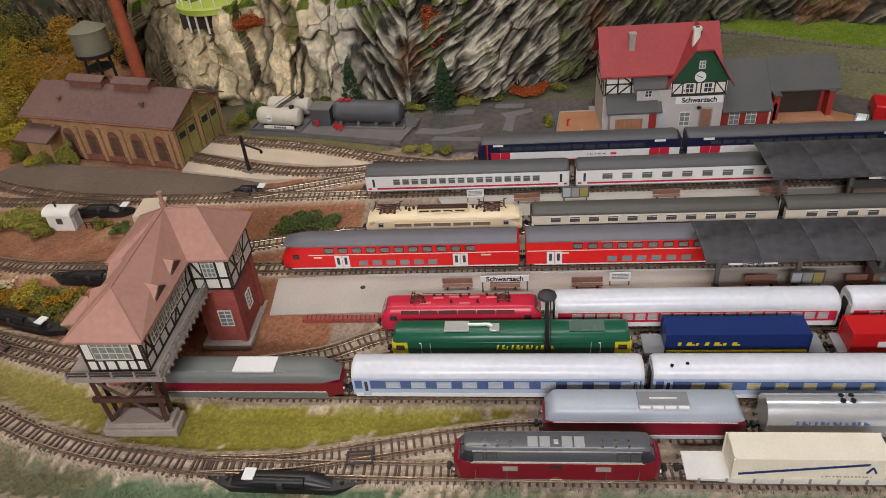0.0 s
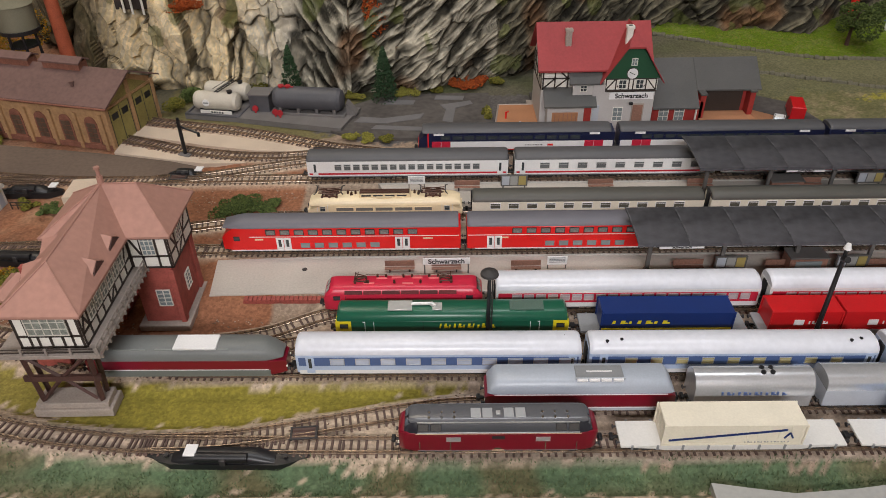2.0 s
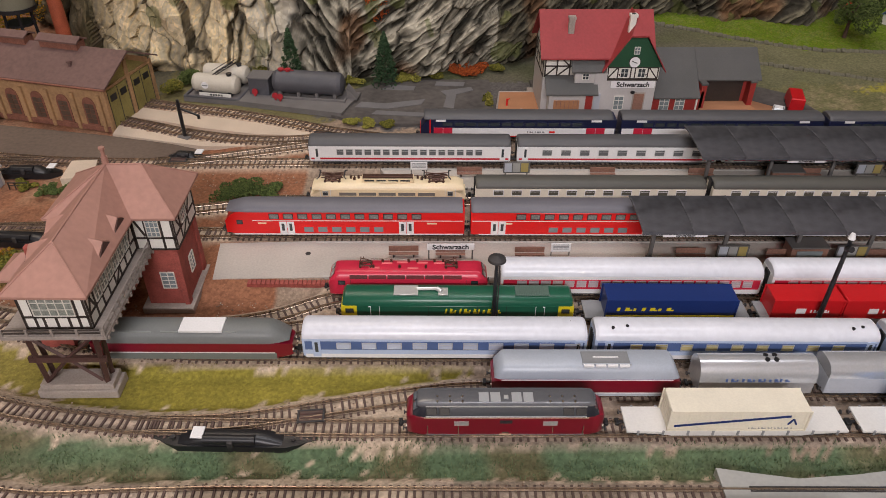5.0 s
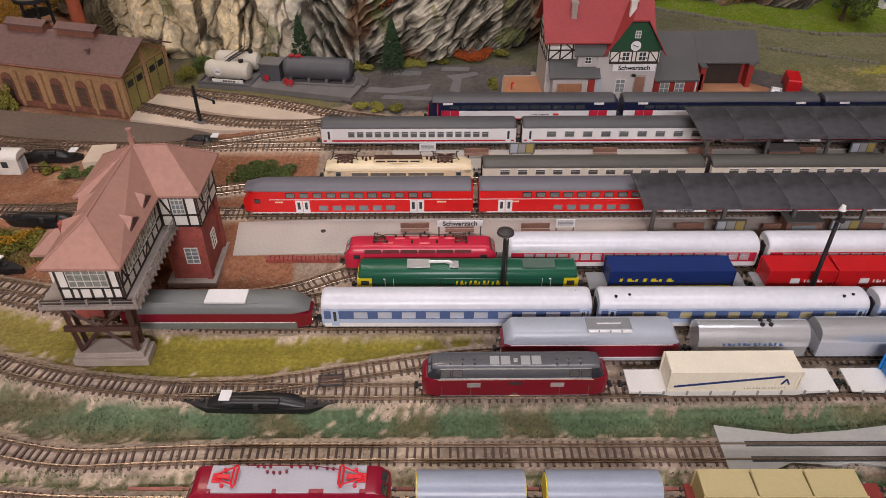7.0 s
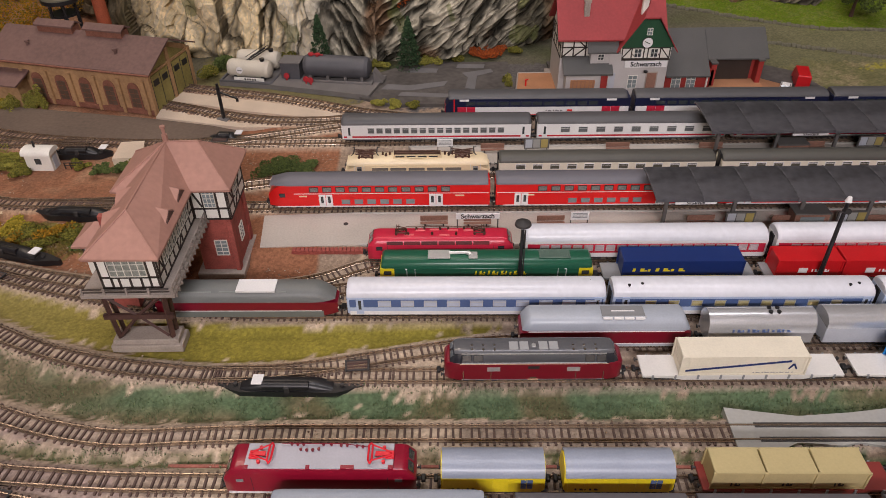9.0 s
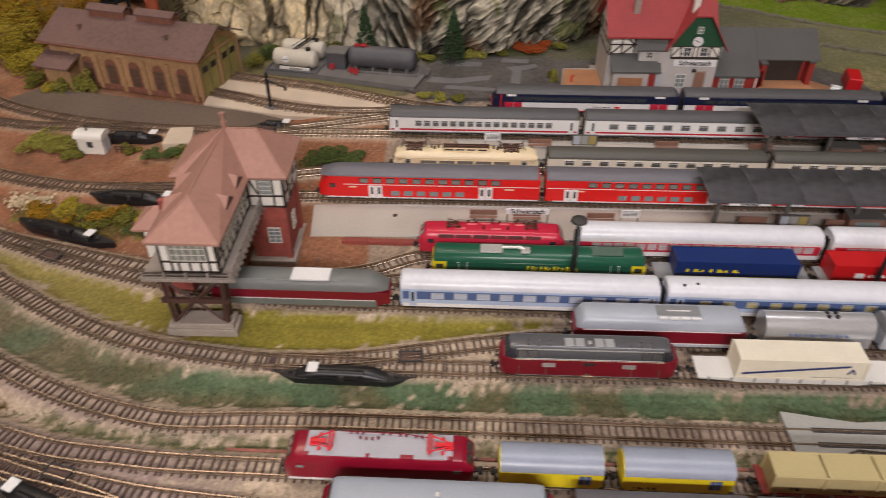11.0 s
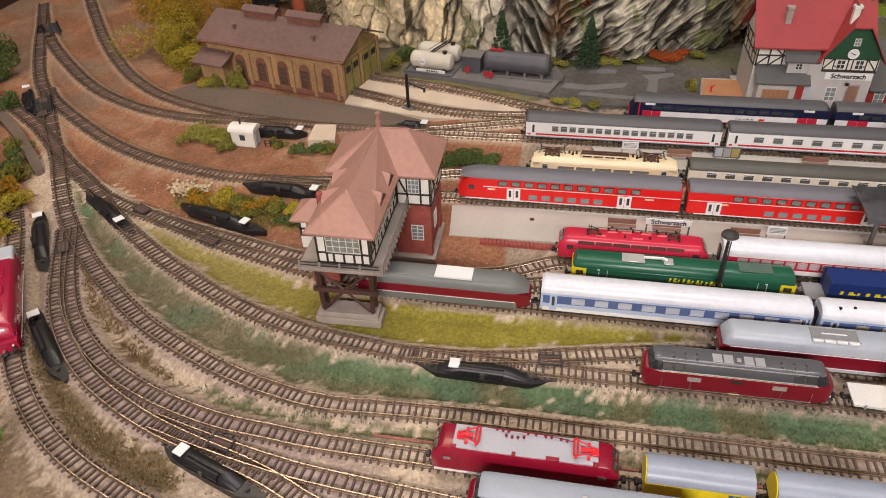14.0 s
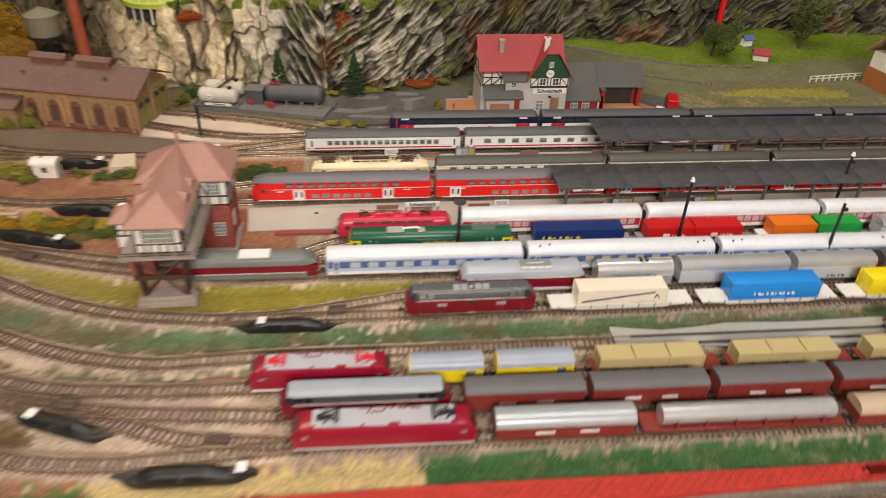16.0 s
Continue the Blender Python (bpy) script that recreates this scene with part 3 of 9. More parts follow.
def coach(track, x0, x1, label, body, roof, bands, wins, doors=(), w=8.8, zs=18.6, zr=24.6, glass=None, frame=None, group="", vents=0, name="passenger_coach", wide=5.6, high=4.2, zc=12.0, z0=4.2, doormat=None):
    t, L = on_track(name, track, x0, x1, label, "coach", group)
    part("body", loft(bmesh.new(), [(-L / 2, body_section(w * 0.93, z0, zs)), (-L / 2 + 1.5, body_section(w, z0, zs)), (L / 2 - 1.5, body_section(w, z0, zs)), (L / 2, body_section(w * 0.93, z0, zs))]), body, t)
    part("roof", roof_loft(L - 0.3, w + 0.12, zs + 0.02, zr), roof, t, roof.name.replace("_", " "))
    for i, (m, a, b) in enumerate(bands):
        strip(t, "stripe", m, -L / 2 + 1.6, L / 2 - 1.6, a, b, w, proud=0.12 + 0.05 * i)
    n, pitch, start = wins
    window(t, [start * L + i * pitch for i in range(n)], zc, w + 0.12, wide, high, glass, frame)
    if doors:
        door(t, [d * L for d in doors], z0 + 0.8, zs - 0.4, w + 0.1, 5.0, doormat or body, leaves=1)
    underframe(t, L)
    for s in (-1, 1):
        bogie(t, s * (L / 2 - 22))
        part("gangway", bx(s * L / 2 - 0.9, s * L / 2 + 0.9, -3.2, 3.2, 4.8, 18.5, bev=0.4), BLACK, t)
    couplers(t, L + 1.5)
    for i in range(vents):
        x = (-L / 2 + 10, -L / 2 + 18.5, L / 2 - 16, L / 2 - 10)[i % 4]
        me = cached(("roof_vent",), lambda: rod(rod(bmesh.new(), (0, 0, 0), (0, 0, 1.0), 0.7, 8), (0, 0, 1), (0, 0, 1.4), 1.0, 8), BLACK)
        put("roof_vent", me, t, x, -3.2 if i % 2 else -4.6, zr - 1.3)
    return t, L


def pantograph(t, x, z, material, flip=1, h=1.0, size=1.0):
    """A lowered pantograph: base frame, folded arms and two contact strips."""
    bm = bmesh.new()
    for s in (-1, 1):
        rod(bm, (x - 6.5, s * 3.6, z + 1.1), (x + 6.5, s * 3.6, z + 1.1), 0.55, 6)
        rod(bm, (x + s * 6.2, -4.2, z + 1.1), (x + s * 6.2, 4.2, z + 1.1), 0.55, 6)
    def fit(bm):
        for v in bm.verts:
            v.co.x, v.co.y = x + (v.co.x - x) * size, v.co.y * size
        return bm
    base = part("pantograph", fit(bm), material, t)
    foot = cached(("foot_insulator", material.name), lambda: rod(bmesh.new(), (0, 0, -0.8), (0, 0, 1.2), 0.9, 8), material)
    for k in (-5.5, 5.5):
        for s in (-1, 1):
            put("foot_insulator", foot, base, x + k * size, s * 3.6 * size, z)
    for s in (-1, 1):
        part("lower_arm", fit(rod(bmesh.new(), (x - 5.5 * flip, s * 3.0, z + 1.4), (x + 6 * flip, s * 1.2, z + 1.2 + 2.2 * h), 0.5, 6)), material, base)
        part("upper_arm", fit(rod(bmesh.new(), (x + 6 * flip, s * 1.2, z + 1.2 + 2.2 * h), (x - 4.5 * flip, s * 3.2, z + 1.2 + 3.2 * h), 0.42, 6)), material, base)
    for k in (-5.0, -2.4):
        bm = rod(bmesh.new(), (x + k * flip, -5.0, z + 1.3 + 3.3 * h), (x + k * flip, 5.0, z + 1.3 + 3.3 * h), 0.45, 6)
        for s in (-1, 1):
            rod(bm, (x + k * flip, s * 4.8, z + 1.3 + 3.3 * h), (x + k * flip, s * 7.0, z + 0.9 + 2.8 * h), 0.42, 6)
        part("contact_strip", fit(bm), material, base)


def insulators(t, L, z, material, n=7, y=1.8):
    me = cached(("insulator", material.name), lambda: rod(rod(rod(bmesh.new(), (0, 0, -0.3), (0, 0, 0.6), 0.85, 8), (0, 0, 0.6), (0, 0, 1.3), 0.6, 8), (0, 0, 1.3), (0, 0, 1.7), 0.8, 8), material)
    for i in range(n):
        put("insulator", me, t, -L * 0.22 + L * 0.44 * i / (n - 1), y if i % 3 else -y * 0.6, z)
    part("roof_cable", rod(bmesh.new(), (-L * 0.24, y, z + 1.9), (L * 0.24, y, z + 1.9), 0.25, 6), material, t)


def lamps(t, L, w, z):
    me = cached(("headlight",), lambda: rod(bmesh.new(), (0, 0, 0), (0.7, 0, 0), 0.75, 10), LAMP)
    for s in (-1, 1):
        for y in (-w, w):
            put("headlight", me, t, s * (L / 2 - 0.3), y, z, 0 if s > 0 else 180)


def hull(L, w, z0, z1, nose, low, taper, zmid=None, steps=4, blunt=()):
    """A locomotive body whose ends are drawn in and, above zmid, leant back."""
    zmid = zmid or (z0 + z1) / 2
    st = []
    for s in (-1, 1):
        half = []
        if s in blunt:
            half = [(s * L / 2, body_section(w, z0, z1, 1.0))]
        for k in range(steps + 1 if not half else 0):
            f = k / steps
            ww = w * (taper + (1 - taper) * math.sin(f * math.pi / 2))
            top = z1 - low * (1 - math.sin(f * math.pi / 2))
            half.append((s * (L / 2 - nose * f), body_section(ww, z0, max(top, zmid), 1.0)))
        st += half if s < 0 else half[::-1]
    return loft(bmesh.new(), st)


def rounded_roof(L, w, z0, z1, nose, taper, steps=4, power=2.6, lowend=0.25, blunt=()):
    st = []
    for s in (-1, 1):
        half = []
        if s in blunt:
            half = [(s * L / 2, arc(w, z0, z1, power=power))]
        for k in range(steps + 1 if not half else 0):
            q = math.sin(k / steps * math.pi / 2)
            half.append((s * (L / 2 - nose * k / steps), arc(w * (taper + (1 - taper) * q), z0, z0 + (z1 - z0) * (lowend + (1 - lowend) * q), power=power)))
        st += half if s < 0 else half[::-1]
    return loft(bmesh.new(), st)


def grille(t, x, z, w, wide=8, high=4, material=None, n=5):
    material = material or ALU

    def make():
        bm = bmesh.new()
        for i in range(n):
            a = -high / 2 + high * i / n
            box(bm, -wide / 2, wide / 2, -0.3, 0.25, a, a + high / n * 0.62)
        return bm
    me = cached(("vent_grille", wide, high, material.name), make, material)
    for s in (-1, 1):
        put("vent_grille", me, t, x, s * (w + 0.05), z, 0 if s > 0 else 180)


def handrails(t, xs, w, z0, z1, material=None):
    me = cached(("handrail", z1 - z0), lambda: rod(bmesh.new(), (0, 0.35, 0), (0, 0.35, z1 - z0), 0.2, 6), material or CHROME)
    for s in (-1, 1):
        for x in xs:
            put("handrail", me, t, x, s * w, z0, 0 if s > 0 else 180)


def roof_panel(t, x, y, z, lx, ly, material, name="roof_panel", h=0.7, bars=0):
    bm = bx(x - lx / 2, x + lx / 2, y - ly / 2, y + ly / 2, z - h, z, bev=0.2)
    for i in range(bars):
        a = x - lx / 2 + (i + 0.5) * lx / bars
        box(bm, a - lx / bars * 0.3, a + lx / bars * 0.3, y - ly / 2 + 0.5, y + ly / 2 - 0.5, z, z + 0.3)
    part(name, bm, material, t)


def loco_base(t, L, base=17, inset=21):
    for s in (-1, 1):
        bogie(t, s * (L / 2 - inset), base, 3.2)
    part("fuel_tank", bx(-L * 0.14, L * 0.14, -6.5, 6.5, 1.2, 4.6, bev=0.5), DARK, t)
    couplers(t, L)
    lamps(t, L, 5.2, 7.2)


def diamond_pantograph(t, x, z, material):
    """A folded diamond pantograph: its arms spread to a contact strip at each end."""
    bm = bmesh.new()
    for s in (-1, 1):
        rod(bm, (x - 5.5, s * 4.0, z + 1.2), (x + 5.5, s * 4.0, z + 1.2), 0.7, 6)
        rod(bm, (x + s * 5.5, -4.4, z + 1.2), (x + s * 5.5, 4.4, z + 1.2), 0.7, 6)
    base = part("pantograph", bm, material, t)
    foot = cached(("diamond_foot", material.name), lambda: rod(rod(bmesh.new(), (0, 0, -0.8), (0, 0, 1.4), 0.8, 8), (0, 0, 0.2), (0, 0, 0.8), 1.15, 8), material)
    for k in (-5.5, 0, 5.5):
        for s in (-1, 1):
            put("foot_insulator", foot, base, x + k, s * 4.0, z)
    for s in (-1, 1):
        part("shaft", rod(bmesh.new(), (x + s * 2.6, -4.2, z + 2.0), (x + s * 2.6, 4.2, z + 2.0), 0.8, 8), material, base)
        for k in (-1, 1):
            part("lower_arm", rod(bmesh.new(), (x + s * 2.6, k * 3.6, z + 2.0), (x - s * 8.5, k * 2.6, z + 3.4), 0.5, 6), material, base)
            part("upper_arm", rod(bmesh.new(), (x - s * 8.5, k * 2.6, z + 3.4), (x + s * 9.5, k * 2.2, z + 5.2), 0.42, 6), material, base)
            part("horn", rod(bmesh.new(), (x + s * 9.5, k * 4.6, z + 5.3), (x + s * 11.2, k * 7.0, z + 4.4), 0.4, 6), DARK, base)
        part("contact_strip", rod(bmesh.new(), (x + s * 9.5, -4.8, z + 5.3), (x + s * 9.5, 4.8, z + 5.3), 0.55, 6), DARK, base)
    for y in (-1.2, 1.2):
        part("spring", rod(bmesh.new(), (x - 5, y, z + 1.8), (x + 5, y, z + 1.8), 0.6, 8), material, base)


def electric_loco(track, x0, x1, label, body, roof, pan, skirt=None, gear=None, wide_roof=True, group="", nose=9, low=5.5, drop=0.0, round_roof=7, vents=True):
    t, L = on_track("electric_locomotive", track, x0, x1, label, "locomotive", group)
    w = 9.2
    part("body", hull(L, w, 3.2, 17.6 - drop, nose, low, 0.86 if nose > 6 else 0.93), body, t)
    bm = rounded_roof(L - 15, w - 0.3, 17.4 - drop, 22.2 - drop, 4, 0.95, power=round_roof)
    part("roof", bm, roof, t, roof.name.replace("_", " "))
    cab = cached(("cab_roof", body.name, nose, drop), lambda: loft(bmesh.new(), [(0 if nose > 6 else -0.8, arc(w - 1.2, 16.8 - drop, (19.0 if nose > 6 else 20.4) - drop, power=min(5, round_roof))), (5.5 if nose > 6 else 2.6, arc(w - 0.3, 17.2 - drop, 22.1 - drop, power=min(6, round_roof))), (15.5 if nose > 6 else 12.5, arc(w - 0.1, 17.2 - drop, 22.6 - drop, power=round_roof))]), body)
    put("cab_roof", cab, t, -L / 2 + 1.6, 0, 0), put("cab_roof", cab, t, L / 2 - 1.6, 0, 0, 180)
    for s in (-1, 1):
        part("windscreen", loft(bmesh.new(), [(s * (L / 2 - 1.9), [(-5.6, 14.6 - drop), (-5.6, 15.0 - drop), (5.6, 15.0 - drop), (5.6, 14.6 - drop)]), (s * (L / 2 - 5.2), [(-6.2, 19.4 - drop), (-6.2, 20.0 - drop), (6.2, 20.0 - drop), (6.2, 19.4 - drop)])]), GLASS, t)
    window(t, [-L / 2 + 12, L / 2 - 12], 13.2 - drop * 0.7, w, 4.4, 4.2, GLASS)
    if skirt:
        strip(t, "skirt_stripe", skirt, -L / 2 + 6, L / 2 - 6, 3.3, 5.4, w)
    for x in (-16, 0, 16) if vents else ():
        grille(t, x, 14.2, w, 11, 3.0, gear or MIDGREY, 6)
    handrails(t, [-L / 2 + 8, -L / 2 + 16, L / 2 - 16, L / 2 - 8], w, 6, 14, WHITE)
    diamond_pantograph(t, -43, 21.6 - drop, pan), diamond_pantograph(t, 37.5, 21.6 - drop, pan)
    insulators(t, L, 22.2 - drop, pan, 8)
    for x in (-29, -26, -23, 23, 26, 29):
        me = cached(("post_insulator", pan.name), lambda: rod(rod(rod(bmesh.new(), (0, 0, -1), (0, 0, 3.2), 0.55, 8), (0, 0, 0.4), (0, 0, 0.9), 1.0, 8), (0, 0, 1.7), (0, 0, 2.2), 1.0, 8), pan)
        put("post_insulator", me, t, x, 2.0 * (x % 2) - 1.0, 21.8 - drop)
    roof_panel(t, 0, -4.2, 23.0 - drop, 13, 4.2, body if wide_roof else roof)
    roof_panel(t, -12, 3.6, 22.9 - drop, 7, 3.5, roof), roof_panel(t, 12, -4.4, 22.9 - drop, 5, 3.0, body if wide_roof else roof)
    loco_base(t, L)
    return t, L


def arm_pantograph(t, xb, xs, z, material):
    """A lowered single-arm pantograph lying from its base at xb to its contact strips at xs."""
    d = 1 if xs > xb else -1
    base = part("pantograph", bx(xb - 2.2, xb + 2.2, -2.4, 2.4, z, z + 1.2, bev=0.3), material, t)
    part("lower_arm", loft(bmesh.new(), [(xb, [(-0.9, z + 0.9), (-0.9, z + 1.9), (0.9, z + 1.9), (0.9, z + 0.9)]), (xs - d * 1.5, [(-1.3, z + 1.2), (-1.3, z + 2.0), (1.3, z + 2.0), (1.3, z + 1.2)])]), material, base)
    for s in (-1, 1):
        part("upper_arm", rod(bmesh.new(), (xb - d * 1.0, s * 0.8, z + 1.7), (xs, s * 4.6, z + 2.4), 0.42, 6), material, base)
        part("foot_insulator", rod(bmesh.new(), (xb + d * 3, s * 4.2, z - 0.4), (xb + d * 3, s * 4.2, z + 1.4), 0.9, 8), material, base)
    for k in (0, 1.9):
        part("contact_strip", rod(bmesh.new(), (xs + d * k, -4.4, z + 2.5), (xs + d * k, 4.4, z + 2.5), 0.55, 6), material, base)
    for s in (-1, 1):
        part("horn", rod(rod(bmesh.new(), (xs, s * 4.4, z + 2.5), (xs + d * 0.9, s * 6.2, z + 1.9), 0.5, 6), (xs + d * 1.9, s * 4.4, z + 2.5), (xs + d * 0.9, s * 6.2, z + 1.9), 0.5, 6), material, base)


def boxy_electric(track, x0, x1, label, body, pan, top, inset, deck=None, span=(-0.4, 0.38), skirt=None, louvre=None, stand=0.29, lift=0.4, spread=1.0, gear=None):
    """A flat-ended electric engine: upright sides, slanted shoulders, level roof with its gear."""
    t, L = on_track("electric_locomotive", track, x0, x1, label, "locomotive")
    w, h, zs = 9.0, L / 2, top - 4.4

    def sec(f, high):
        half = [(w - 1, 3.2), (w, 4.2), (w, zs), (w - inset * 0.55, zs + 2.6), (w - inset, top - 0.4), (w - inset - 0.9, top)]
        half = [(y * f, min(z, high - 0.03 * (5 - i))) for i, (y, z) in enumerate(half)]
        return [(-y, z) for y, z in half] + half[::-1]
    shape = [(0.0, 0.88, top - 7.0), (0.9, 0.95, top - 5.6), (4.4, 0.985, top - 0.9), (7.0, 1.0, top)]
    part("body", loft(bmesh.new(), [(-h + a, sec(f, z)) for a, f, z in shape] + [(h - a, sec(f, z)) for a, f, z in shape[::-1]]), body, t)
    for s in (-1, 1):
        for y in (-3.5, 3.5):
            part("windscreen", loft(bmesh.new(), [(s * (h - 1.0), [(y - 2.8, top - 5.2), (y - 2.8, top - 4.9), (y + 2.8, top - 4.9), (y + 2.8, top - 5.2)]), (s * (h - 3.7), [(y - 2.8, top - 1.7), (y - 2.8, top - 1.3), (y + 2.8, top - 1.3), (y + 2.8, top - 1.7)])]), GLASS, t)
    window(t, [-h + 8.5, h - 8.5], zs - 2.6, w, 4.4, 3.2, GLASSL if deck else GLASS, body if deck else BLACK, bars=0)
    for x in (-h + 14, h - 14):
        strip(t, "door_seam", DARK, x, x + 0.25, 5.0, zs - 0.6, w, proud=0.05)
    if skirt:
        strip(t, "skirt_stripe", skirt, -h + 1.5, h - 1.5, 3.9, 5.3, w)
    if deck:
        part("roof", bx(span[0] * L, span[1] * L, -(w - inset) + 0.3, w - inset - 0.3, top - 0.3, top + 0.45, bev=0.2), deck, t, deck.name.replace("_", " "))
        for x, q in ((span[0] * L + 31.5, 1.0), (span[0] * L + 51, 3.4), (span[0] * L + 1.0, 1.2), (span[1] * L - 1.2, 1.4)):
            part("roof_notch", bx(x - q, x + q, -(w - inset) - 0.1, -(w - inset) + 2.2, top - 0.3, top + 0.75, bev=0.2), body, t)
    if louvre:
        n = 6
        for i in range(n):
            a = span[0] * L + i * (span[1] - span[0]) * L / n
            for s in (-1, 1):
                prof = [(s * (w - 0.05), zs + 0.2), (s * (w + 0.16), zs + 0.35), (s * (w - inset * 0.5 + 0.2), zs + 2.4), (s * (w - inset * 0.5), zs + 2.2)]
                part("louvre", loft(bmesh.new(), [(a + 0.4, prof), (a + (span[1] - span[0]) * L / n - 0.4, prof)]), louvre[i % 2], t)
        for x, y in ((-14, 2.5), (-4, 3.4), (9, 3.0), (20, 2.6), (-22, -2.5), (3, -3.0)):
            roof_panel(t, x, y, top + 0.45, 7, 1.7, gear, "roof_hatch", 0.6)
    if deck:
        arm_pantograph(t, -0.345 * L, -0.265 * L, top + 0.5, pan), arm_pantograph(t, 0.365 * L, 0.275 * L, top + 0.5, pan)
        for k, y in ((-15, 6.4), (-12, 6.2), (-9, 6.2), (-10, 3.2), (-7, 2.8), (-4, 2.8), (-1, 3.4), (1, 6.2), (5, 6.2), (10, 5.6), (13, 5.6), (18, 5.2), (21, 4.8)):
            me = cached(("stud", pan.name), lambda: rod(rod(bmesh.new(), (0, 0, 0), (0, 0, 1.4), 0.6, 8), (0, 0, 0.9), (0, 0, 1.2), 0.85, 8), MAROON)
            put("insulator", me, t, k, y, top + 0.4)
        part("roof_cable", rod(rod(bmesh.new(), (-20, 6.3, top + 1.9), (12, 6.0, top + 1.9), 0.25, 6), (12, 6.0, top + 1.9), (24, 4.0, top + 1.9), 0.25, 6), MAROON, t)
    else:
        pantograph(t, -L * stand, top + 0.3, pan, 1, lift, spread), pantograph(t, L * stand, top + 0.3, pan, -1, lift, spread)
        insulators(t, L, top + 0.4, pan, 9, 4.0)
    loco_base(t, L)
    return t, L


def diesel_loco(track, x0, x1, label, body, roof, nose=10, low=6, taper=0.7, line=None, skirt=None, zs=13.6, zr=23.6, band=None, group="", topw=None, boxy=2.7, band_high=3.6, upper=None, zu=19.4):
    t, L = on_track("diesel_locomotive", track, x0, x1, label, "locomotive", group)
    w = 9.2
    part("body", hull(L, w, 2.6, zs, nose, 3.0, taper), body, t)
    if upper:
        part("upper_body", hull(L - 1.5, w - 0.1, zs - 0.6, zu, nose * 1.1, zu - zs - 1.0, taper * 0.97, zs + 0.6), upper, t)
    part("roof", rounded_roof(L - (2.5 if not upper else nose * 1.2), (topw or w) - (0.15 if not upper else 0.3), (zs if not upper else zu) - 0.1, zr, nose * 1.15, taper, power=boxy, lowend=0.12), roof, t, roof.name.replace("_", " "))
    if line:
        strip(t, "stripe", line, -L / 2 + nose, L / 2 - nose, zs - 0.5, zs - 0.05, w)
        if not upper:
            strip(t, "stripe", line, -L / 2 + nose, L / 2 - nose, 4.6, 5.2, w)
    if skirt:
        strip(t, "skirt_stripe", skirt, -L / 2 + nose, L / 2 - nose, 2.6, 4.4, w)
    if band:
        strip(t, "stripe", band, -L / 2 + nose, L / 2 - nose, zs + 0.4, zs + band_high, w - 0.12, proud=0.25)
    for s in (-1, 1):
        part("windscreen", loft(bmesh.new(), [(s * (L / 2 - nose * 0.45), [(-5.2, zs + 0.7), (-5.2, zs + 1.2), (5.2, zs + 1.2), (5.2, zs + 0.7)]), (s * (L / 2 - nose * 0.98), [(-6.6, zr - 3.0), (-6.6, zr - 2.4), (6.6, zr - 2.4), (6.6, zr - 3.0)])]), GLASS, t)
    loco_base(t, L)
    return t, L, w


NOSEDARK = paint("blue_black_nose", (0.022, 0.024, 0.032), 0.25, coat=0.3)
HATCH = paint("pale_hatch", (0.36, 0.37, 0.38), 0.35)


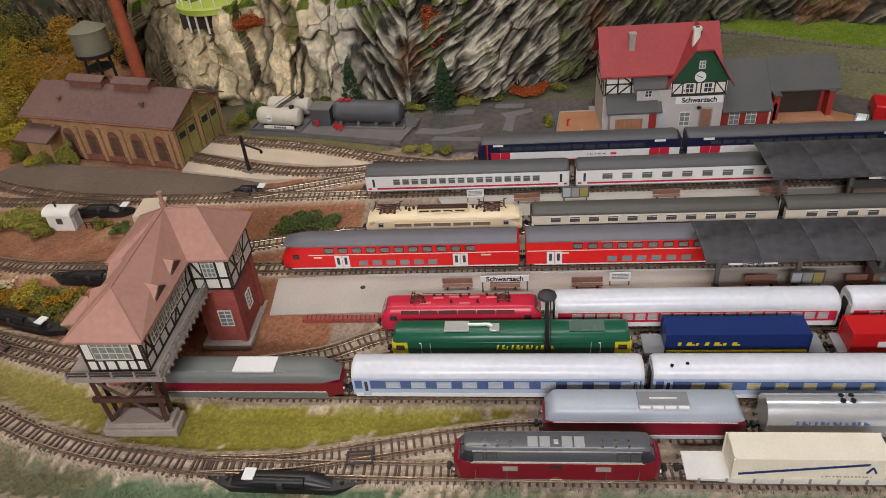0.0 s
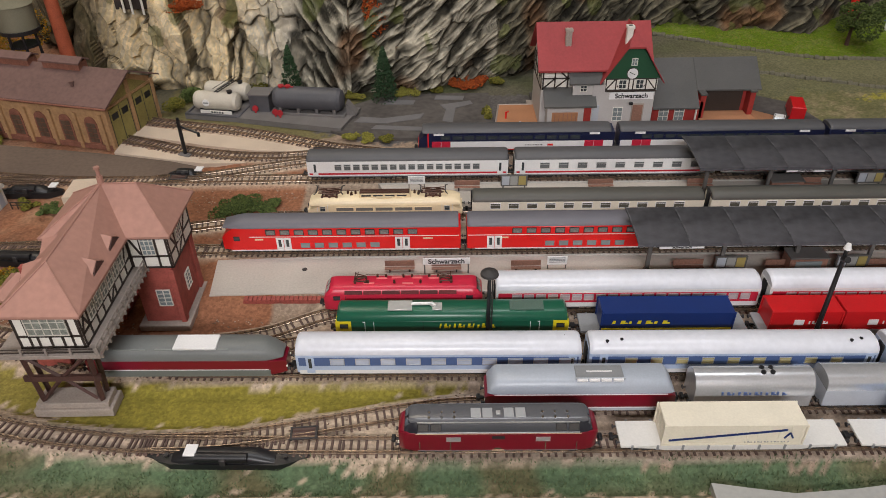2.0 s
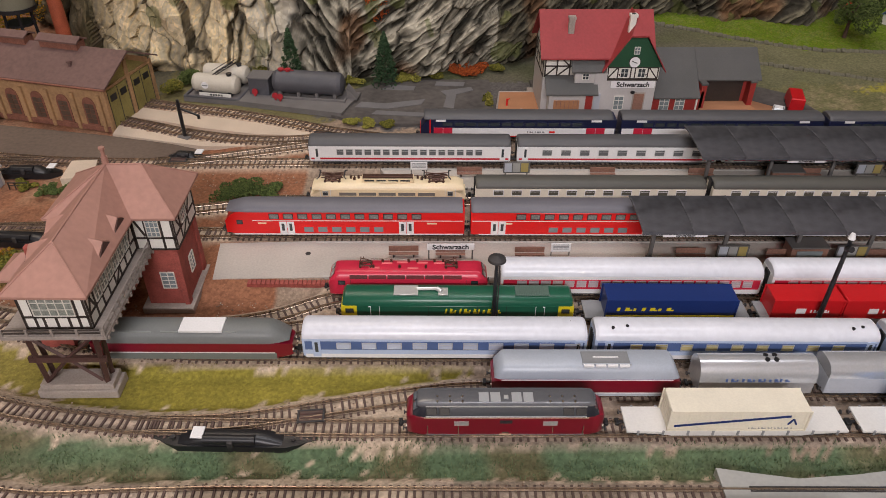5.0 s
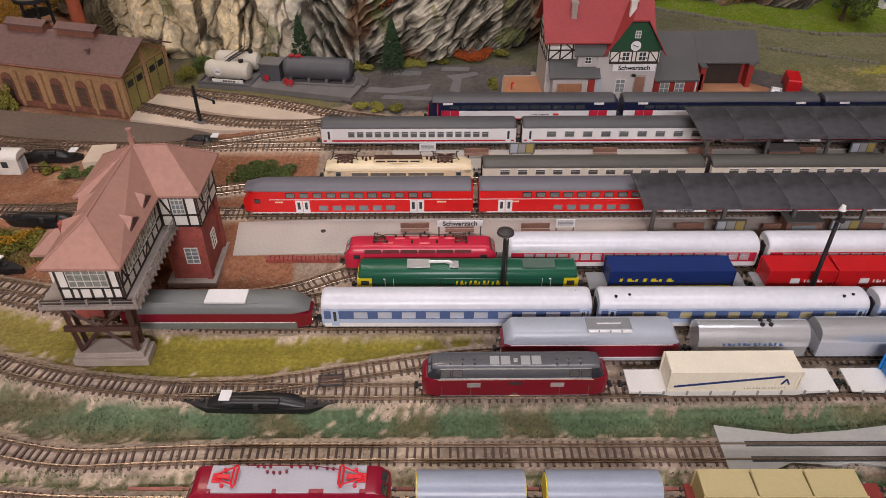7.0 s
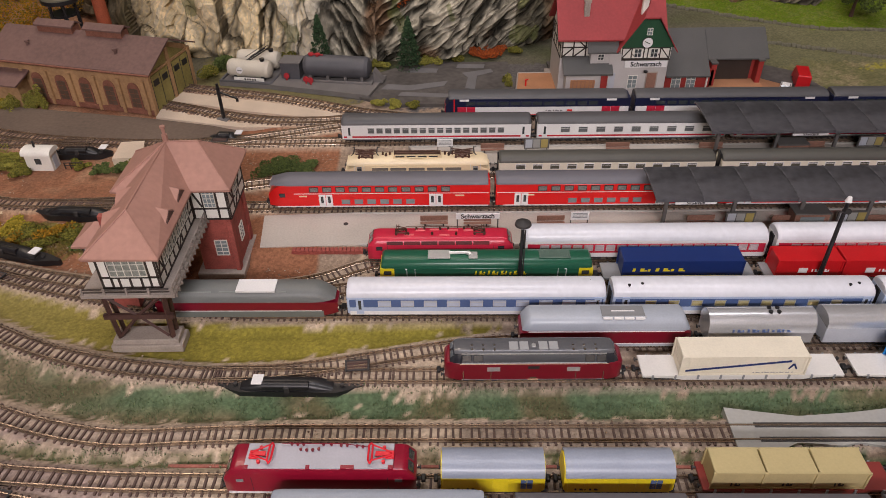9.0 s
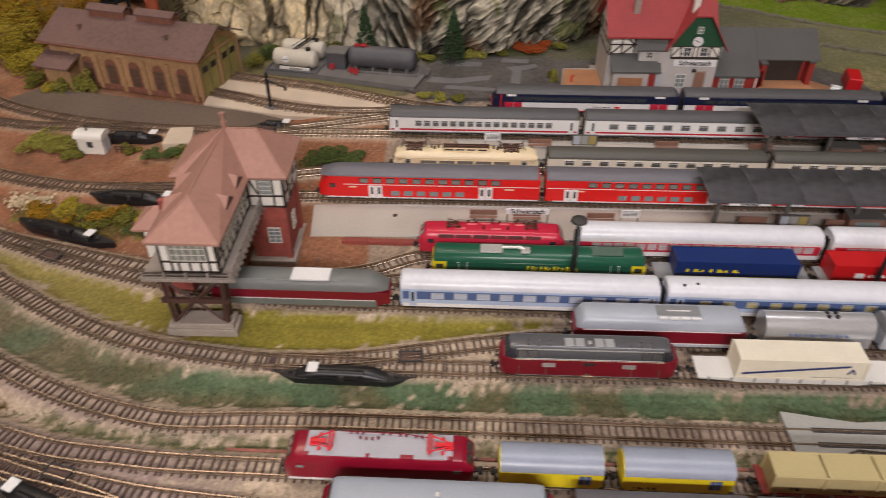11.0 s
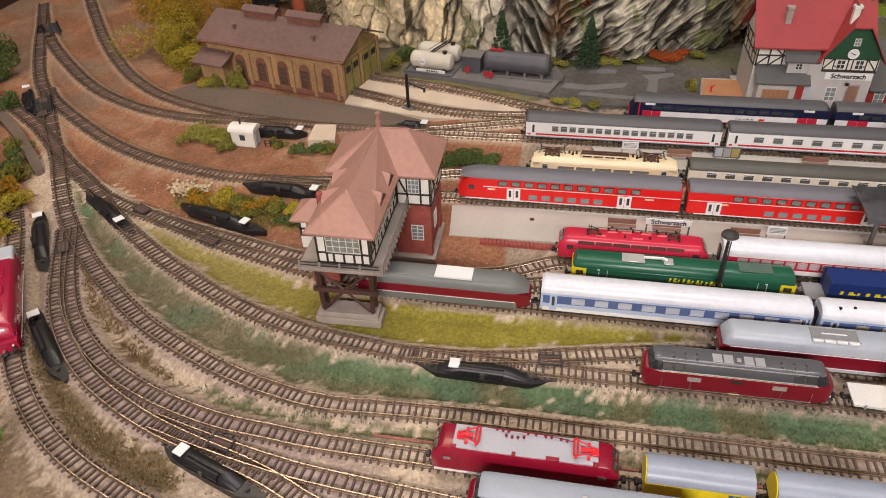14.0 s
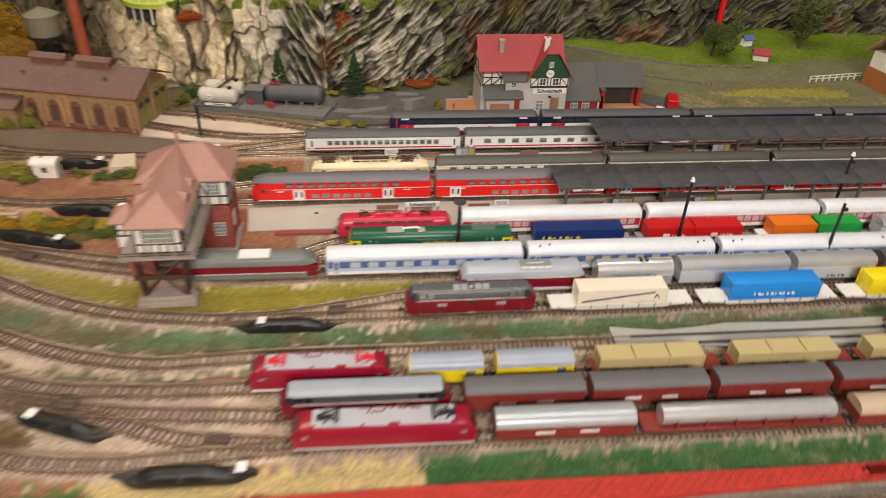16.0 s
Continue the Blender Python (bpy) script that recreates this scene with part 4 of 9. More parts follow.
def hood_loco(track, x0, x1, label, body, upper, roof, zs=18.0, zu=22.9, zr=24.5, tip=0.62, nose=15, plain=False, crown=0.67):
    """A long-nosed diesel: bright lower body with wedge ends, dark upper sides with cab glass, shallow roof."""
    t, L = on_track("diesel_locomotive", track, x0, x1, label, "locomotive")
    w, h = 9.2, L / 2

    def low(f, top):
        return [(-w * f + 1, 3.4), (-w * f, 4.4), (-w * f, top - 0.6), (-w * f + 0.5, top), (w * f - 0.5, top), (w * f, top - 0.6), (w * f, 4.4), (w * f - 1, 3.4)]
    shape = [(0.0, tip, zs - 2.2), (1.1, tip + 0.12, zs - 1.2), (3.4, tip + 0.24, zs - 0.5), (8.0, 0.97, zs), (nose, 1.0, zs)]
    part("body", loft(bmesh.new(), [(-h + a, low(f, z)) for a, f, z in shape] + [(h - a, low(f, z)) for a, f, z in shape[::-1]]), body, t)

    def up(f, g, top):
        return [(-w * f, zs - 1.2), (-w * f, zs), (-w * g, top), (w * g, top), (w * f, zs), (w * f, zs - 1.2)]
    shape = [(3.2, 0.76, crown - 0.14, zs + 0.5), (6.0, 0.90, crown - 0.09, zu - 0.6), (9.0, 0.965, crown - 0.02, zu), (10.2, 0.975, crown - 0.01, zu)]
    for k in (-1, 1):
        part("nose_hood", loft(bmesh.new(), [(k * (h - a), up(f, g, z)) for a, f, g, z in shape]), NOSEDARK, t, "blue-black nose")
    part("upper_body", loft(bmesh.new(), [(k * (h - 10.2), up(0.985, crown, zu)) for k in (-1, 1)]), upper, t, "grey upper sides")
    shape = [(5.6, crown - 0.10, 0.45), (6.6, crown - 0.03, 0.88), (10.0, crown + 0.01, 1.0), (nose + 4, crown + 0.02, 1.0)]
    part("roof", loft(bmesh.new(), [(-h + a, arc(w * f, zu - 0.4, zu + (zr - zu) * k, 11, 2.8)) for a, f, k in shape] + [(h - a, arc(w * f, zu - 0.4, zu + (zr - zu) * k, 11, 2.8)) for a, f, k in shape[::-1]]), roof, t, roof.name.replace("_", " "))
    # glass leans with the upper sides
    lean = math.degrees(math.atan2(w * (0.985 - crown), zu - zs))
    pane = cached(("side_pane",), lambda: bx(-2.7, 2.7, -0.35, 0.14, -1.9, 1.9, bev=0.25), paint("black_glass", (0.012, 0.013, 0.015), 0.08, coat=0.6))
    rim = cached(("side_frame",), lambda: bx(-3.0, 3.0, -0.4, 0.02, -2.3, 2.3, bev=0.3), BLACK)
    for s in (-1, 1):
        for x in [k * q for k in (-1, 1) for q in (h - 13, h - 19.5)]:
            for nm, me in (("window_frame", rim), ("window", pane)):
                o = put(nm, me, t, 0, 0, 0)
                o.matrix_basis = pose(x * S, s * w * (1.0 + crown) / 2 * S, (zs + zu + 0.2) / 2 * S, lean * s, 0, 0 if s > 0 else 180) if s > 0 else pose(x * S, s * w * (1.0 + crown) / 2 * S, (zs + zu + 0.2) / 2 * S, -lean, 0, 0) @ Matrix.Rotation(math.pi, 4, "Z")
    for s in (-1, 1):
        for y in (-3.4, 3.4):
            part("windscreen", loft(bmesh.new(), [(s * (h - 3.6), [(y - 2.6, zs + 1.4), (y - 2.6, zs + 1.7), (y + 2.6, zs + 1.7), (y + 2.6, zs + 1.4)]), (s * (h - 6.0), [(y - 2.6, zu - 1.4), (y - 2.6, zu - 0.9), (y + 2.6, zu - 0.9), (y + 2.6, zu - 1.4)])]), GLASS, t)
    strip(t, "stripe", CREAM, -h + 9, h - 9, zs - 0.85, zs - 0.65, w, proud=0.08)
    strip(t, "gutter", ALU, -h + 10, h - 10, zs - 0.1, zs + 0.25, w, proud=0.15)
    strip(t, "stripe", MIDGREY, -h + 10, h - 10, 4.5, 4.9, w, proud=0.1)
    for x in (-23, 23):
        grille(t, x, 13.4, w, 7.5, 3.4, ALU, 4)
    grille(t, 0, 14.6, w, 6.5, 2.4, DARK, 3)
    for x in (-h + 11, -h + 27, h - 27, h - 11):
        handrails(t, [x], w, 5, 12)
    strip(t, "emblem", CHROME, -1.8, 1.8, 5.6, 6.6, w), strip(t, "marking", CREAM, -3.0, 3.0, 4.6, 5.1, w)
    bolt = cached(("roof_bolt",), lambda: rod(bmesh.new(), (0, 0, -1.0), (0, 0, 0.5), 0.85, 8, 0.6), CHROME)
    for i in range(0 if plain else 12):
        for y in (-4.2, -1.2):
            x = -h + 16 + i * (L - 32) / 11
            if abs(x) > 17 or abs(x) < 3:
                put("roof_bolt", bolt, t, x, y, zu + (zr - zu) * (0.78 if y < -3 else 0.97))
    for x in () if plain else (-11.5, -5.5, 5.5, 11.5):
        roof_panel(t, x, -1.2, zr + 0.15, 5.2, 6.4, HATCH, "roof_hatch", 0.8)
    part("exhaust", bx(-1.2, 1.2, -2.8, -0.4, zr - 0.6, zr + 0.8, bev=0.2), ALU, t)
    # bright strip added to draw the highlight along the roof gutter
    part("roof_edge_highlight", bx(-h + 10, h - 10, -w * crown - 0.35, -w * crown - 0.05, zu - 0.5, zu + 0.2), ALU, t)
    loco_base(t, L)
    return t, L, w


def flat_wagon(track, x0, x1, label="pale grey container flat wagon", material=None, group="container wagons"):
    t, L = on_track("flat_wagon", track, x0, x1, label, "wagon", group)
    material = material or FLATGREY
    part("deck", bx(-L / 2, L / 2, -8.6, 8.6, 4.6, 6.2, bev=0.25), material, t)
    bm = bmesh.new()
    for s in (-1, 1):
        slabp = [(-L / 2 + 2, 4.6), (L / 2 - 2, 4.6), (L / 2 - 18, 3.6), (L / 2 - 24, 2.4), (-L / 2 + 24, 2.4), (-L / 2 + 18, 3.6)]
        lo = [bm.verts.new((x, s * 8.3, z)) for x, z in slabp]
        hi = [bm.verts.new((x, s * 7.4, z)) for x, z in slabp]
        for i in range(6):
            j = (i + 1) % 6
            bm.faces.new((lo[i], lo[j], hi[j], hi[i]))
        bm.faces.new(lo), bm.faces.new(hi[::-1])
    bmesh.ops.recalc_face_normals(bm, faces=bm.faces[:])
    part("side_beam", bm, material, t)
    post = cached(("stake",), lambda: bx(-0.6, 0.6, -0.4, 0.4, 3.4, 6.6, bev=0.15), material)
    n = int(L / 12)
    for i in range(n):
        for s in (-1, 1):
            put("stake", post, t, -L / 2 + 6 + (L - 12) * i / (n - 1), s * 8.7, 0)
    for s in (-1, 1):
        bogie(t, s * (L / 2 - 14), 11, 2.6)
    couplers(t, L)
    return t, L


def container(track, x0, x1, label, material, high=16.5, z=12.8, w=8.0, ribs=True, round_top=0.4, group="", marks=()):
    x = (x0 + x1) / 2
    t = thing("container", x, yard(track, x), z, math.degrees(math.atan(YARD[track][1])), label, "container", group)
    L = x1 - x0
    part("box", bx(-L / 2, L / 2, -w, w, 0, high, bev=round_top, seg=2 if round_top > 1 else 1), material, t)
    if ribs:
        bm = bmesh.new()
        for s in (-1, 1):
            for k in (-1, 1):
                box(bm, s * L / 2 - 0.7, s * L / 2 + 0.25, k * w - 0.7, k * w + 0.25, 0, high + 0.15, bev=0.1)
        for k in (-1, 1):
            box(bm, -L / 2 + 0.5, L / 2 - 0.5, k * w - 0.5, k * w + 0.2, 0.0, 0.9), box(bm, -L / 2 + 0.5, L / 2 - 0.5, k * w - 0.5, k * w + 0.2, high - 0.8, high + 0.1)
        part("corner_frame", bm, material, t)
    for m, a, b, c, d in marks:
        strip(t, "marking", m, a, b, c, d, w, sides=(-1,), proud=0.3)
    return t, L


def letters(t, material, x0, x1, z0, z1, w, n, slant=0.0):
    """A row of short bars of uneven width, for writing."""
    p = (x1 - x0) / n
    for i in range(n):
        k = 0.30 + 0.26 * ((i * 37 + 11) % 5) / 4
        top = z1 - (z1 - z0) * (0.25 if (i * 29) % 3 == 1 else 0)
        bm = bx(x0 + i * p, x0 + i * p + p * k, -w - 0.35, -w + 0.1, z0, top)
        if k > 0.45:
            box(bm, x0 + i * p + p * k, x0 + i * p + p * 0.88, -w - 0.35, -w + 0.1, z0, z0 + (top - z0) * 0.35)
        for v in bm.verts:
            v.co.x += slant * (v.co.z - z0)
        part("marking", bm, material, t)


def roof_wagon(track, x0, x1, label, body, roof, zs=15.0, zr=21.5, w=8.4, group="freight wagons", name="covered_wagon", power=2.4, marks=True, ribs=0):
    t, L = on_track(name, track, x0, x1, label, "wagon", group)
    part("body", bx(-L / 2, L / 2, -w, w, 3.8, zs, bev=0.4), body, t)
    part("roof", loft(bmesh.new(), [(-L / 2 - 0.2, arc(w + 0.3, zs, zr, power=power)), (L / 2 + 0.2, arc(w + 0.3, zs, zr, power=power))]), roof, t, roof.name.replace("_", " "))
    if ribs:
        me = cached(("rib", zs, body.name), lambda: bx(-0.35, 0.35, -w - 0.35, w + 0.35, 4.0, zs - 0.1), body)
        for i in range(ribs):
            put("rib", me, t, -L / 2 + 2 + (L - 4) * i / (ribs - 1), 0, 0)
    if marks:
        for x in (-L * 0.22, L * 0.10):
            strip(t, "marking", WHITE, x, x + L * 0.14, 8.6, 10.4, w + 0.3, sides=(-1,))
    underframe(t, L, 6.8)
    for s in (-1, 1):
        bogie(t, s * (L / 2 - 12), 11, 2.6)
    couplers(t, L)
    return t, L


# far line: blue and white double-deck set
def double_deck_blue(x0, x1, nose):
    t, L = on_track("double_deck_coach", "t1", x0, x1, "blue and white double-deck coach with red doors and grey roof", "coach", "blue double-deck train")
    w = 8.8
    if nose:
        part("body", hull(L, w, 4.0, 20.4, 10, 8, 0.75, 12, blunt=(1,)), NAVY, t)
        part("nose_panel", loft(bmesh.new(), [(-L / 2 - 0.4, body_section(w * 0.72, 4.4, 12)), (-L / 2 + 9, body_section(w * 1.02, 4.4, 20.6))]), RED, t, "red cab front")
    else:
        part("body", bx(-L / 2, L / 2, -w, w, 4.0, 20.4, bev=0.6), NAVY, t)
    part("roof", roof_loft(L - (6 if nose else 0.4), w + 0.1, 20.4, 24.8), GREYROOF, t)
    strip(t, "stripe", WHITE, -L / 2 + (14 if nose else 1), L / 2 - 1, 4.6, 12.2, w)
    strip(t, "stripe", RED, -L / 2 + (14 if nose else 1), L / 2 - 1, 3.8, 4.6, w)
    window(t, [-L / 2 + 24 + i * 10.5 for i in range(int((L - 40) / 10.5))], 16.0, w + 0.1, 9.0, 4.2, GLASS, NAVY, bars=0)
    door(t, [-L / 2 + 20, L / 2 - 18], 4.8, 12.4, w + 0.2, 17.0, ORIENT, ORIENT)
    for x in (-L / 2 + 18, L / 2 - 18):
        roof_panel(t, x, -6.4, 22.9, 10, 2.4, WHITE, "roof_label", 0.9), strip(t, "roof_label", WHITE, x - 4.5, x + 4.5, 18.2, 20.2, w, sides=(-1,))
    letters(t, BLACK, 8, 24, 8.2, 9.0, w + 0.2, 7), strip(t, "emblem", RED, 28, 33, 7.6, 9.4, w + 0.2, sides=(-1,))
    underframe(t, L)
    for s in (-1, 1):
        bogie(t, s * (L / 2 - 22))
    couplers(t, L)


for i, x in enumerate((94, 273, 459, 640)):
    double_deck_blue(x, (273, 459, 640, 760)[i], i == 0)

# white express coaches with a red stripe
for i, x in enumerate((0.5, 175.5, 350.5, 525.5)):
    n = (16, 9, 9, 9)[i]
    t, L = coach("t2", x, x + 174, "white express coach with red stripe and dark grey roof", WHITE, GREYROOF, [(paint("stripe_red", (0.5, 0.012, 0.03), 0.35), 6.2, 7.8), (MIDGREY, 4.2, 4.9)], (n, (7.75 if n == 16 else 15.8), (-0.345 if n == 16 else -0.352)), (-0.46, 0.46), wide=6.0 if n == 16 else 8.4, high=5.6, zc=13.2, glass=paint("grey_pane", (0.13, 0.14, 0.145), 0.1, coat=0.5), group="white express coaches")

# cream electric and its coaches
t, L = electric_loco("t3", 9, 134, "cream electric locomotive with dark pantographs", CREAM, CREAM, COPPER, drop=4.5, round_roof=2.6, vents=False, nose=15, low=6)
window(t, [-31 + i * 15.2 for i in range(5)], 9.6, 9.25, 14.0, 3.6, paint("vent_pane", (0.20, 0.19, 0.17), 0.2, coat=0.4), CREAM, bars=0)
roof_panel(t, 0, -1.0, 20.4, 40, 8, CREAM, "roof_box", 3.6)
roof_panel(t, 0, -1.0, 20.9, 38, 6.4, COPPER, "roof_grating", 0.4, bars=12)
for s in (-1, 1):
    for k in range(4):
        part("roof_box_vent", bx(-18 + k * 9.2, -10.6 + k * 9.2, s * 4.05 - 1.05, s * 4.05 - 0.95, 18.3, 19.7), DARK, t)
for y in (-4.6, -1.4):
    part("walkway_rail", rod(rod(rod(bmesh.new(), (-19, y, 22.6), (19, y, 22.6), 0.4, 6), (-19, y, 20.4), (-19, y, 22.7), 0.4, 6), (19, y, 20.4), (19, y, 22.7), 0.4, 6), COPPER, t)
for i, x in enumerate((137, 322, 508)):
    coach("t3", x, x + 184, "ivory and olive coach with grey roof", paint("ivory_paint", (0.80, 0.76, 0.63), 0.35), OLIVEROOF, [(OLIVEROOF, 4.2, 6.4)], (11, 14.2, -0.40), wide=8.2, high=5.0, zc=10.7, glass=paint("olive_pane", (0.10, 0.10, 0.08), 0.12, coat=0.4), frame=WHITE, group="cream coaches", zs=14.2, zr=20.0, w=8.4)

# red double-deck train at the platform
def double_deck_red(x0, x1, nose):
    t, L = on_track("double_deck_coach", "t4", x0, x1, "bright red double-deck coach with grey roof and white doors", "coach", "red double-deck train")
    w = 9.0
    if nose:
        part("body", hull(L, w, 3.4, 22.6, 11, 8.5, 0.80, 12, blunt=(1,)), RED, t)
        part("windscreen", loft(bmesh.new(), [(-L / 2 + 0.6, [(-5.6, 13.4), (-5.6, 14.0), (5.6, 14.0), (5.6, 13.4)]), (-L / 2 + 5.6, [(-6.4, 18.6), (-6.4, 19.4), (6.4, 19.4), (6.4, 18.6)])]), GLASS, t)
        part("roof", rounded_roof(L - 3, w + 0.1, 22.5, 27.4, 16, 0.8, lowend=0.05, power=2.2, blunt=(1,)), DDROOF, t, "grey roof")
        window(t, [-L / 2 + 11], 14.2, w, 4.4, 3.4, GLASS, BLACK, bars=0)
    else:
        part("body", bx(-L / 2, L / 2, -w, w, 3.4, 22.6, bev=0.6), RED, t)
        part("roof", roof_loft(L - 0.4, w + 0.1, 22.6, 27.4), DDROOF, t, "grey roof")
    strip(t, "stripe", WHITE, -L / 2 + (20 if nose else 1), L / 2 - 1, 15.2, 15.7, w)
    strip(t, "stripe", WHITE, -L / 2 + 6, L / 2 - 1, 3.4, 4.2, w, sides=(-1, 1))
    for s in (-1, 1):
        part("end_panel", bx(s * L / 2 - 0.2, s * L / 2 + 0.2, -4, 4, 5, 18), BLACK, t) if not (nose and s < 0) else None
    up = [-L / 2 + 36 + i * 10.2 for i in range(int((L - 66) / 10.2) + 1)]
    window(t, up, 19.2, w, 7.0, 4.6, paint("deck_pane", (0.19, 0.20, 0.19), 0.12, coat=0.5, var=0.5), BLACK, bars=0)
    strip(t, "window_post", WHITE, up[0] - 0.2, up[0] + 0.2, 17.4, 21.0, w, proud=0.25)
    lo = [-L / 2 + 58 + i * 10.1 for i in range(int((L - 114) / 10.1) + 1)]
    window(t, [x + 2 for x in lo], 8.0, w, 7.4, 5.2, GLASSL, RED, bars=0)
    d = [-L / 2 + 44.5, L / 2 - 42] if nose else [-L / 2 + 20, L / 2 - 40]
    door(t, d, 3.8, 14.6, w, 11.0, WHITE)
    strip(t, "marking", CREAM, -L / 2 + 24, -L / 2 + 30, 12.6, 13.8, w), strip(t, "marking", CREAM, L / 2 - 27, L / 2 - 20, 12.6, 13.8, w)
    underframe(t, L)
    for s in (-1, 1):
        bogie(t, s * (L / 2 - 22))
    couplers(t, L)


double_deck_red(-46, 131, True)
double_deck_red(131, 306, False)
double_deck_red(306, 481, False)
double_deck_red(481, 656, False)

# red electric and white-roofed coaches
boxy_electric("t5", 36, 143, "orient red electric locomotive with red roof and brown pantographs", ORIENT, COPPER, 20.6, 3.0, None, (-0.37, 0.34), louvre=(mat("louvre_brown", (0.10, 0.035, 0.035), 0.85, spec=0.1), mat("louvre_red", (0.14, 0.035, 0.037), 0.85, spec=0.1)), gear=paint("pink_hatch", (0.75, 0.16, 0.17), 0.35), lift=0.9, spread=0.62, stand=0.27)
for i, x in enumerate((147, 322.5, 498)):
    coach("t5", x, x + 174, "red and white coach with glossy white roof", WHITE, WHITEROOF, [(ORIENT, 8.6, 16.2)], (20, 7.7, -0.42), wide=6.2, high=5.0, zc=13.0, glass=paint("pink_grey_glass", (0.50, 0.42, 0.44), 0.15), group="white-roofed coaches", zr=25.4)

# green freight locomotive with containers
t, L = on_track("diesel_locomotive", "t6", 46, 195, "dark green freight diesel locomotive with yellow ends", "locomotive", "")
part("body", bx(-L / 2 + 1.5, L / 2 - 1.5, -8.6, 8.6, 4.4, 15.4, bev=0.6), GREEN_P, t)
part("roof", loft(bmesh.new(), [(-L / 2 + 1.4, arc(8.2, 15.2, 19.6, power=2.5)), (-L / 2 + 3.0, arc(8.65, 15.2, 21.4, power=2.5)), (L / 2 - 3.0, arc(8.65, 15.2, 21.4, power=2.5)), (L / 2 - 1.4, arc(8.2, 15.2, 19.6, power=2.5))]), GREEN_P, t)
for s in (-1, 1):
    part("cab_end", loft(bmesh.new(), [(s * (L / 2 - 0.2), body_section(8.0, 4.0, 14.0)), (s * (L / 2 - 1.5), body_section(8.75, 4.0, 15.3)), (s * (L / 2 - 10), body_section(8.8, 4.0, 15.3))]), YELLOW_P, t, "yellow cab end")
    part("windscreen", loft(bmesh.new(), [(s * (L / 2 - 0.6), [(-6, 14.4), (-6, 14.8), (6, 14.8), (6, 14.4)]), (s * (L / 2 - 2.2), [(-6.2, 18.6), (-6.2, 19.2), (6.2, 19.2), (6.2, 18.6)])]), GLASS, t)
    handrails(t, [s * (L / 2 - 24), s * (L / 2 - 18.5)], 8.6, 7, 15, WHITE)
    part("handrail_top", bx(s * (L / 2 - 18.5) - 1.2, s * (L / 2 - 18.5) + 0.2, -9.2, -8.8, 14.6, 15.1), WHITE, t)
    window(t, [s * (L / 2 - 5.5)], 11.6, 8.8, 5.0, 3.2, GLASS, BLACK, bars=0)
for x in (-18, 12, 30):
    strip(t, "panel_seam", DARK, x, x + 0.3, 5, 15, 8.6, proud=0.05)
roof_panel(t, -32, -1, 21.9, 15, 9, paint("bare_metal_panel", (0.62, 0.62, 0.60), 0.3, metal=0.4), "radiator_panel", 1.0)
part("exhaust_pipe", rod(rod(bmesh.new(), (-25, -0.5, 22.4), (-13, -0.5, 22.6), 1.1, 8), (-13, -0.5, 22.6), (-10, -2.5, 22.2), 1.5, 8), MATS["bare_metal_panel"], t)
roof_panel(t, -9, -2, 21.9, 6, 7, MATS["bare_metal_panel"], "exhaust_cover", 0.9)
roof_panel(t, 46, -1, 21.8, 21, 9, paint("green_grille", (0.10, 0.16, 0.13), 0.45), "radiator_grille", 0.8, bars=14)
strip(t, "skirt_stripe", YELLOW_P, -L / 2 + 8, L / 2 - 8, 4.5, 5.4, 8.6)
letters(t, YELLOW_P, -8, 27, 9.6, 13.0, 8.6, 12, 0.18)
for s in (-1, 1):
    bogie(t, s * (L / 2 - 26), 24, 3.2)
part("fuel_tank", bx(-18, 18, -7, 7, 1.2, 4.6, bev=0.6), DARK, t)
couplers(t, L)
flat_wagon("t6", 198, 306, "dull grey container flat wagon", MIDGREY)
c, cl = container("t6", 212.5, 293.5, "dark blue box container with yellow lower edge", DANBLUE, 14.0)
strip(c, "lower_edge", YELLOW_P, -cl / 2, cl / 2, 0.2, 1.8, 8.0, "yellow edge", proud=0.5)
letters(c, YELLOW_P, -34, 2, 5.4, 7.8, 8.0, 7, 0.2)
flat_wagon("t6", 308, 414, "dull grey container flat wagon", MIDGREY)
for a, b in ((316, 359.5), (361, 405)):
    c, cl = container("t6", a, b, "red box container with small white emblem", CRED, 14.0, group="red containers")
    strip(c, "emblem", WHITE, -7, -1, 3.6, 7.6, 8.0, sides=(-1,), proud=0.4)
    letters(c, WHITE, 2, 15, 4.4, 6.6, 8.0, 6)
flat_wagon("t6", 424, 530)
c, cl = container("t6", 436, 477, "orange box container on a flat wagon", ORANGE, 14.2)
c, cl = container("t6", 480, 521, "green box container on a flat wagon", CGREEN, 14.2)
letters(c, WHITE, -14, 14, 3, 5, 8.0, 7)
roof_wagon("t6", 540, 640, "grey tank-like covered wagon", LIGHTGREY, SILVER)

# maroon railcar engine and blue coaches with white roofs
t, L, w = diesel_loco("t7", -98, 25, "maroon diesel locomotive with dull grey roof", MAROON, paint("dull_green_grey_roof", (0.15, 0.16, 0.155), 0.5), 12, 6, 0.6, zs=14.6, zr=22.8)
strip(t, "skirt_panel", paint("green_grey_skirt", (0.15, 0.165, 0.155), 0.5), -L / 2 + 9, L / 2 - 9, 2.8, 7.6, w, "grey-green lower panel")
for x in (-30, -6, 18):
    roof_panel(t, x, -3.0, 21.6, 19, 7.5, paint("dull_roof_panel", (0.21, 0.225, 0.215), 0.5), "roof_plate", 0.8)
roof_panel(t, 8, -1.5, 23.3, 25, 12, WHITE, "roof_label", 1.6)
strip(t, "stripe", WHITE, -L / 2 + 12, L / 2 - 10, 7.6, 8.1, w)
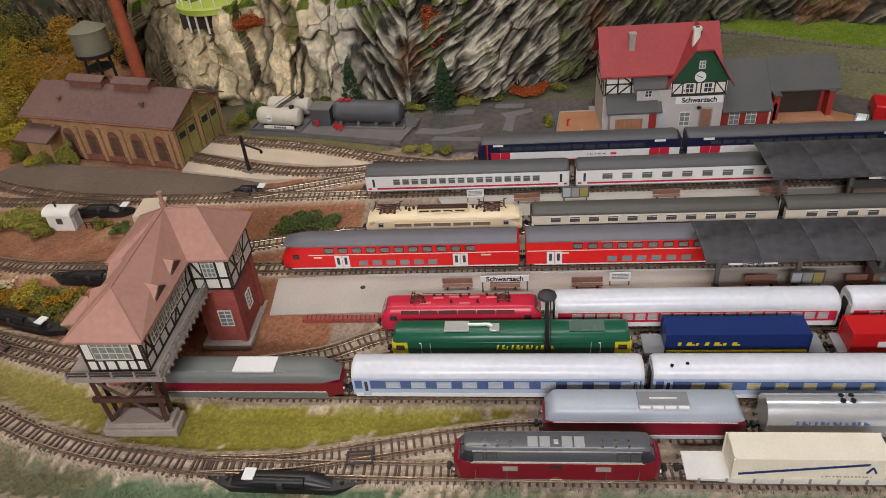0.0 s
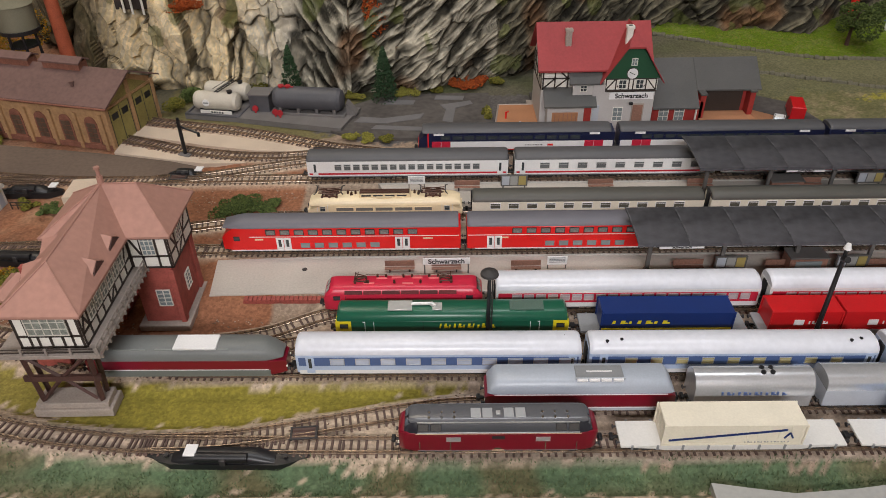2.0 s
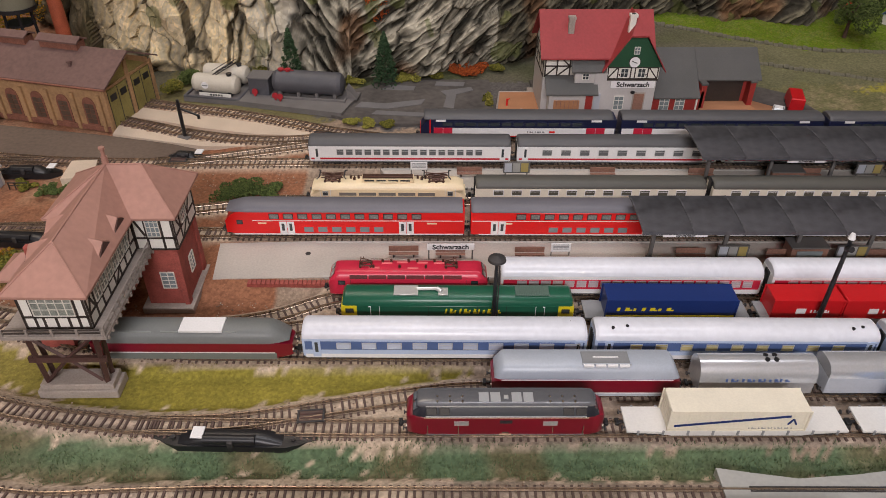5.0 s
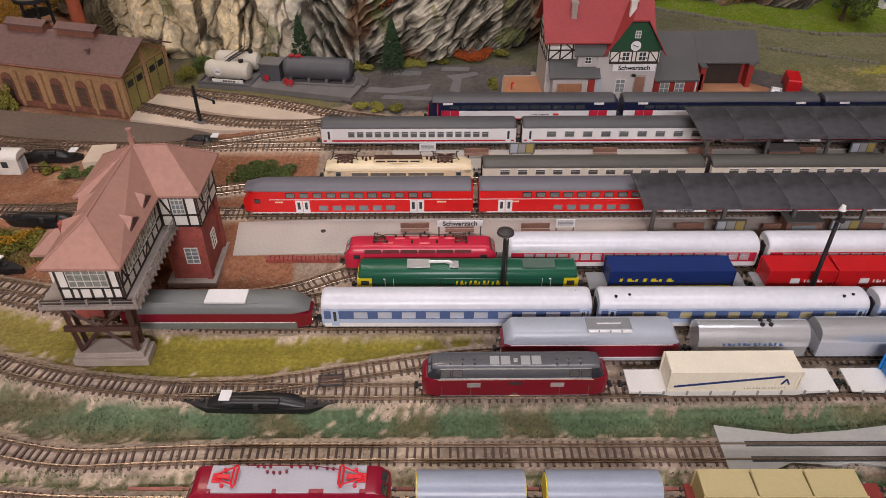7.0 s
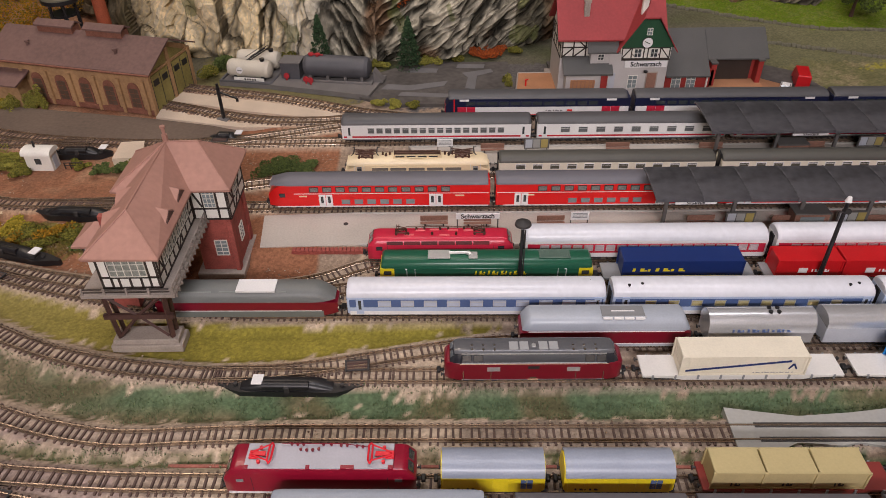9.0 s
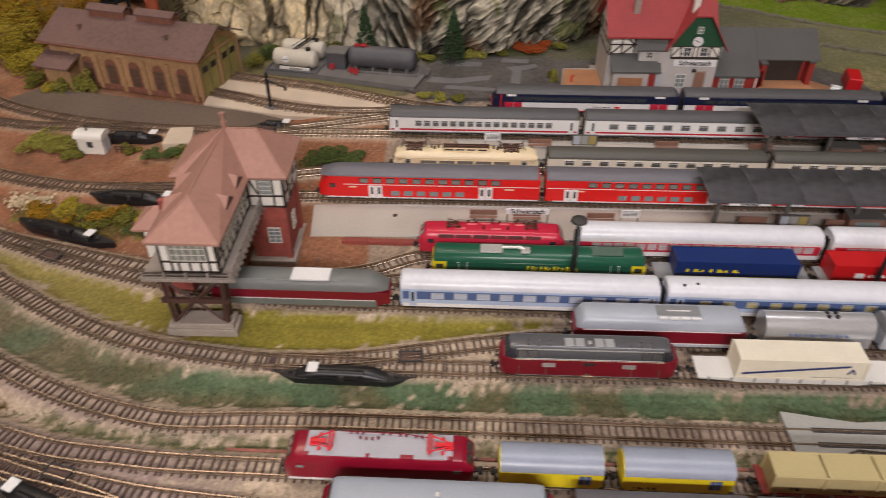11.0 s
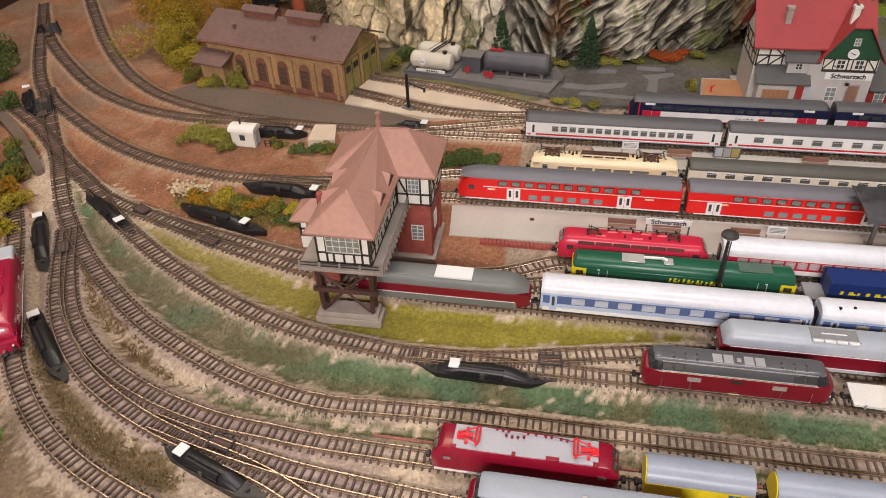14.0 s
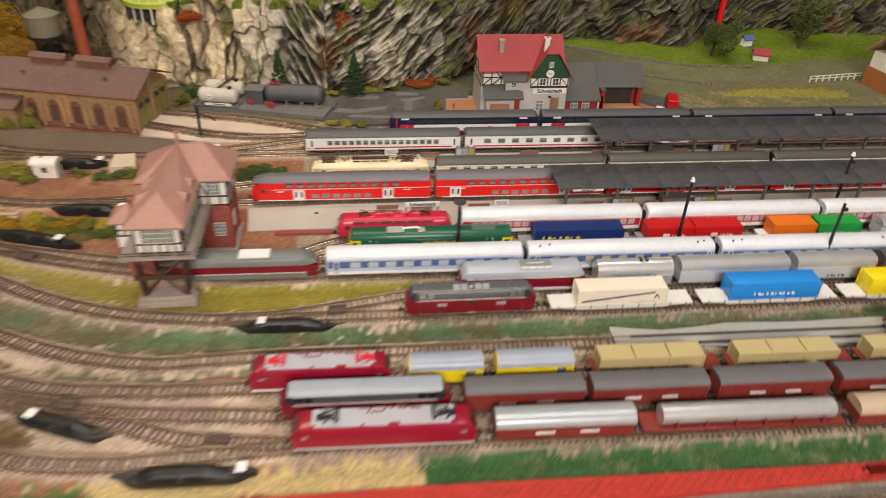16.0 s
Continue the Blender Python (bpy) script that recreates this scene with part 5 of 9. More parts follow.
for i, x in enumerate((27, 196.5, 367.5, 538.5)):
    t, L = coach("t7", x, x + 169.5, "pale blue coach with mid blue window band and white roof", SKYBLUE, WHITEROOF, [(MIDBLUE, 10.4, 16.8), (WHITE, 4.2, 7.0)], (10 if i != 1 else 9, 14.7, -0.354), (-0.45, 0.47), wide=8.4 if i != 1 else 7.0, high=4.8, zc=13.6, glass=paint("pale_blue_pane", (0.52, 0.58, 0.70), 0.18) if i != 1 else paint("yellowish_pane", (0.55, 0.48, 0.24), 0.2), group="blue coaches", vents=0 if i == 0 else 4, zr=25.2)
    if i == 0:
        part("roof_scratch", rod(rod(bmesh.new(), (L / 2 - 9.5, 1, 25.0), (L / 2 - 8.6, -3.2, 24.4), 0.28, 6), (L / 2 - 8.6, -3.2, 24.4), (L / 2 - 6.4, -5.6, 23.3), 0.28, 6), DARK, t, "dark scratch across the roof")

# red locomotive with pale roof, silver vans
t, L, w = diesel_loco("t8", 135, 244, "red diesel locomotive with pale grey rounded roof", CRIMSON, paint("pale_steel_roof", (0.38, 0.42, 0.48), 0.36), 5, 3, 0.86, line=WHITE, skirt=LIGHTGREY, zs=15.2, zr=23.8, boxy=3.4)
roof_panel(t, 10, -1.0, 24.2, 26, 10, MIDGREY, "radiator_panel", 1.2, bars=0)
part("panel_frame", bx(-3.5, 23.5, -6.3, -5.7, 23.2, 24.6), LIGHTGREY, t)
part("panel_bar", bx(3, 17, -1.2, -0.6, 24.0, 24.7), WHITE, t)
for i in range(4):
    part("panel_vent", bx(-2.6 + i * 6.5, 3.0 + i * 6.5, -7.6, -5.9, 23.0, 24.3, bev=0.2), WHITE, t)
for a, b, lab in ((249.5, 318.5, "silver barrel-roofed insulated wagon"), (320.5, 420, "dull silver covered wagon"), (423, 499, "grey silver covered wagon"), (502, 590, "oxide brown covered freight wagon")):
    t, L = roof_wagon("t8", a, b, lab, SILVER if a < 250 else LIGHTGREY if b < 500 else BRICKRED, SILVER if b < 500 else GREYROOF, 12.5 if a < 250 else 16.0, 24.0, power=2.1 if a < 250 else 2.8, marks=False, name="insulated_wagon")
    if a < 250:
        for x in (5, 10):
            for y in (-1.8, 1.6):
                part("roof_hatch", rod(bmesh.new(), (x, y, 22.5), (x, y, 24.4), 1.35, 12), BLACK, t)
        letters(t, MIDBLUE, -18, 18, 13.2, 15.4, 8.5, 12)
    elif b < 500:
        letters(t, DARK, -6, 10, 6.0, 8.0, 8.45, 5)

# maroon diesel with grey roof in front, and container wagons
STEELROOF = paint("steel_grey_roof", (0.105, 0.108, 0.118), 0.26, coat=0.4)
BLUEBLACK = paint("blue_black_band", (0.062, 0.066, 0.074), 0.3)
hood_loco("t9", 88.5, 196, "deep red diesel locomotive with blue-black upper sides and grey roof", CRIMSON, BLUEBLACK, STEELROOF)
flat_wagon("t9", 204, 326)
c, cl = container("t9", 227.5, 300, "cream box container with dark slanting stripe", OFFWHITE, 14.8)
for i in range(13):
    part("side_rib", bx(-cl / 2 + 4 + i * 5.5, -cl / 2 + 4.5 + i * 5.5, -8.18, 8.18, 0.8, 14.2), OFFWHITE, c)
for y in (-5, -2.5, 0, 2.5, 5):
    part("end_rib", bx(-cl / 2 - 0.2, cl / 2 + 0.2, y - 0.3, y + 0.3, 0.8, 14.2), OFFWHITE, c)
bm = bx(-cl / 2 + 3, cl / 2 - 10, -8.35, -7.9, 2.6, 3.9)
for v in bm.verts:
    v.co.z += (v.co.x + cl / 2) * 0.125
part("stripe", bm, DANBLUE, c)
bm = bmesh.new()
for s in (-1, 1):
    rod(bm, (cl / 2 - 8 + s * 2.2, -8.2, 5.0), (cl / 2 - 8, -8.2, 9.0), 0.5, 6)
part("emblem", bm, DANBLUE, c)
letters(c, MIDGREY, 6, 30, 1.8, 2.3, 8.0, 14)
flat_wagon("t9", 329, 450)
c, cl = container("t9", 354, 430, "bright blue tarpaulin container on a flat wagon", BRIGHTBLUE, 16.0, round_top=1.8)
letters(c, WHITE, -18, 18, 4.0, 6.6, 8.0, 10)
flat_wagon("t9", 453, 580)
c, cl = container("t9", 474, 558, "yellow tarpaulin container on a flat wagon", YELLOW_P, 16.0, round_top=1.8)
roof_wagon("t10", 468, 560, "dark red covered wagon on the near line", CRIMSON, CRIMSON, 14, 20)

# front lines
E_WHITE = paint("white_loco_roof", (0.42, 0.42, 0.47), 0.4)
BLUEGREY = paint("blue_grey_barrel_roof", (0.30, 0.34, 0.42), 0.33)
CRIMSON_BRIGHT = paint("crimson_bright", (0.27, 0.006, 0.026), 0.3, coat=0.3)
boxy_electric("t11", -22, 78, "crimson electric locomotive with white roof and red pantographs", CRIMSON_BRIGHT, PANTO_RED, 21.6, 1.2, E_WHITE, (-0.385, 0.385), skirt=WHITE)
for a, b in ((86.5, 141.5), (147.5, 205.5)):
    t, L = roof_wagon("t11", a, b, "yellow wagon with pale blue-grey barrel roof", YELLOW_P, BLUEGREY, 15.5, 22.0, group="yellow wagons", marks=False, power=2.1)
    for s in (-1, 1):
        part("end_plate", loft(bmesh.new(), [(s * L / 2 - 0.7, arc(8.5, 6, 21.4)), (s * L / 2 + 0.5, arc(8.5, 6, 21.4))]), YELLOW_P, t)
        part("end_step", bx(s * L / 2 - 0.6 * s - 0.6, s * L / 2 + 1.0 * s + 0.6, -8.6, 8.6, 4.0, 5.0, bev=0.2), BLACK, t)
    letters(t, BLACK, -L / 2 + 5, -L / 2 + 17, 6.0, 7.0, 8.45, 5)
    for i in range(3):
        for k in range(2):
            part("emblem", bx(L / 2 - 11.5 + k * 3.1, L / 2 - 8.8 + k * 3.1, -8.85, -8.3, 7.4 + i * 2.3, 9.3 + i * 2.3), MIDBLUE, t)
    me = cached(("slide_rib", "yellow"), lambda: bx(-0.3, 0.3, -8.7, 8.7, 4.4, 15.0), YELLOW_P)
    for i in range(7):
        put("side_rib", me, t, -L / 2 + 1.5 + (L - 3) * i / 6, 0, 0)
for a in (220.5, 322, 424):
    flat_wagon("t11", a - 4, a + 96, "brown flat wagon under beige containers", BRICKRED)
    for k in range(3):
        c, cl = container("t11", a + 2 + k * 25.6, a + 26.8 + k * 25.6, "beige box container with small black mark", BEIGE, 12.6, group="beige containers", w=7.4)
        letters(c, BLACK, -3, 3, 2, 4, 7.4, 3)
hood_loco("t12", 0, 116, "crimson diesel locomotive with pale blue-grey roof and dark band", CRIMSON, BLUEBLACK, paint("pale_blue_grey_roof", (0.33, 0.37, 0.43), 0.38), 17.0, 22.4, 24.3, plain=True, crown=0.81)
for i, a in enumerate((121, 207, 295, 383, 471)):
    t, L = roof_wagon("t12", a, a + 85, "brown-red freight wagon with dark grey roof", BRICKRED, paint("dark_grey_wagon_roof", (0.12, 0.115, 0.125), 0.5), 18.0, 21.2, group="brown freight wagons", ribs=9)
boxy_electric("t13", 9, 129, "crimson electric locomotive with white roof and dark pantographs", CRIMSON_BRIGHT, BLACK, 21.6, 1.2, E_WHITE, (-0.39, 0.38), skirt=LIGHTGREY)
roof_wagon("t13", 137, 232, "brown-red wagon with silvery grey barrel roof", BRICKRED, paint("silvery_wagon_roof", (0.40, 0.43, 0.46), 0.3, metal=0.3), 14.0, 21.0, ribs=9)
t, L = on_track("tube_wagon", "t13", 234, 377, "grey tube wagon with brown frame", "wagon", "freight wagons")
part("tank", loft(bmesh.new(), [(-L / 2 + 12, [(7 * math.cos(a * 0.3926991), 13 + 6.6 * math.sin(a * 0.3926991)) for a in range(16)]), (L / 2 - 8, [(7 * math.cos(a * 0.3926991), 13 + 6.6 * math.sin(a * 0.3926991)) for a in range(16)])]), SILVER, t)
part("frame", bx(-L / 2, L / 2, -8, 8, 4, 6.4, bev=0.3), BRICKRED, t)
me = cached(("tank_saddle",), lambda: bx(-0.7, 0.7, -8.2, 8.2, 6.2, 12.5, bev=0.2), BRICKRED)
for i in range(6):
    put("tank_saddle", me, t, -L / 2 + 22 + i * 20, 0, 0)
for s in (-1, 1):
    bogie(t, s * (L / 2 - 14), 11, 2.6)
couplers(t, L)
roof_wagon("t13", 380, 480, "brown-red wagon with beige roof", BRICKRED, paint("beige_roof", (0.45, 0.36, 0.25), 0.5), 13.0, 20.5, ribs=9)

# the engine on the outer curve
YARD["t_out"] = (0, 0)
t, L, w = diesel_loco("t_out", -53, 46, "crimson diesel locomotive with pale grey front on the outer curve", paint("ruby_paint", (0.36, 0.010, 0.045), 0.25, coat=0.4), MATS["ruby_paint"], 6, 3, 0.9, zs=13.0, zr=22.0, boxy=5.0)
t.matrix_basis = pose(-0.3295, -0.169, RT * S, 0, 0, math.degrees(math.atan2(-215 + 125, -300 + 360)))
part("cab_front", bx(-L / 2 - 0.6, -L / 2 + 16, -8.6, 8.6, 13.2, 22.4, bev=1.0), LIGHTGREY, t)
window(t, [-18, -7, 14, 27], 11.0, w, 5, 4, GLASS, ALU)
for x in (-14, 6, 24):
    roof_panel(t, x, 0, 22.8, 9, 7, MATS["ruby_paint"])
strip(t, "stripe", WHITE, -L / 2 + 9, L / 2 - 8, 4.4, 5.0, w)

# ---- platforms and canopies ----
CONCRETE = mat("platform_concrete", (0.45, 0.415, 0.37), 0.8, var=0.14, scale=25, fine=700, bump=0.25)
EDGE = mat("platform_edge", (0.47, 0.45, 0.41), 0.75, var=0.12)
CANOPY = mat("canopy_roofing", (0.056, 0.056, 0.064), 0.36, var=0.55, scale=26, fine=140, bump=0.12, col2=(0.095, 0.095, 0.106))
CANOPY_RIB = mat("canopy_rib", (0.05, 0.05, 0.056), 0.45, var=0.3, scale=90, fine=400, col2=(0.13, 0.13, 0.14))
POST = mat("post_grey", (0.12, 0.115, 0.11), 0.5)
BENCH = mat("bench_brown", (0.27, 0.14, 0.10), 0.6, var=0.3)
BRICKWALL = mat("brick_red", (0.31, 0.072, 0.055), 0.75, var=0.3, scale=200, fine=1200)


def wshift(bm, t):
    bmesh.ops.translate(bm, verts=bm.verts[:], vec=-t.location / S)
    return bm


def wpart(name, bm, material, t, label="", smooth=38):
    """A part drawn in the layout's own millimetres, under a thing that is not turned."""
    return part(name, wshift(bm, t), material, t, label, smooth)


def platform(poly, edge_y, label):
    t = thing("platform", poly[0][0], poly[0][1], 0, 0, label, "platform", "station platforms")
    t["kind"] = "structure"
    wpart("platform_slab", slab(bmesh.new(), poly, -1, 5.8), CONCRETE, t)
    x0, x1 = edge_y[0]
    for (xa, ya), (xb, yb) in edge_y[1:]:
        n = int((xb - xa) / 14)
        me = cached(("kerb_stone",), lambda: bx(0.1, 13.8, -1.0, 1.0, 4.6, 6.2, bev=0.2), EDGE)
        a = math.degrees(math.atan2(yb - ya, xb - xa))
        for i in range(min(n, 34)):
            put("kerb_stone", me, t, xa + i * 14 - poly[0][0], ya + (yb - ya) * i / n - poly[0][1], 0, a)


platform([(-48, -4), (-44, -45), (30, -44), (760, -55), (760, -8), (20, -1.6)], [(0, 0), ((20, -2.8), (760, -9.2)), ((30, -43), (760, -54))], "grey concrete island platform by the red double-deck train")
platform([(62, 103.5), (76, 71), (760, 62), (760, 95.5)], [(0, 0), ((64, 102.5), (760, 94.5)), ((78, 72), (760, 63))], "grey concrete island platform by the white express coaches")


def canopy(x0, x1, yf, yb, z, slope, posts_y, label):
    t = thing("platform_canopy", x0, (yf + yb) / 2, 5.8, 0, label, "canopy", "platform canopies")
    n = int((x1 - x0) / 34)
    w = yb - yf

    def panel():
        prof = [(-w / 2, -1.6), (-w / 2 + 0.4, 0.8), (-w * 0.15, 2.4), (w * 0.3, 2.9), (w / 2, 2.2), (w / 2, 1.2), (w * 0.3, 1.8), (-w * 0.15, 1.3), (-w / 2 + 1.4, -0.2), (-w / 2 + 1.0, -1.6)]
        return loft(bmesh.new(), [(0.3, prof), (33.7, prof)])
    pm = cached(("roof_panel", w), panel, CANOPY)

    def rib():
        prof = [(-w / 2 - 0.2, -1.8), (-w / 2 + 0.2, 1.1), (-w * 0.15, 2.8), (w * 0.3, 3.3), (w / 2 + 0.2, 2.5), (w / 2, 1.4), (w * 0.3, 2.2), (-w * 0.15, 1.7), (-w / 2 + 1.0, 0), (-w / 2 + 0.6, -1.8)]
        return loft(bmesh.new(), [(-0.5, prof), (0.5, prof)])
    rm = cached(("roof_rib", w), rib, CANOPY_RIB)
    for i in range(n):
        put("roof_panel", pm, t, i * 34, slope * i * 34, z - 5.8)
    for i in range(n + 1):
        put("roof_rib", rm, t, i * 34, slope * i * 34, z - 5.8)

    def post():
        bm = bx(-1.4, 1.4, -1.2, 1.2, 0, z - 5.8, bev=0.25)
        for s in (-1, 1):
            rod(bm, (0, 0, z - 13), (0, s * w * 0.36, z - 5.4), 0.8, 6)
        box(bm, -2.2, 2.2, -2.0, 2.0, -0.3, 1.2, bev=0.2)
        return bm
    pst = cached(("post", w), post, POST)
    k = int((x1 - x0 - 12) / 51) + 1
    for i in range(k):
        put("post", pst, t, 14 + i * 51, posts_y - (yf + yb) / 2 + slope * (14 + i * 51), 0)
    part("girder", bx(2, x1 - x0 - 4, posts_y - (yf + yb) / 2 - 1, posts_y - (yf + yb) / 2 + 1, z - 8.3, z - 6.2), POST, t)
    return t


canopy(245, 760, -42, 1, 40, -0.012, -24, "dark grey ribbed canopy over the platform by the red train")
canopy(316, 760, 58, 110, 40, -0.012, 78, "dark grey ribbed canopy over the platform by the white coaches")


def bench(x, y, rz=0):
    t = thing("platform_bench", x, y, 5.8, rz, "brown wooden bench on the platform", "bench", "platform benches")
    part("seat", bx(-10.5, 10.5, -2.6, 0.4, 2.6, 3.3, bev=0.15), BENCH, t)
    part("backrest", bx(-10.5, 10.5, 0.6, 1.3, 3.4, 8.0, bev=0.15), BENCH, t)
    for sx in (-7, 7):
        part("leg", bx(sx - 0.5, sx + 0.5, -2.2, 0.8, 0, 2.7), DARK, t)


def notice(x, y, material=WHITE, w=9, h=5.5, z=8, lines=True):
    t = thing("notice_board", x, y, 5.8, 0, "small white notice board on two posts", "sign", "notice boards")
    part("board", bx(-w / 2, w / 2, -0.4, 0.4, z - h, z), material, t)
    if lines:
        for i in range(4):
            part("text_line", bx(-w * 0.4, w * 0.4, -0.6, -0.35, z - 1.4 - i * 1.2, z - 0.9 - i * 1.2), MIDGREY, t)
    for sx in (-w / 2 + 0.6, w / 2 - 0.6):
        part("post", bx(sx - 0.35, sx + 0.35, 0.3, 0.9, 0, z - 0.5), POST, t)


def name_sign(x, y, z, w, h, size, posts=True):
    t = thing("station_name_sign", x, y, z, 0, "white station name board with black lettering", "sign", "station name signs")
    part("board", bx(-w / 2, w / 2, -0.5, 0.5, 0, h, bev=0.1), WHITE, t)
    words("Schwarzach", size, BLACK, t, pose(0, -0.6 * S, h / 2 * S, 90, 0, 0))
    if posts:
        for sx in (-w / 2 + 1.2, w / 2 - 1.2):
            part("post", bx(sx - 0.5, sx + 0.5, 0.4, 1.3, 5.8 - z, h), POST, t)


name_sign(118, -25, 14.6, 33, 5.0, 5.4)
for x, y in ((85, -20), (118, -21), (174, -22), (288, -24), (352, -26), (420, -27)):
    bench(x, y)
for x, y in ((137, 91), (248, 90), (330, 88), (420, 87), (500, 86)):
    bench(x, y)
notice(196, -21, w=14, h=7, z=11)
notice(95, 93, w=14, h=7, z=12)
for x, y in ((316, -27), (400, -28), (176, 91), (470, 87)):
    t = thing("timetable_case", x, y, 5.8, 0, "grey timetable case with white and yellow sheets", "sign", "timetable cases")
    part("case", bx(-11, 11, -0.8, 0.8, 3, 13), POST, t)
    for i, m in enumerate((LIGHTGREY, paint("aged_sheet", (0.34, 0.34, 0.32), 0.6), paint("dull_yellow_sheet", (0.38, 0.30, 0.10), 0.6))):
        part("sheet", bx(-10 + i * 6.8, -4 + i * 6.8, -1.1, -0.7, 4.2, 12.2), m, t)
    for sx in (-9, 9):
        part("post", bx(sx - 0.5, sx + 0.5, -0.5, 0.5, 0, 3.2), POST, t)
for x, y, w in ((275, -24, 30), (400, 70, 30)):
    name_sign(x, -38 if y < 0 else 62, 34, w, 2.6, 2.8, False)
for x, y in ((368, -26), (395, 78)):
    t = thing("platform_kiosk", x, y, 5.8, 0, "small brown kiosk with dark flat roof", "kiosk", "kiosks")
    part("wall", bx(-13, 13, -6, 6, 0, 13, bev=0.3), BENCH, t)
    part("roof", bx(-13.6, 13.6, -6.8, 6.8, 13, 14.2, bev=0.3), POST, t)
    part("counter_window", bx(-9, 9, -6.4, -5.8, 5, 11), GLASSL, t)
solid("platform_manhole", rod(bmesh.new(), (0, 0, 0), (0, 0, 0.4), 1.9, 14), DARK, 17, -17, 5.7, 0, "dark round manhole cover in the platform", "manhole")
t = thing("brick_edging", -20, -48.5, 2.4, -1, "low red brick edging beside the platform", "brick wall")
part("footing", bx(0, 74, -2.2, 2.2, -1, 2.2), BRICKWALL, t)
me = cached(("brick",), lambda: bx(-1.4, 1.4, -2.3, 2.3, 0, 1.6, bev=0.2), BRICKWALL)
for i in range(23):
    put("brick", me, t, 1.8 + i * 3.1, 0, 2.1)

t = thing("brick_edging", -58, -233.5, 0, -1.2, "long low red brick edging between two tracks", "brick wall")
part("footing", bx(0, 420, -0.9, 0.9, -1, 2.6, bev=0.2), mat("pink_brick", (0.34, 0.12, 0.09), 0.75, var=0.35, scale=120), t)

# ---- signal box on its timber trestle ----
TILE = mat("pinkish_roof", (0.385, 0.205, 0.160), 0.62, var=0.13, scale=22, fine=260, bump=0.10)
PLASTER = mat("white_plaster", (0.74, 0.72, 0.66), 0.7, var=0.08)
TIMBER = mat("dark_timber", (0.035, 0.025, 0.020), 0.6, var=0.3)
BROWNWOOD = mat("brown_trestle", (0.075, 0.035, 0.028), 0.6, var=0.3)
DECK = mat("grey_deck", (0.30, 0.26, 0.23), 0.7, var=0.2, scale=80)
STONE = mat("plinth_stone", (0.36, 0.31, 0.27), 0.8, var=0.2, scale=80)
WINGRID = paint("window_bars", (0.62, 0.60, 0.54), 0.5)


def hip(bm, x0, x1, y0, y1, z0, z1, rx0, rx1, ry0, ry1, th=1.4):
    """A hipped roof over a rectangle with its ridge from (rx0, ry0) to (rx1, ry1)."""
    a = [bm.verts.new(p) for p in ((x0, y0, z0), (x1, y0, z0), (x1, y1, z0), (x0, y1, z0))]
    b = [bm.verts.new(p) for p in ((x0, y0, z0 - th), (x1, y0, z0 - th), (x1, y1, z0 - th), (x0, y1, z0 - th))]
    r = [bm.verts.new((rx0, ry0, z1)), bm.verts.new((rx1, ry1, z1))]
    if abs(rx1 - rx0) >= abs(ry1 - ry0):
        fs = [(a[0], a[1], r[1], r[0]), (a[1], a[2], r[1]), (a[2], a[3], r[0], r[1]), (a[3], a[0], r[0])]
    else:
        fs = [(a[0], a[1], r[0]), (a[1], a[2], r[1], r[0]), (a[2], a[3], r[1]), (a[3], a[0], r[0], r[1])]
    for f in fs:
        bm.faces.new(f)
    for i in range(4):
        j = (i + 1) % 4
        bm.faces.new((b[i], b[j], a[j], a[i]))
    bm.faces.new(b[::-1])
    bmesh.ops.recalc_face_normals(bm, faces=bm.faces[:])
    return bm


def plate(pts, th=1.6):
    """A flat roof plane over corner points, with its thickness downwards."""
    bm = bmesh.new()
    a = [bm.verts.new(p) for p in pts]
    b = [bm.verts.new((p[0], p[1], p[2] - th)) for p in pts]
    for i in range(len(pts)):
        j = (i + 1) % len(pts)
        bm.faces.new((a[i], a[j], b[j], b[i]))
    bm.faces.new(a), bm.faces.new(b[::-1])
    bmesh.ops.recalc_face_normals(bm, faces=bm.faces[:])
    return bm


def grid_window(t, name, cx, cy, z0, w, h, cols, rows, axis="y", glass=None, out=-1, bars=None):
    """A window with glazing bars on a wall that faces along an axis."""
    def bb(bm, u0, u1, v0, v1, d0, d1):
        a, b = sorted((d0 * out, d1 * out))
        if axis == "y":
            box(bm, cx + u0, cx + u1, cy + a, cy + b, z0 + v0, z0 + v1)
        else:
            box(bm, cx + a, cx + b, cy + u0, cy + u1, z0 + v0, z0 + v1)
    bm = bmesh.new()
    e = 0.5
    bb(bm, -w / 2, w / 2, 0, e, 0, 0.9), bb(bm, -w / 2, w / 2, h - e, h, 0, 0.9), bb(bm, -w / 2, -w / 2 + e, e, h - e, 0, 0.9), bb(bm, w / 2 - e, w / 2, e, h - e, 0, 0.9)
    f = wpart(name, bm, bars or WINGRID, t)
    for i in range(1, cols):
        bm = bmesh.new()
        bb(bm, -w / 2 + w * i / cols - 0.22, -w / 2 + w * i / cols + 0.22, e, h - e, 0, 0.75)
        part("glazing_bar", wshift(bm, t), bars or WINGRID, f)
    for i in range(1, rows):
        bm = bmesh.new()
        bb(bm, -w / 2 + e, w / 2 - e, h * i / rows - 0.22, h * i / rows + 0.22, 0, 0.7)
        part("glazing_bar", wshift(bm, t), bars or WINGRID, f)
    for i in range(cols):
        for j in range(rows):
            bm = bmesh.new()
            bb(bm, -w / 2 + w * i / cols + 0.2, -w / 2 + w * (i + 1) / cols - 0.2, h * j / rows + 0.2, h * (j + 1) / rows - 0.2, 0.1, 0.4)
            part("pane", wshift(bm, t), glass or GLASS, f)
    return f


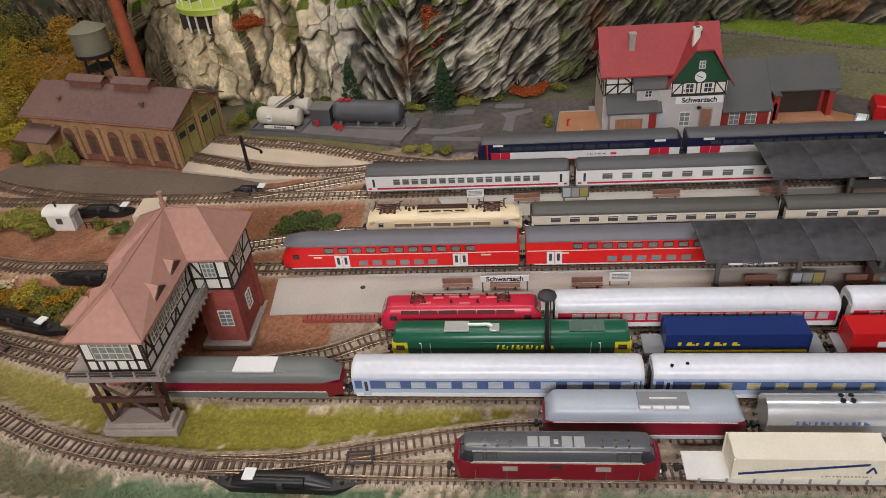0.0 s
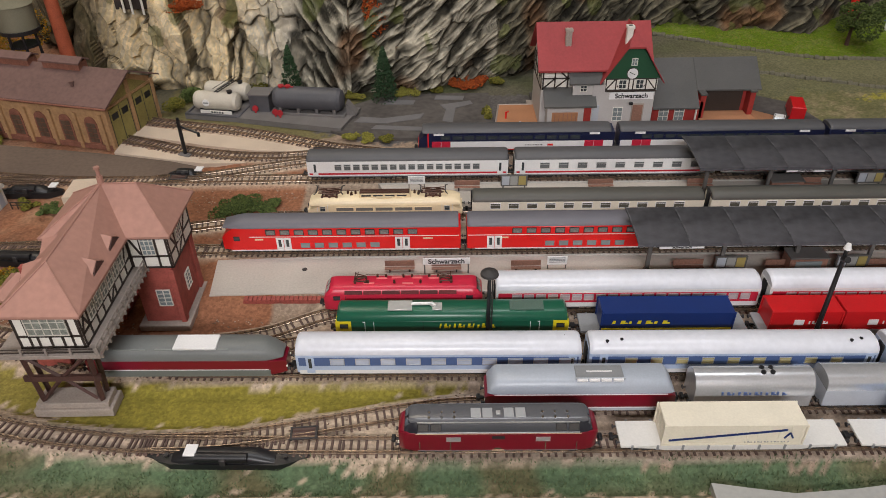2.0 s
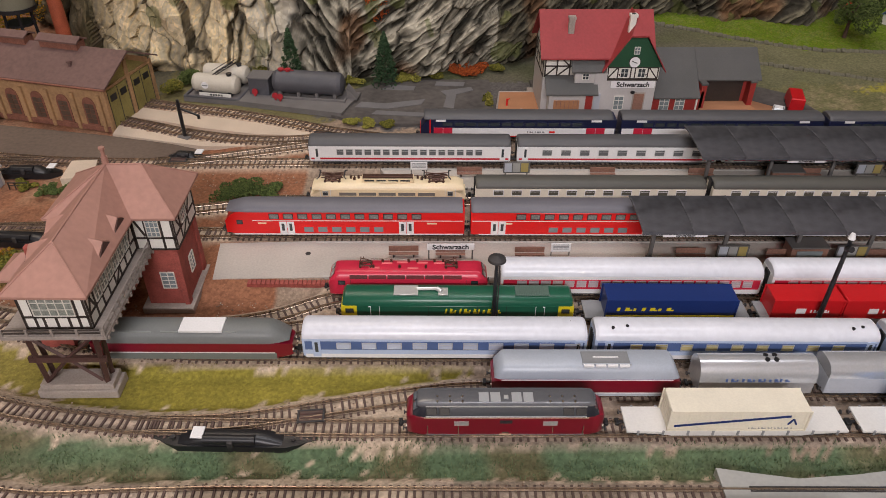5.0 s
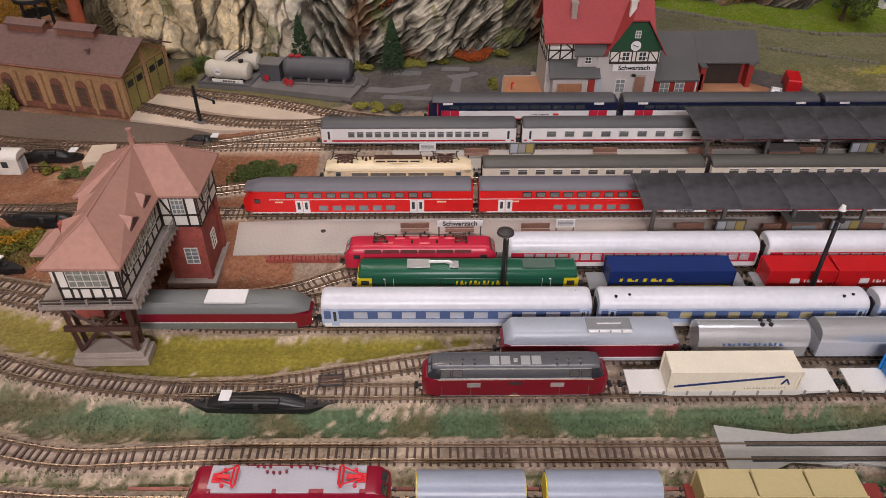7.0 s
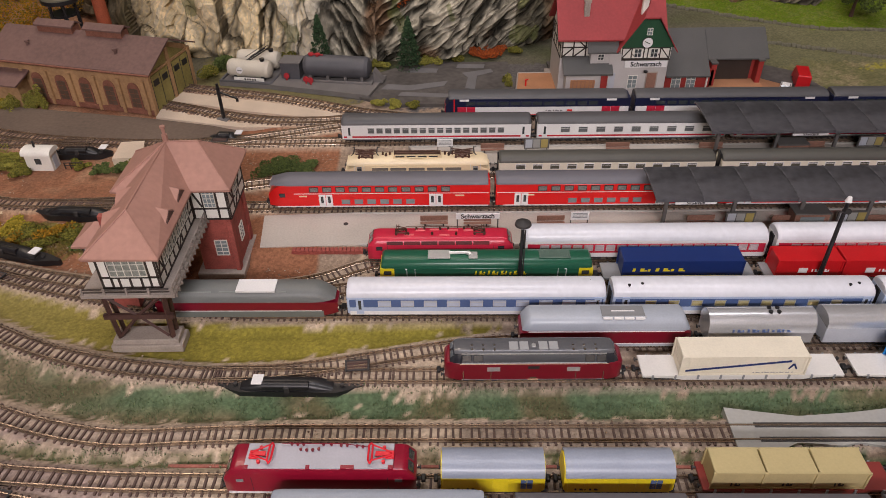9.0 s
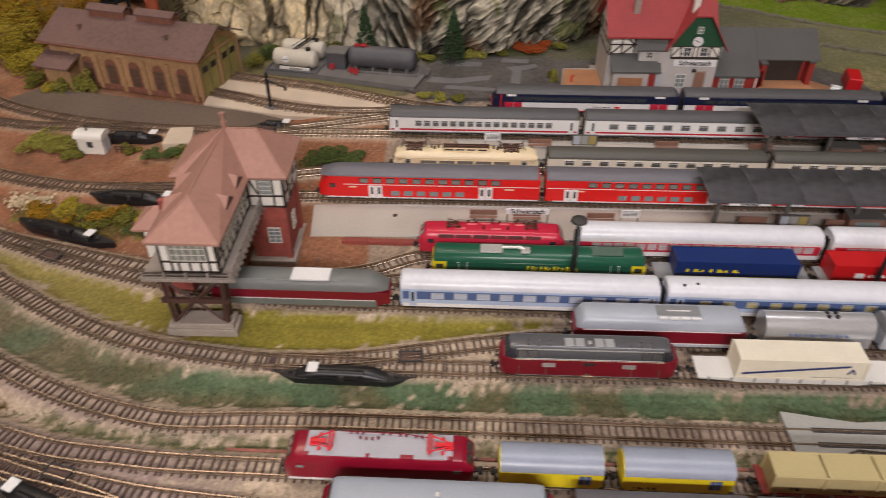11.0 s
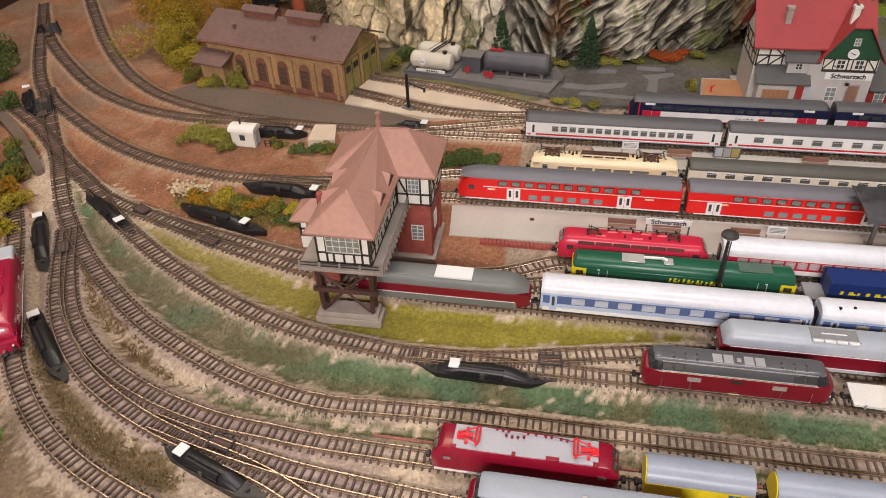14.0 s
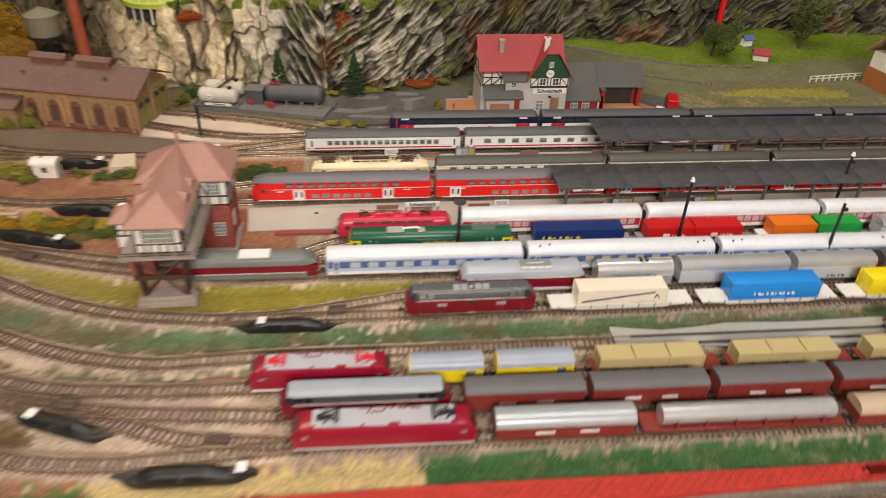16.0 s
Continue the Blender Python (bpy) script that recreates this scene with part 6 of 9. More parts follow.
def timbers(t, axis, at, u0, u1, z0, z1, cols, rails=(), braces=(), out=-1, th=1.3, material=None):
    """Half-timbering on a wall: posts, rails and slanting braces, each a beam of its own."""
    def beam(p, q):
        bm = bmesh.new()
        (ua, za), (ub, zb) = p, q
        d = Vector((ub - ua, zb - za))
        n = Vector((-d.y, d.x)).normalized() * th / 2
        pts = [(ua + n.x, za + n.y), (ub + n.x, zb + n.y), (ub - n.x, zb - n.y), (ua - n.x, za - n.y)]
        lo, hi = at, at + out * 0.45
        if axis == "y":
            A = [bm.verts.new((u, lo, z)) for u, z in pts]
            B = [bm.verts.new((u, hi, z)) for u, z in pts]
        else:
            A = [bm.verts.new((lo, u, z)) for u, z in pts]
            B = [bm.verts.new((hi, u, z)) for u, z in pts]
        for i in range(4):
            j = (i + 1) % 4
            bm.faces.new((A[i], A[j], B[j], B[i]))
        bm.faces.new(A), bm.faces.new(B[::-1])
        bmesh.ops.recalc_face_normals(bm, faces=bm.faces[:])
        wpart("timber_beam", bm, material or TIMBER, t)
    for c in cols:
        beam((c, z0), (c, z1))
    for r in (z0 + th / 2, z1 - th / 2, *rails):
        beam((u0, r), (u1, r))
    for p, q in braces:
        beam(p, q)


PANE = paint("grey_green_pane", (0.24, 0.26, 0.23), 0.12, coat=0.4, var=0.5, scale=90)


def signal_box():
    t = thing("signal_box", -90, -80, 0, 0, "half-timbered signal box with pinkish hipped roof on a brown trestle", "signal box")
    # brick ground floor and plinths
    wpart("brick_base", bx(-79, -54, -68, -28, 0, 47.5, bev=0.4), BRICKWALL, t, "red brick ground floor")
    wpart("brick_base", bx(-122, -96, -62, -28, 0, 47.5, bev=0.4), BRICKWALL, t, "red brick ground floor")
    wpart("corner_pier", bx(-56, -52.5, -69.5, -64, 0, 46, bev=0.4), BRICKWALL, t), wpart("corner_pier", bx(-56, -52.5, -33, -27, 0, 46, bev=0.4), BRICKWALL, t)
    wpart("footing", bx(-83, -50, -73, -26, -1, 4, bev=0.5), STONE, t, "grey stone footing")
    grid_window(t, "window", -63, -68, 17, 9.0, 13, 2, 4, "y", GLASSL, -1, PLASTER)
    grid_window(t, "window", -54, -48, 17, 8.5, 13, 2, 4, "x", GLASSL, 1, PLASTER)
    wpart("plinth", box(box(bmesh.new(), -119, -74, -145.5, -130, -1, 5.0, bev=0.5), -117, -76, -144, -131, 4.8, 8.8, bev=0.4), STONE, t, "stepped stone plinth")
    # trestle
    for y in (-141, -134):
        for x in (-115, -78):
            wpart("trestle_leg", rod(bmesh.new(), (x + (2 if x < -90 else -2), y, 8.6), (x, y, 46), 1.8, 4), BROWNWOOD, t)
    for x0, x1, za, zb in ((-115, -97, 44, 27), (-78, -97, 44, 27), (-97, -112, 27, 10), (-97, -82, 27, 10)):
        wpart("trestle_brace", rod(bmesh.new(), (x0, -141.4, za), (x1, -141.4, zb), 1.15, 4), BROWNWOOD, t)
    wpart("trestle_beam", bx(-118, -75, -142.6, -140.4, 25, 28.6), BROWNWOOD, t)
    for y in (-141, -134):
        wpart("trestle_beam", bx(-120, -73, y - 1.4, y + 1.4, 43, 46.4), BROWNWOOD, t)
    # floor with walkway
    wpart("floor_deck", bx(-124, -68, -147.5, -66, 46.2, 48.8, bev=0.3), DECK, t)
    for i in range(14):
        wpart("deck_joist", bx(-68.4, -67.2, -146 + i * 5.9, -144.8 + i * 5.9, 45.4, 47.6), DECK, t)
    for z in (51.6, 54.6):
        wpart("railing", rod(bmesh.new(), (-68.6, -147, z), (-68.6, -70, z), 0.45, 6), DECK, t)
    for i in range(11):
        y = -147 + 7.7 * i
        wpart("railing_post", rod(bmesh.new(), (-68.6, y, 48.4), (-68.6, y, 54.8), 0.5, 6), DECK, t)
    for z in (50.6, 52.8):
        for i in range(4):
            wpart("railing", rod(bmesh.new(), (-121.5 + i * 13.2, -146.8, z), (-110.5 + i * 13.2, -146.8, z), 0.45, 6), TIMBER, t)
    for i in range(5):
        wpart("railing_post", rod(bmesh.new(), (-122.5 + 13.2 * i, -146.8, 48.4), (-122.5 + 13.2 * i, -146.8, 53.2), 0.7, 6), DECK, t)
    # upper walls
    wpart("wall", bx(-112, -76.8, -141, -50, 48.8, 74), PLASTER, t), wpart("wall", bx(-120, -51.8, -68.5, -27, 47.5, 74), PLASTER, t)
    wpart("wall", bx(-134, -112, -111, -91, 36, 60), PLASTER, t)
    wpart("wall", bx(-132, -112, -108, -94, 0, 36), BRICKWALL, t)
    timbers(t, "y", -141, -112, -76.8, 48.8, 74, (-111.3, -105.4, -82.6, -77.5), (57.2,), (((-101, 49), (-101, 57)), ((-94.4, 49), (-94.4, 57)), ((-87.8, 49), (-87.8, 57))))
    grid_window(t, "window", -94, -141.2, 58.2, 22, 13.6, 5, 3, "y", PANE, -1)
    timbers(t, "x", -76.8, -141, -68.5, 48.8, 74, tuple(-140.3 + i * 8.9 for i in range(9)), (57.2,), (((-140, 57), (-132, 73)), ((-132, 57), (-139, 73)), ((-104, 49), (-96, 57)), ((-78, 57), (-70, 73))), out=1)
    for i in (1, 2, 3, 4, 5, 6):
        grid_window(t, "window", -76.6, -135.8 + i * 8.9, 58.4, 7.4, 13, 2, 3, "x", PANE, 1)
    timbers(t, "y", -68.5, -76.8, -51.8, 47.5, 74, (-76, -68.6, -59.2, -52.5), (56.6,), (((-76, 73), (-69.5, 58)),))
    grid_window(t, "window", -63.9, -68.7, 57.8, 8.2, 14, 3, 4, "y", GLASSL, -1, WINGRID)
    timbers(t, "x", -51.8, -68.5, -27, 47.5, 74, (-67.8, -57, -43, -27.7), (57,), (((-67, 73), (-58, 58)), ((-42, 58), (-29, 73)), ((-56, 48), (-44, 57))), out=1)
    grid_window(t, "window", -51.6, -50, 58, 9, 13, 3, 4, "x", GLASSL, 1, WINGRID)
    timbers(t, "y", -111, -134, -112, 46, 60, (-133.3, -128, -121, -113), (52,))
    # roofs
    ze, zb, fa, va, rr = 73.8, 74.4, (-94, -121, 92), (-91, -48, 96.5), (-70, -47.5, 96.5)
    fl, fr = (-117.5, -144.5, ze), (-72.2, -145.5, ze)
    bl, br, bb, bk = (-125, -74, zb), (-47, -74, zb), (-47, -21, zb), (-125, -21, zb)
    planes = [[fl, fr, fa], [fr, (-72.2, -60, ze), va, fa], [fl, fa, va, (-117.5, -60, ze)], [bl, br, rr, va], [br, bb, rr], [bb, bk, va, rr], [bk, bl, va]]
    for p in planes:
        wpart("roof_slope", plate(p, 1.5), TILE, t, "dusty pinkish roof slope", 10)
    for p, q in ((fa, fl), (fa, fr), (fa, va), (va, rr), (rr, br), (rr, bb), (va, bl), (va, bk)):
        wpart("ridge_cap", rod(bmesh.new(), p, q, 0.55, 6), TILE, t)
    wpart("side_roof", hip(bmesh.new(), -139, -110, -114, -88, 60, 70, -126, -114, -101, -101), TILE, t, "dusty pinkish roof", 10)
    wpart("finial", rod(rod(rod(bmesh.new(), (-91, -47, 95), (-91, -47, 101), 2.0, 8), (-91, -47, 101), (-91, -47, 106), 1.2, 8), (-91, -47, 106), (-91, -47, 107.4), 1.9, 8), TILE, t)
    wpart("chimney", bx(-121, -117, -106, -102, 62, 77, bev=0.3), BRICKWALL, t)
    wpart("eave_soffit", bx(-116.5, -73, -144, -60, 71.4, 72.2), BROWNWOOD, t), wpart("eave_soffit", bx(-124, -48, -73, -22, 71.9, 72.8), BROWNWOOD, t)
    # dormers: level ridge, eaves standing clear of the main slope, dark opening; brown cheeks stand for shaded tile
    for sx, y in ((1, -84.5), (1, -108), (-1, -86), (-1, -110)):
        def at(d, u, z):
            return (-94.6 + sx * d, y + u, z)
        for u in (-1, 1):
            wpart("dormer_roof", plate([at(19.6, 0, 82.4), at(19.0, u * 9.5, 76.9), at(7.0, 0, 86.6)], 0.6), TILE, t, "", 10)
        prof = [(-8.2, 72.5), (-8.2, 76.6), (0, 81.7), (8.2, 76.6), (8.2, 72.5)]
        bm = bmesh.new()
        a = [bm.verts.new(at(d, u, z)) for d in (15.0, 19.8) for u, z in prof]
        for i in range(5):
            j = (i + 1) % 5
            bm.faces.new((a[i], a[j], a[5 + j], a[5 + i]))
        bm.faces.new(a[:5]), bm.faces.new(a[5:][::-1])
        bmesh.ops.recalc_face_normals(bm, faces=bm.faces[:])
        wpart("dormer_window", bm, BROWNWOOD, t, "dark brown dormer opening and cheeks, shade put into the brown", 10)


signal_box()

# ---- engine shed ----
SHEDROOF = mat("shed_roof", (0.150, 0.086, 0.074), 0.72, var=0.22, scale=18, fine=250, bump=0.15)
SHEDWALL = mat("shed_wall", (0.36, 0.215, 0.105), 0.8, var=0.28, scale=30, fine=300, bump=0.2)
SHEDBRICK = mat("shed_brick", (0.21, 0.085, 0.055), 0.8, var=0.3, scale=150)
SHEDGREEN = mat("shed_gate_green", (0.255, 0.215, 0.065), 0.7, var=0.3, scale=50)


def gable_roof(bm, x0, x1, y0, y1, z0, z1, th=1.6, ridge=None):
    ym = ridge if ridge is not None else (y0 + y1) / 2
    prof = [(y0, z0), (ym, z1), (y1, z0), (y1, z0 - th), (ym, z1 - th), (y0, z0 - th)]
    return loft(bm, [(x0, prof), (x1, prof)])


def engine_shed():
    t = thing("engine_shed", -189, 180, 0, -15, "long ochre engine shed with dull brown roof and arched windows", "engine shed")
    part("wall", loft(bmesh.new(), [(-172, [(2, 0), (2, 45), (39, 62), (76, 45), (76, 0)]), (-2, [(2, 0), (2, 45), (39, 62), (76, 45), (76, 0)])]), SHEDWALL, t)
    part("gate_wall", loft(bmesh.new(), [(-2.2, [(6, 0), (6, 41), (39, 57), (72, 41), (72, 0)]), (-1.4, [(6, 0), (6, 41), (39, 57), (72, 41), (72, 0)])]), SHEDGREEN, t, "green gable end")
    part("roof", gable_roof(bmesh.new(), -180, 6, -4, 82, 46, 65.5), SHEDROOF, t, "dull purplish brown roof", 10)
    part("gutter", rod(bmesh.new(), (-180, -4.6, 44.6), (6, -4.6, 44.6), 1.0, 8), SHEDBRICK, t)
    for y in (2.4, 39, 75.6):
        part("pilaster", bx(-2.2, 0.4, y - 2.2, y + 2.2, 0, 43 if y != 39 else 56, bev=0.2), SHEDWALL, t)
    part("gable_beam", bx(-2.0, -0.2, 3, 75, 39.5, 42, bev=0.2), SHEDWALL, t)
    for y in (20.5, 57.5):
        g = part("gate", bx(-1.8, -0.4, y - 15.4, y + 15.4, 0, 38.5, bev=0.2), SHEDGREEN, t, "green double gate")
        for k in (-7.6, 7.6):
            part("gate_window", bx(-0.5, 0.0, y + k - 4.4, y + k + 4.4, 27.5, 33.5), BLACK, g)
        for k in (-15, -0.2, 14.6):
            part("gate_board", bx(-0.5, -0.1, y + k, y + k + 0.5, 1, 38), DARK, g)
    for i in range(6):
        x = -20 - i * 27.4
        arch = [(-6.6, 5), (-6.6, 25), (-5.6, 29.4), (-3.4, 32), (0, 33), (3.4, 32), (5.6, 29.4), (6.6, 25), (6.6, 5)]
        bm = bmesh.new()
        A = [bm.verts.new((x + u, 1.2, z)) for u, z in arch]
        B = [bm.verts.new((x + u, 2.4, z)) for u, z in arch]
        for k in range(9):
            j = (k + 1) % 9
            bm.faces.new((A[k], A[j], B[j], B[k]))
        bm.faces.new(A), bm.faces.new(B[::-1])
        bmesh.ops.recalc_face_normals(bm, faces=bm.faces[:])
        w = part("arched_window", bm, SHEDBRICK, t, "dark arched window")
        bm = bmesh.new()
        for a in range(2):
            for r in range(4):
                box(bm, x - 4.8 + a * 5.0, x - 0.3 + a * 5.0, 0.9, 1.3, 7 + r * 5.0, 11.4 + r * 5.0)
        part("pane", bm, paint("brown_pane", (0.10, 0.065, 0.045), 0.3), w)
        part("buttress", bx(x + 10.6, x + 14.2, -0.4, 2.4, 0, 36, bev=0.3), SHEDWALL, t)
    part("plinth", bx(-172.5, 0, 0.6, 3, 0, 5, bev=0.3), SHEDBRICK, t)
    for x in (-118, -62):
        part("roof_lantern", gable_roof(bmesh.new(), x - 22, x + 22, 31, 47, 70.5, 74.5), SHEDROOF, t, "", 10)
        part("lantern_wall", bx(x - 20, x + 20, 33, 45, 60, 70), SHEDBRICK, t)
    for x in (-140, -40):
        part("roof_vent", rod(rod(bmesh.new(), (x, 16, 52), (x, 16, 58), 1.4, 8), (x, 16, 58), (x, 16, 60), 2.4, 8), SHEDROOF, t)
    part("side_shed", bx(-172, -142, -14, 2, 0, 26, bev=0.3), SHEDWALL, t)
    part("side_roof", loft(bmesh.new(), [(-178, [(-22, 27), (6, 36), (6, 34.4), (-22, 25.4)]), (-136, [(-22, 27), (6, 36), (6, 34.4), (-22, 25.4)])]), SHEDROOF, t, "", 10)


engine_shed()

# ---- station building ----
REDROOF = mat("red_roof", (0.30, 0.034, 0.036), 0.6, var=0.16, scale=30, fine=400, bump=0.15)
GREYSLATE = mat("grey_slate", (0.084, 0.084, 0.082), 0.7, var=0.15, scale=30, fine=900, bump=0.3)
GABLEGREEN = mat("gable_green", (0.012, 0.075, 0.032), 0.6)
GREYSTONE = mat("grey_render", (0.50, 0.48, 0.47), 0.7, var=0.08)
REDWALL = mat("red_boarding", (0.32, 0.028, 0.022), 0.65, var=0.2)
TAN = mat("tan_paving", (0.42, 0.20, 0.10), 0.8, var=0.15, scale=60)


def station():
    t = thing("station_building", 262, 242, 0, 0, "half-timbered station with red roof and green front gable", "station building")
    # main house
    wpart("wall", bx(212, 309, 214, 270, 3, 63), PLASTER, t)
    wpart("lower_wall", bx(211.4, 309.6, 213.4, 270.6, 3, 40), GREYSTONE, t)
    wpart("roof", gable_roof(bmesh.new(), 207, 314, 206.5, 278, 62, 96, ridge=242), REDROOF, t, "red tiled main roof", 10)
    for x in (211.8, 308.4):
        wpart("gable_wall", loft(bmesh.new(), [(x, [(214, 62), (242, 92), (270, 62)]), (x + 0.8, [(214, 62), (242, 92), (270, 62)])]), PLASTER if x < 300 else GABLEGREEN, t)
    timbers(t, "y", 213.4, 212, 250, 41, 63, (213, 224, 236, 249), (52,), (((213, 42), (224, 52)), ((236, 52), (225, 62)), ((224, 42), (236, 52))))
    timbers(t, "x", 211.4, 214, 270, 41, 63, (215, 228, 242, 256, 269), (52,), (((215, 62), (227, 53)), ((257, 53), (268, 62))), out=-1)
    # front wing under a half-hipped gable
    wpart("wing_wall", bx(270.5, 318, 207, 244, 3, 42), GREYSTONE, t)
    wpart("upper_wall", bx(269.5, 318.6, 206.2, 244, 42, 54), PLASTER, t)
    bm = bmesh.new()
    a = [bm.verts.new((x, y, z)) for y in (206.0, 242) for x, z in ((267, 54), (321, 54), (301, 83.5), (287, 83.5))]
    for f in ((0, 1, 2, 3), (7, 6, 5, 4), (0, 4, 5, 1), (1, 5, 6, 2), (2, 6, 7, 3), (3, 7, 4, 0)):
        bm.faces.new([a[i] for i in f])
    bmesh.ops.recalc_face_normals(bm, faces=bm.faces[:])
    wpart("front_gable", bm, GABLEGREEN, t, "dark green gable", 10)
    timbers(t, "y", 206.2, 270, 318, 42, 54, (270.8, 280, 292, 296, 308, 317.4), (), (((271, 43), (279, 53)), ((317, 43), (309, 53)), ((285, 43), (281, 47)), ((303, 43), (307, 47))), th=1.1)
    for x in (286, 302):
        grid_window(t, "window", x, 205.9, 44, 7.4, 9, 2, 2, "y", GLASS, -1, PLASTER)
    for k in (-1, 1):
        wpart("gable_roof", plate([(294, 244, 97.5), (294, 216, 97.5), (294 + k * 7.6, 201, 85.4), (294 + k * 29.5, 201, 51.5), (294 + k * 29.5, 238, 51.5)]), REDROOF, t, "red tiled gable roof", 10)
    wpart("gable_roof", plate([(294, 216.2, 97.6), (301.8, 200.8, 85.4), (286.2, 200.8, 85.4)]), REDROOF, t, "red tiled half hip", 10)
    c = wpart("clock", rod(bmesh.new(), (294, 206, 59), (294, 204.8, 59), 4.9, 20), WHITE, t)
    part("clock_rim", wshift(rod(bmesh.new(), (294, 206, 59), (294, 205.2, 59), 5.5, 20), t), TIMBER, c)
    part("clock_hand", wshift(rod(rod(bmesh.new(), (294, 204.6, 59), (291, 204.6, 60.4), 0.35, 6), (294, 204.6, 59), (296.2, 204.6, 58.2), 0.35, 6), t), BLACK, c)
    grid_window(t, "attic_window", 294.5, 205.8, 66.5, 5.4, 7, 2, 2, "y", GLASSL, -1, PLASTER)
    wpart("name_board", bx(275, 316.5, 205.2, 206.6, 33.6, 40.4), WHITE, t)
    words("Schwarzach", 6.6, BLACK, t, pose((295.8 - 262) * S, (205.0 - 242) * S, 36.9 * S, 90, 0, 0))
    wpart("floor_beam", bx(269.6, 318.6, 205.6, 206.9, 40.8, 42.2), TIMBER, t)
    grid_window(t, "window", 285, 206.9, 11, 9.5, 14, 2, 3, "y", GLASSL, -1, PLASTER)
    wpart("door", bx(299, 308.5, 206.2, 207.4, 3, 27, bev=0.2), BENCH, t), wpart("door_frame", bx(297.8, 309.7, 206.7, 207.2, 3, 28.4), STONE, t)
    wpart("lamp", rod(rod(bmesh.new(), (296, 206.5, 30), (296, 203, 31), 0.6, 6), (296, 203, 29.4), (296, 203, 31), 2.0, 10), BLACK, t)
    wpart("wing_step", bx(296, 311, 203, 207, 3, 4.6, bev=0.2), STONE, t)
    # chimneys
    wpart("chimney", box(box(bmesh.new(), 233, 238.5, 224, 229, 72, 93, bev=0.3), 232.4, 239.1, 223.4, 229.6, 92.4, 94.4), STONE, t)
    wpart("chimney", box(box(bmesh.new(), 285.5, 291, 211, 216, 76, 99, bev=0.3), 284.8, 291.7, 210.3, 216.7, 98.6, 101), PLASTER, t, "white chimney")
    part("chimney_mouth", wshift(bx(286.6, 290, 212, 215, 100.9, 101.3), t), DARK, t)
    # front extensions with grey roofs
    wpart("porch_wall", bx(217, 259, 200, 214, 3, 31), GREYSTONE, t)
    wpart("porch_roof", plate([(213.5, 196.5, 31), (262.5, 196.5, 31), (262.5, 214, 43), (213.5, 214, 43)]), GREYSLATE, t, "grey slate roof", 10)
    wpart("porch_gate", bx(221.5, 246, 199.2, 200.2, 3, 23.5, bev=0.2), TAN, t, "tan wooden gate")
    for i in range(6):
        part("gate_board", wshift(bx(224 + i * 4, 224.4 + i * 4, 198.9, 199.4, 3.5, 23), t), BENCH, t)
    wpart("dormer_wall", bx(240.5, 260, 206.4, 220, 38, 51), GREYSTONE, t)
    wpart("dormer_roof", plate([(236.5, 203.4, 50.5), (267, 203.4, 50.5), (267, 217, 67), (236.5, 217, 67)]), GREYSLATE, t, "grey slate roof", 10)
    grid_window(t, "dormer_window", 250.3, 206.2, 41.5, 6.4, 6.4, 2, 2, "y", GLASS, -1, PLASTER)
    wpart("side_wall", bx(259.2, 270.5, 205.4, 214, 3, 48), GREYSTONE, t)
    wpart("side_door", bx(251.5, 258, 199.0, 200.1, 5, 28), REDWALL, t)
    wpart("shutter", bx(260.6, 266.5, 204.6, 205.6, 12, 28), LIGHTGREY, t)
    # goods shed
    t = thing("goods_shed", 372, 240, 0, 0, "low red goods shed with grey slate roof and loading ramp", "goods shed")
    wpart("wall", bx(320, 368, 212, 268, 1, 27), REDWALL, t), wpart("wall", bx(368, 420, 229, 268, 1, 36), REDWALL, t)
    wpart("gable_end", loft(bmesh.new(), [(419.4, [(229, 36), (248, 54), (268, 38)]), (420.2, [(229, 36), (248, 54), (268, 38)])]), REDWALL, t)
    wpart("roof", plate([(319, 206, 23.5), (363, 206, 23.5), (363, 249, 57), (319, 249, 57)]), GREYSLATE, t, "grey slate roof", 10)
    wpart("roof", plate([(363.2, 221, 35.2), (425, 221, 35.2), (425, 249, 57), (363.2, 249, 57)]), GREYSLATE, t, "grey slate roof", 10)
    wpart("roof", plate([(319, 249.2, 57), (425, 249.2, 57), (425, 282, 30), (319, 282, 30)]), GREYSLATE, t, "grey slate roof", 10)
    for x in (365, 414.5):
        wpart("cheek_wall", bx(x, x + 5, 212 if x < 400 else 218, 229.5, 1, 33, bev=0.3), REDWALL, t)
        wpart("cheek_cap", bx(x - 0.8, x + 5.8, 211 if x < 400 else 217, 222, 33, 35, bev=0.3), GREYSLATE, t)
    for x in (331, 346):
        grid_window(t, "window", x, 211.8, 8, 9.5, 14, 2, 3, "y", GLASSL, -1, PLASTER)
    wpart("wall_plinth", bx(319.6, 365, 211, 212, 1, 6), STONE, t)
    wpart("downpipe", bx(361.5, 363, 210.6, 212, 1, 24), PLASTER, t)
    # dark sheet on the red wall, standing in for shade inside the doorway
    wpart("doorway_shade", bx(374, 411, 228.2, 229.2, 10, 31), TIMBER, t, "dark sheet for the shade in the open doorway")
    wpart("loading_dock", bx(366, 420, 208, 229, 1, 10, bev=0.4), TAN, t, "tan loading dock")
    wpart("dock_edge", bx(372, 413, 205.6, 208, 8, 10.4, bev=0.3), BENCH, t)
    wpart("ramp", loft(bmesh.new(), [(420, [(206, 1), (206, 10), (232, 10), (232, 1)]), (450, [(206, 1), (206, 1.8), (232, 1.8), (232, 1)])]), TAN, t)
    t = thing("paved_yard", 192, 245, 0, 0, "tan paved yard with a low kerb beside the station", "yard")
    wpart("paving", slab(bmesh.new(), [(168, 205), (212, 205), (211.4, 262), (176, 262)], -1, 4.4), TAN, t)
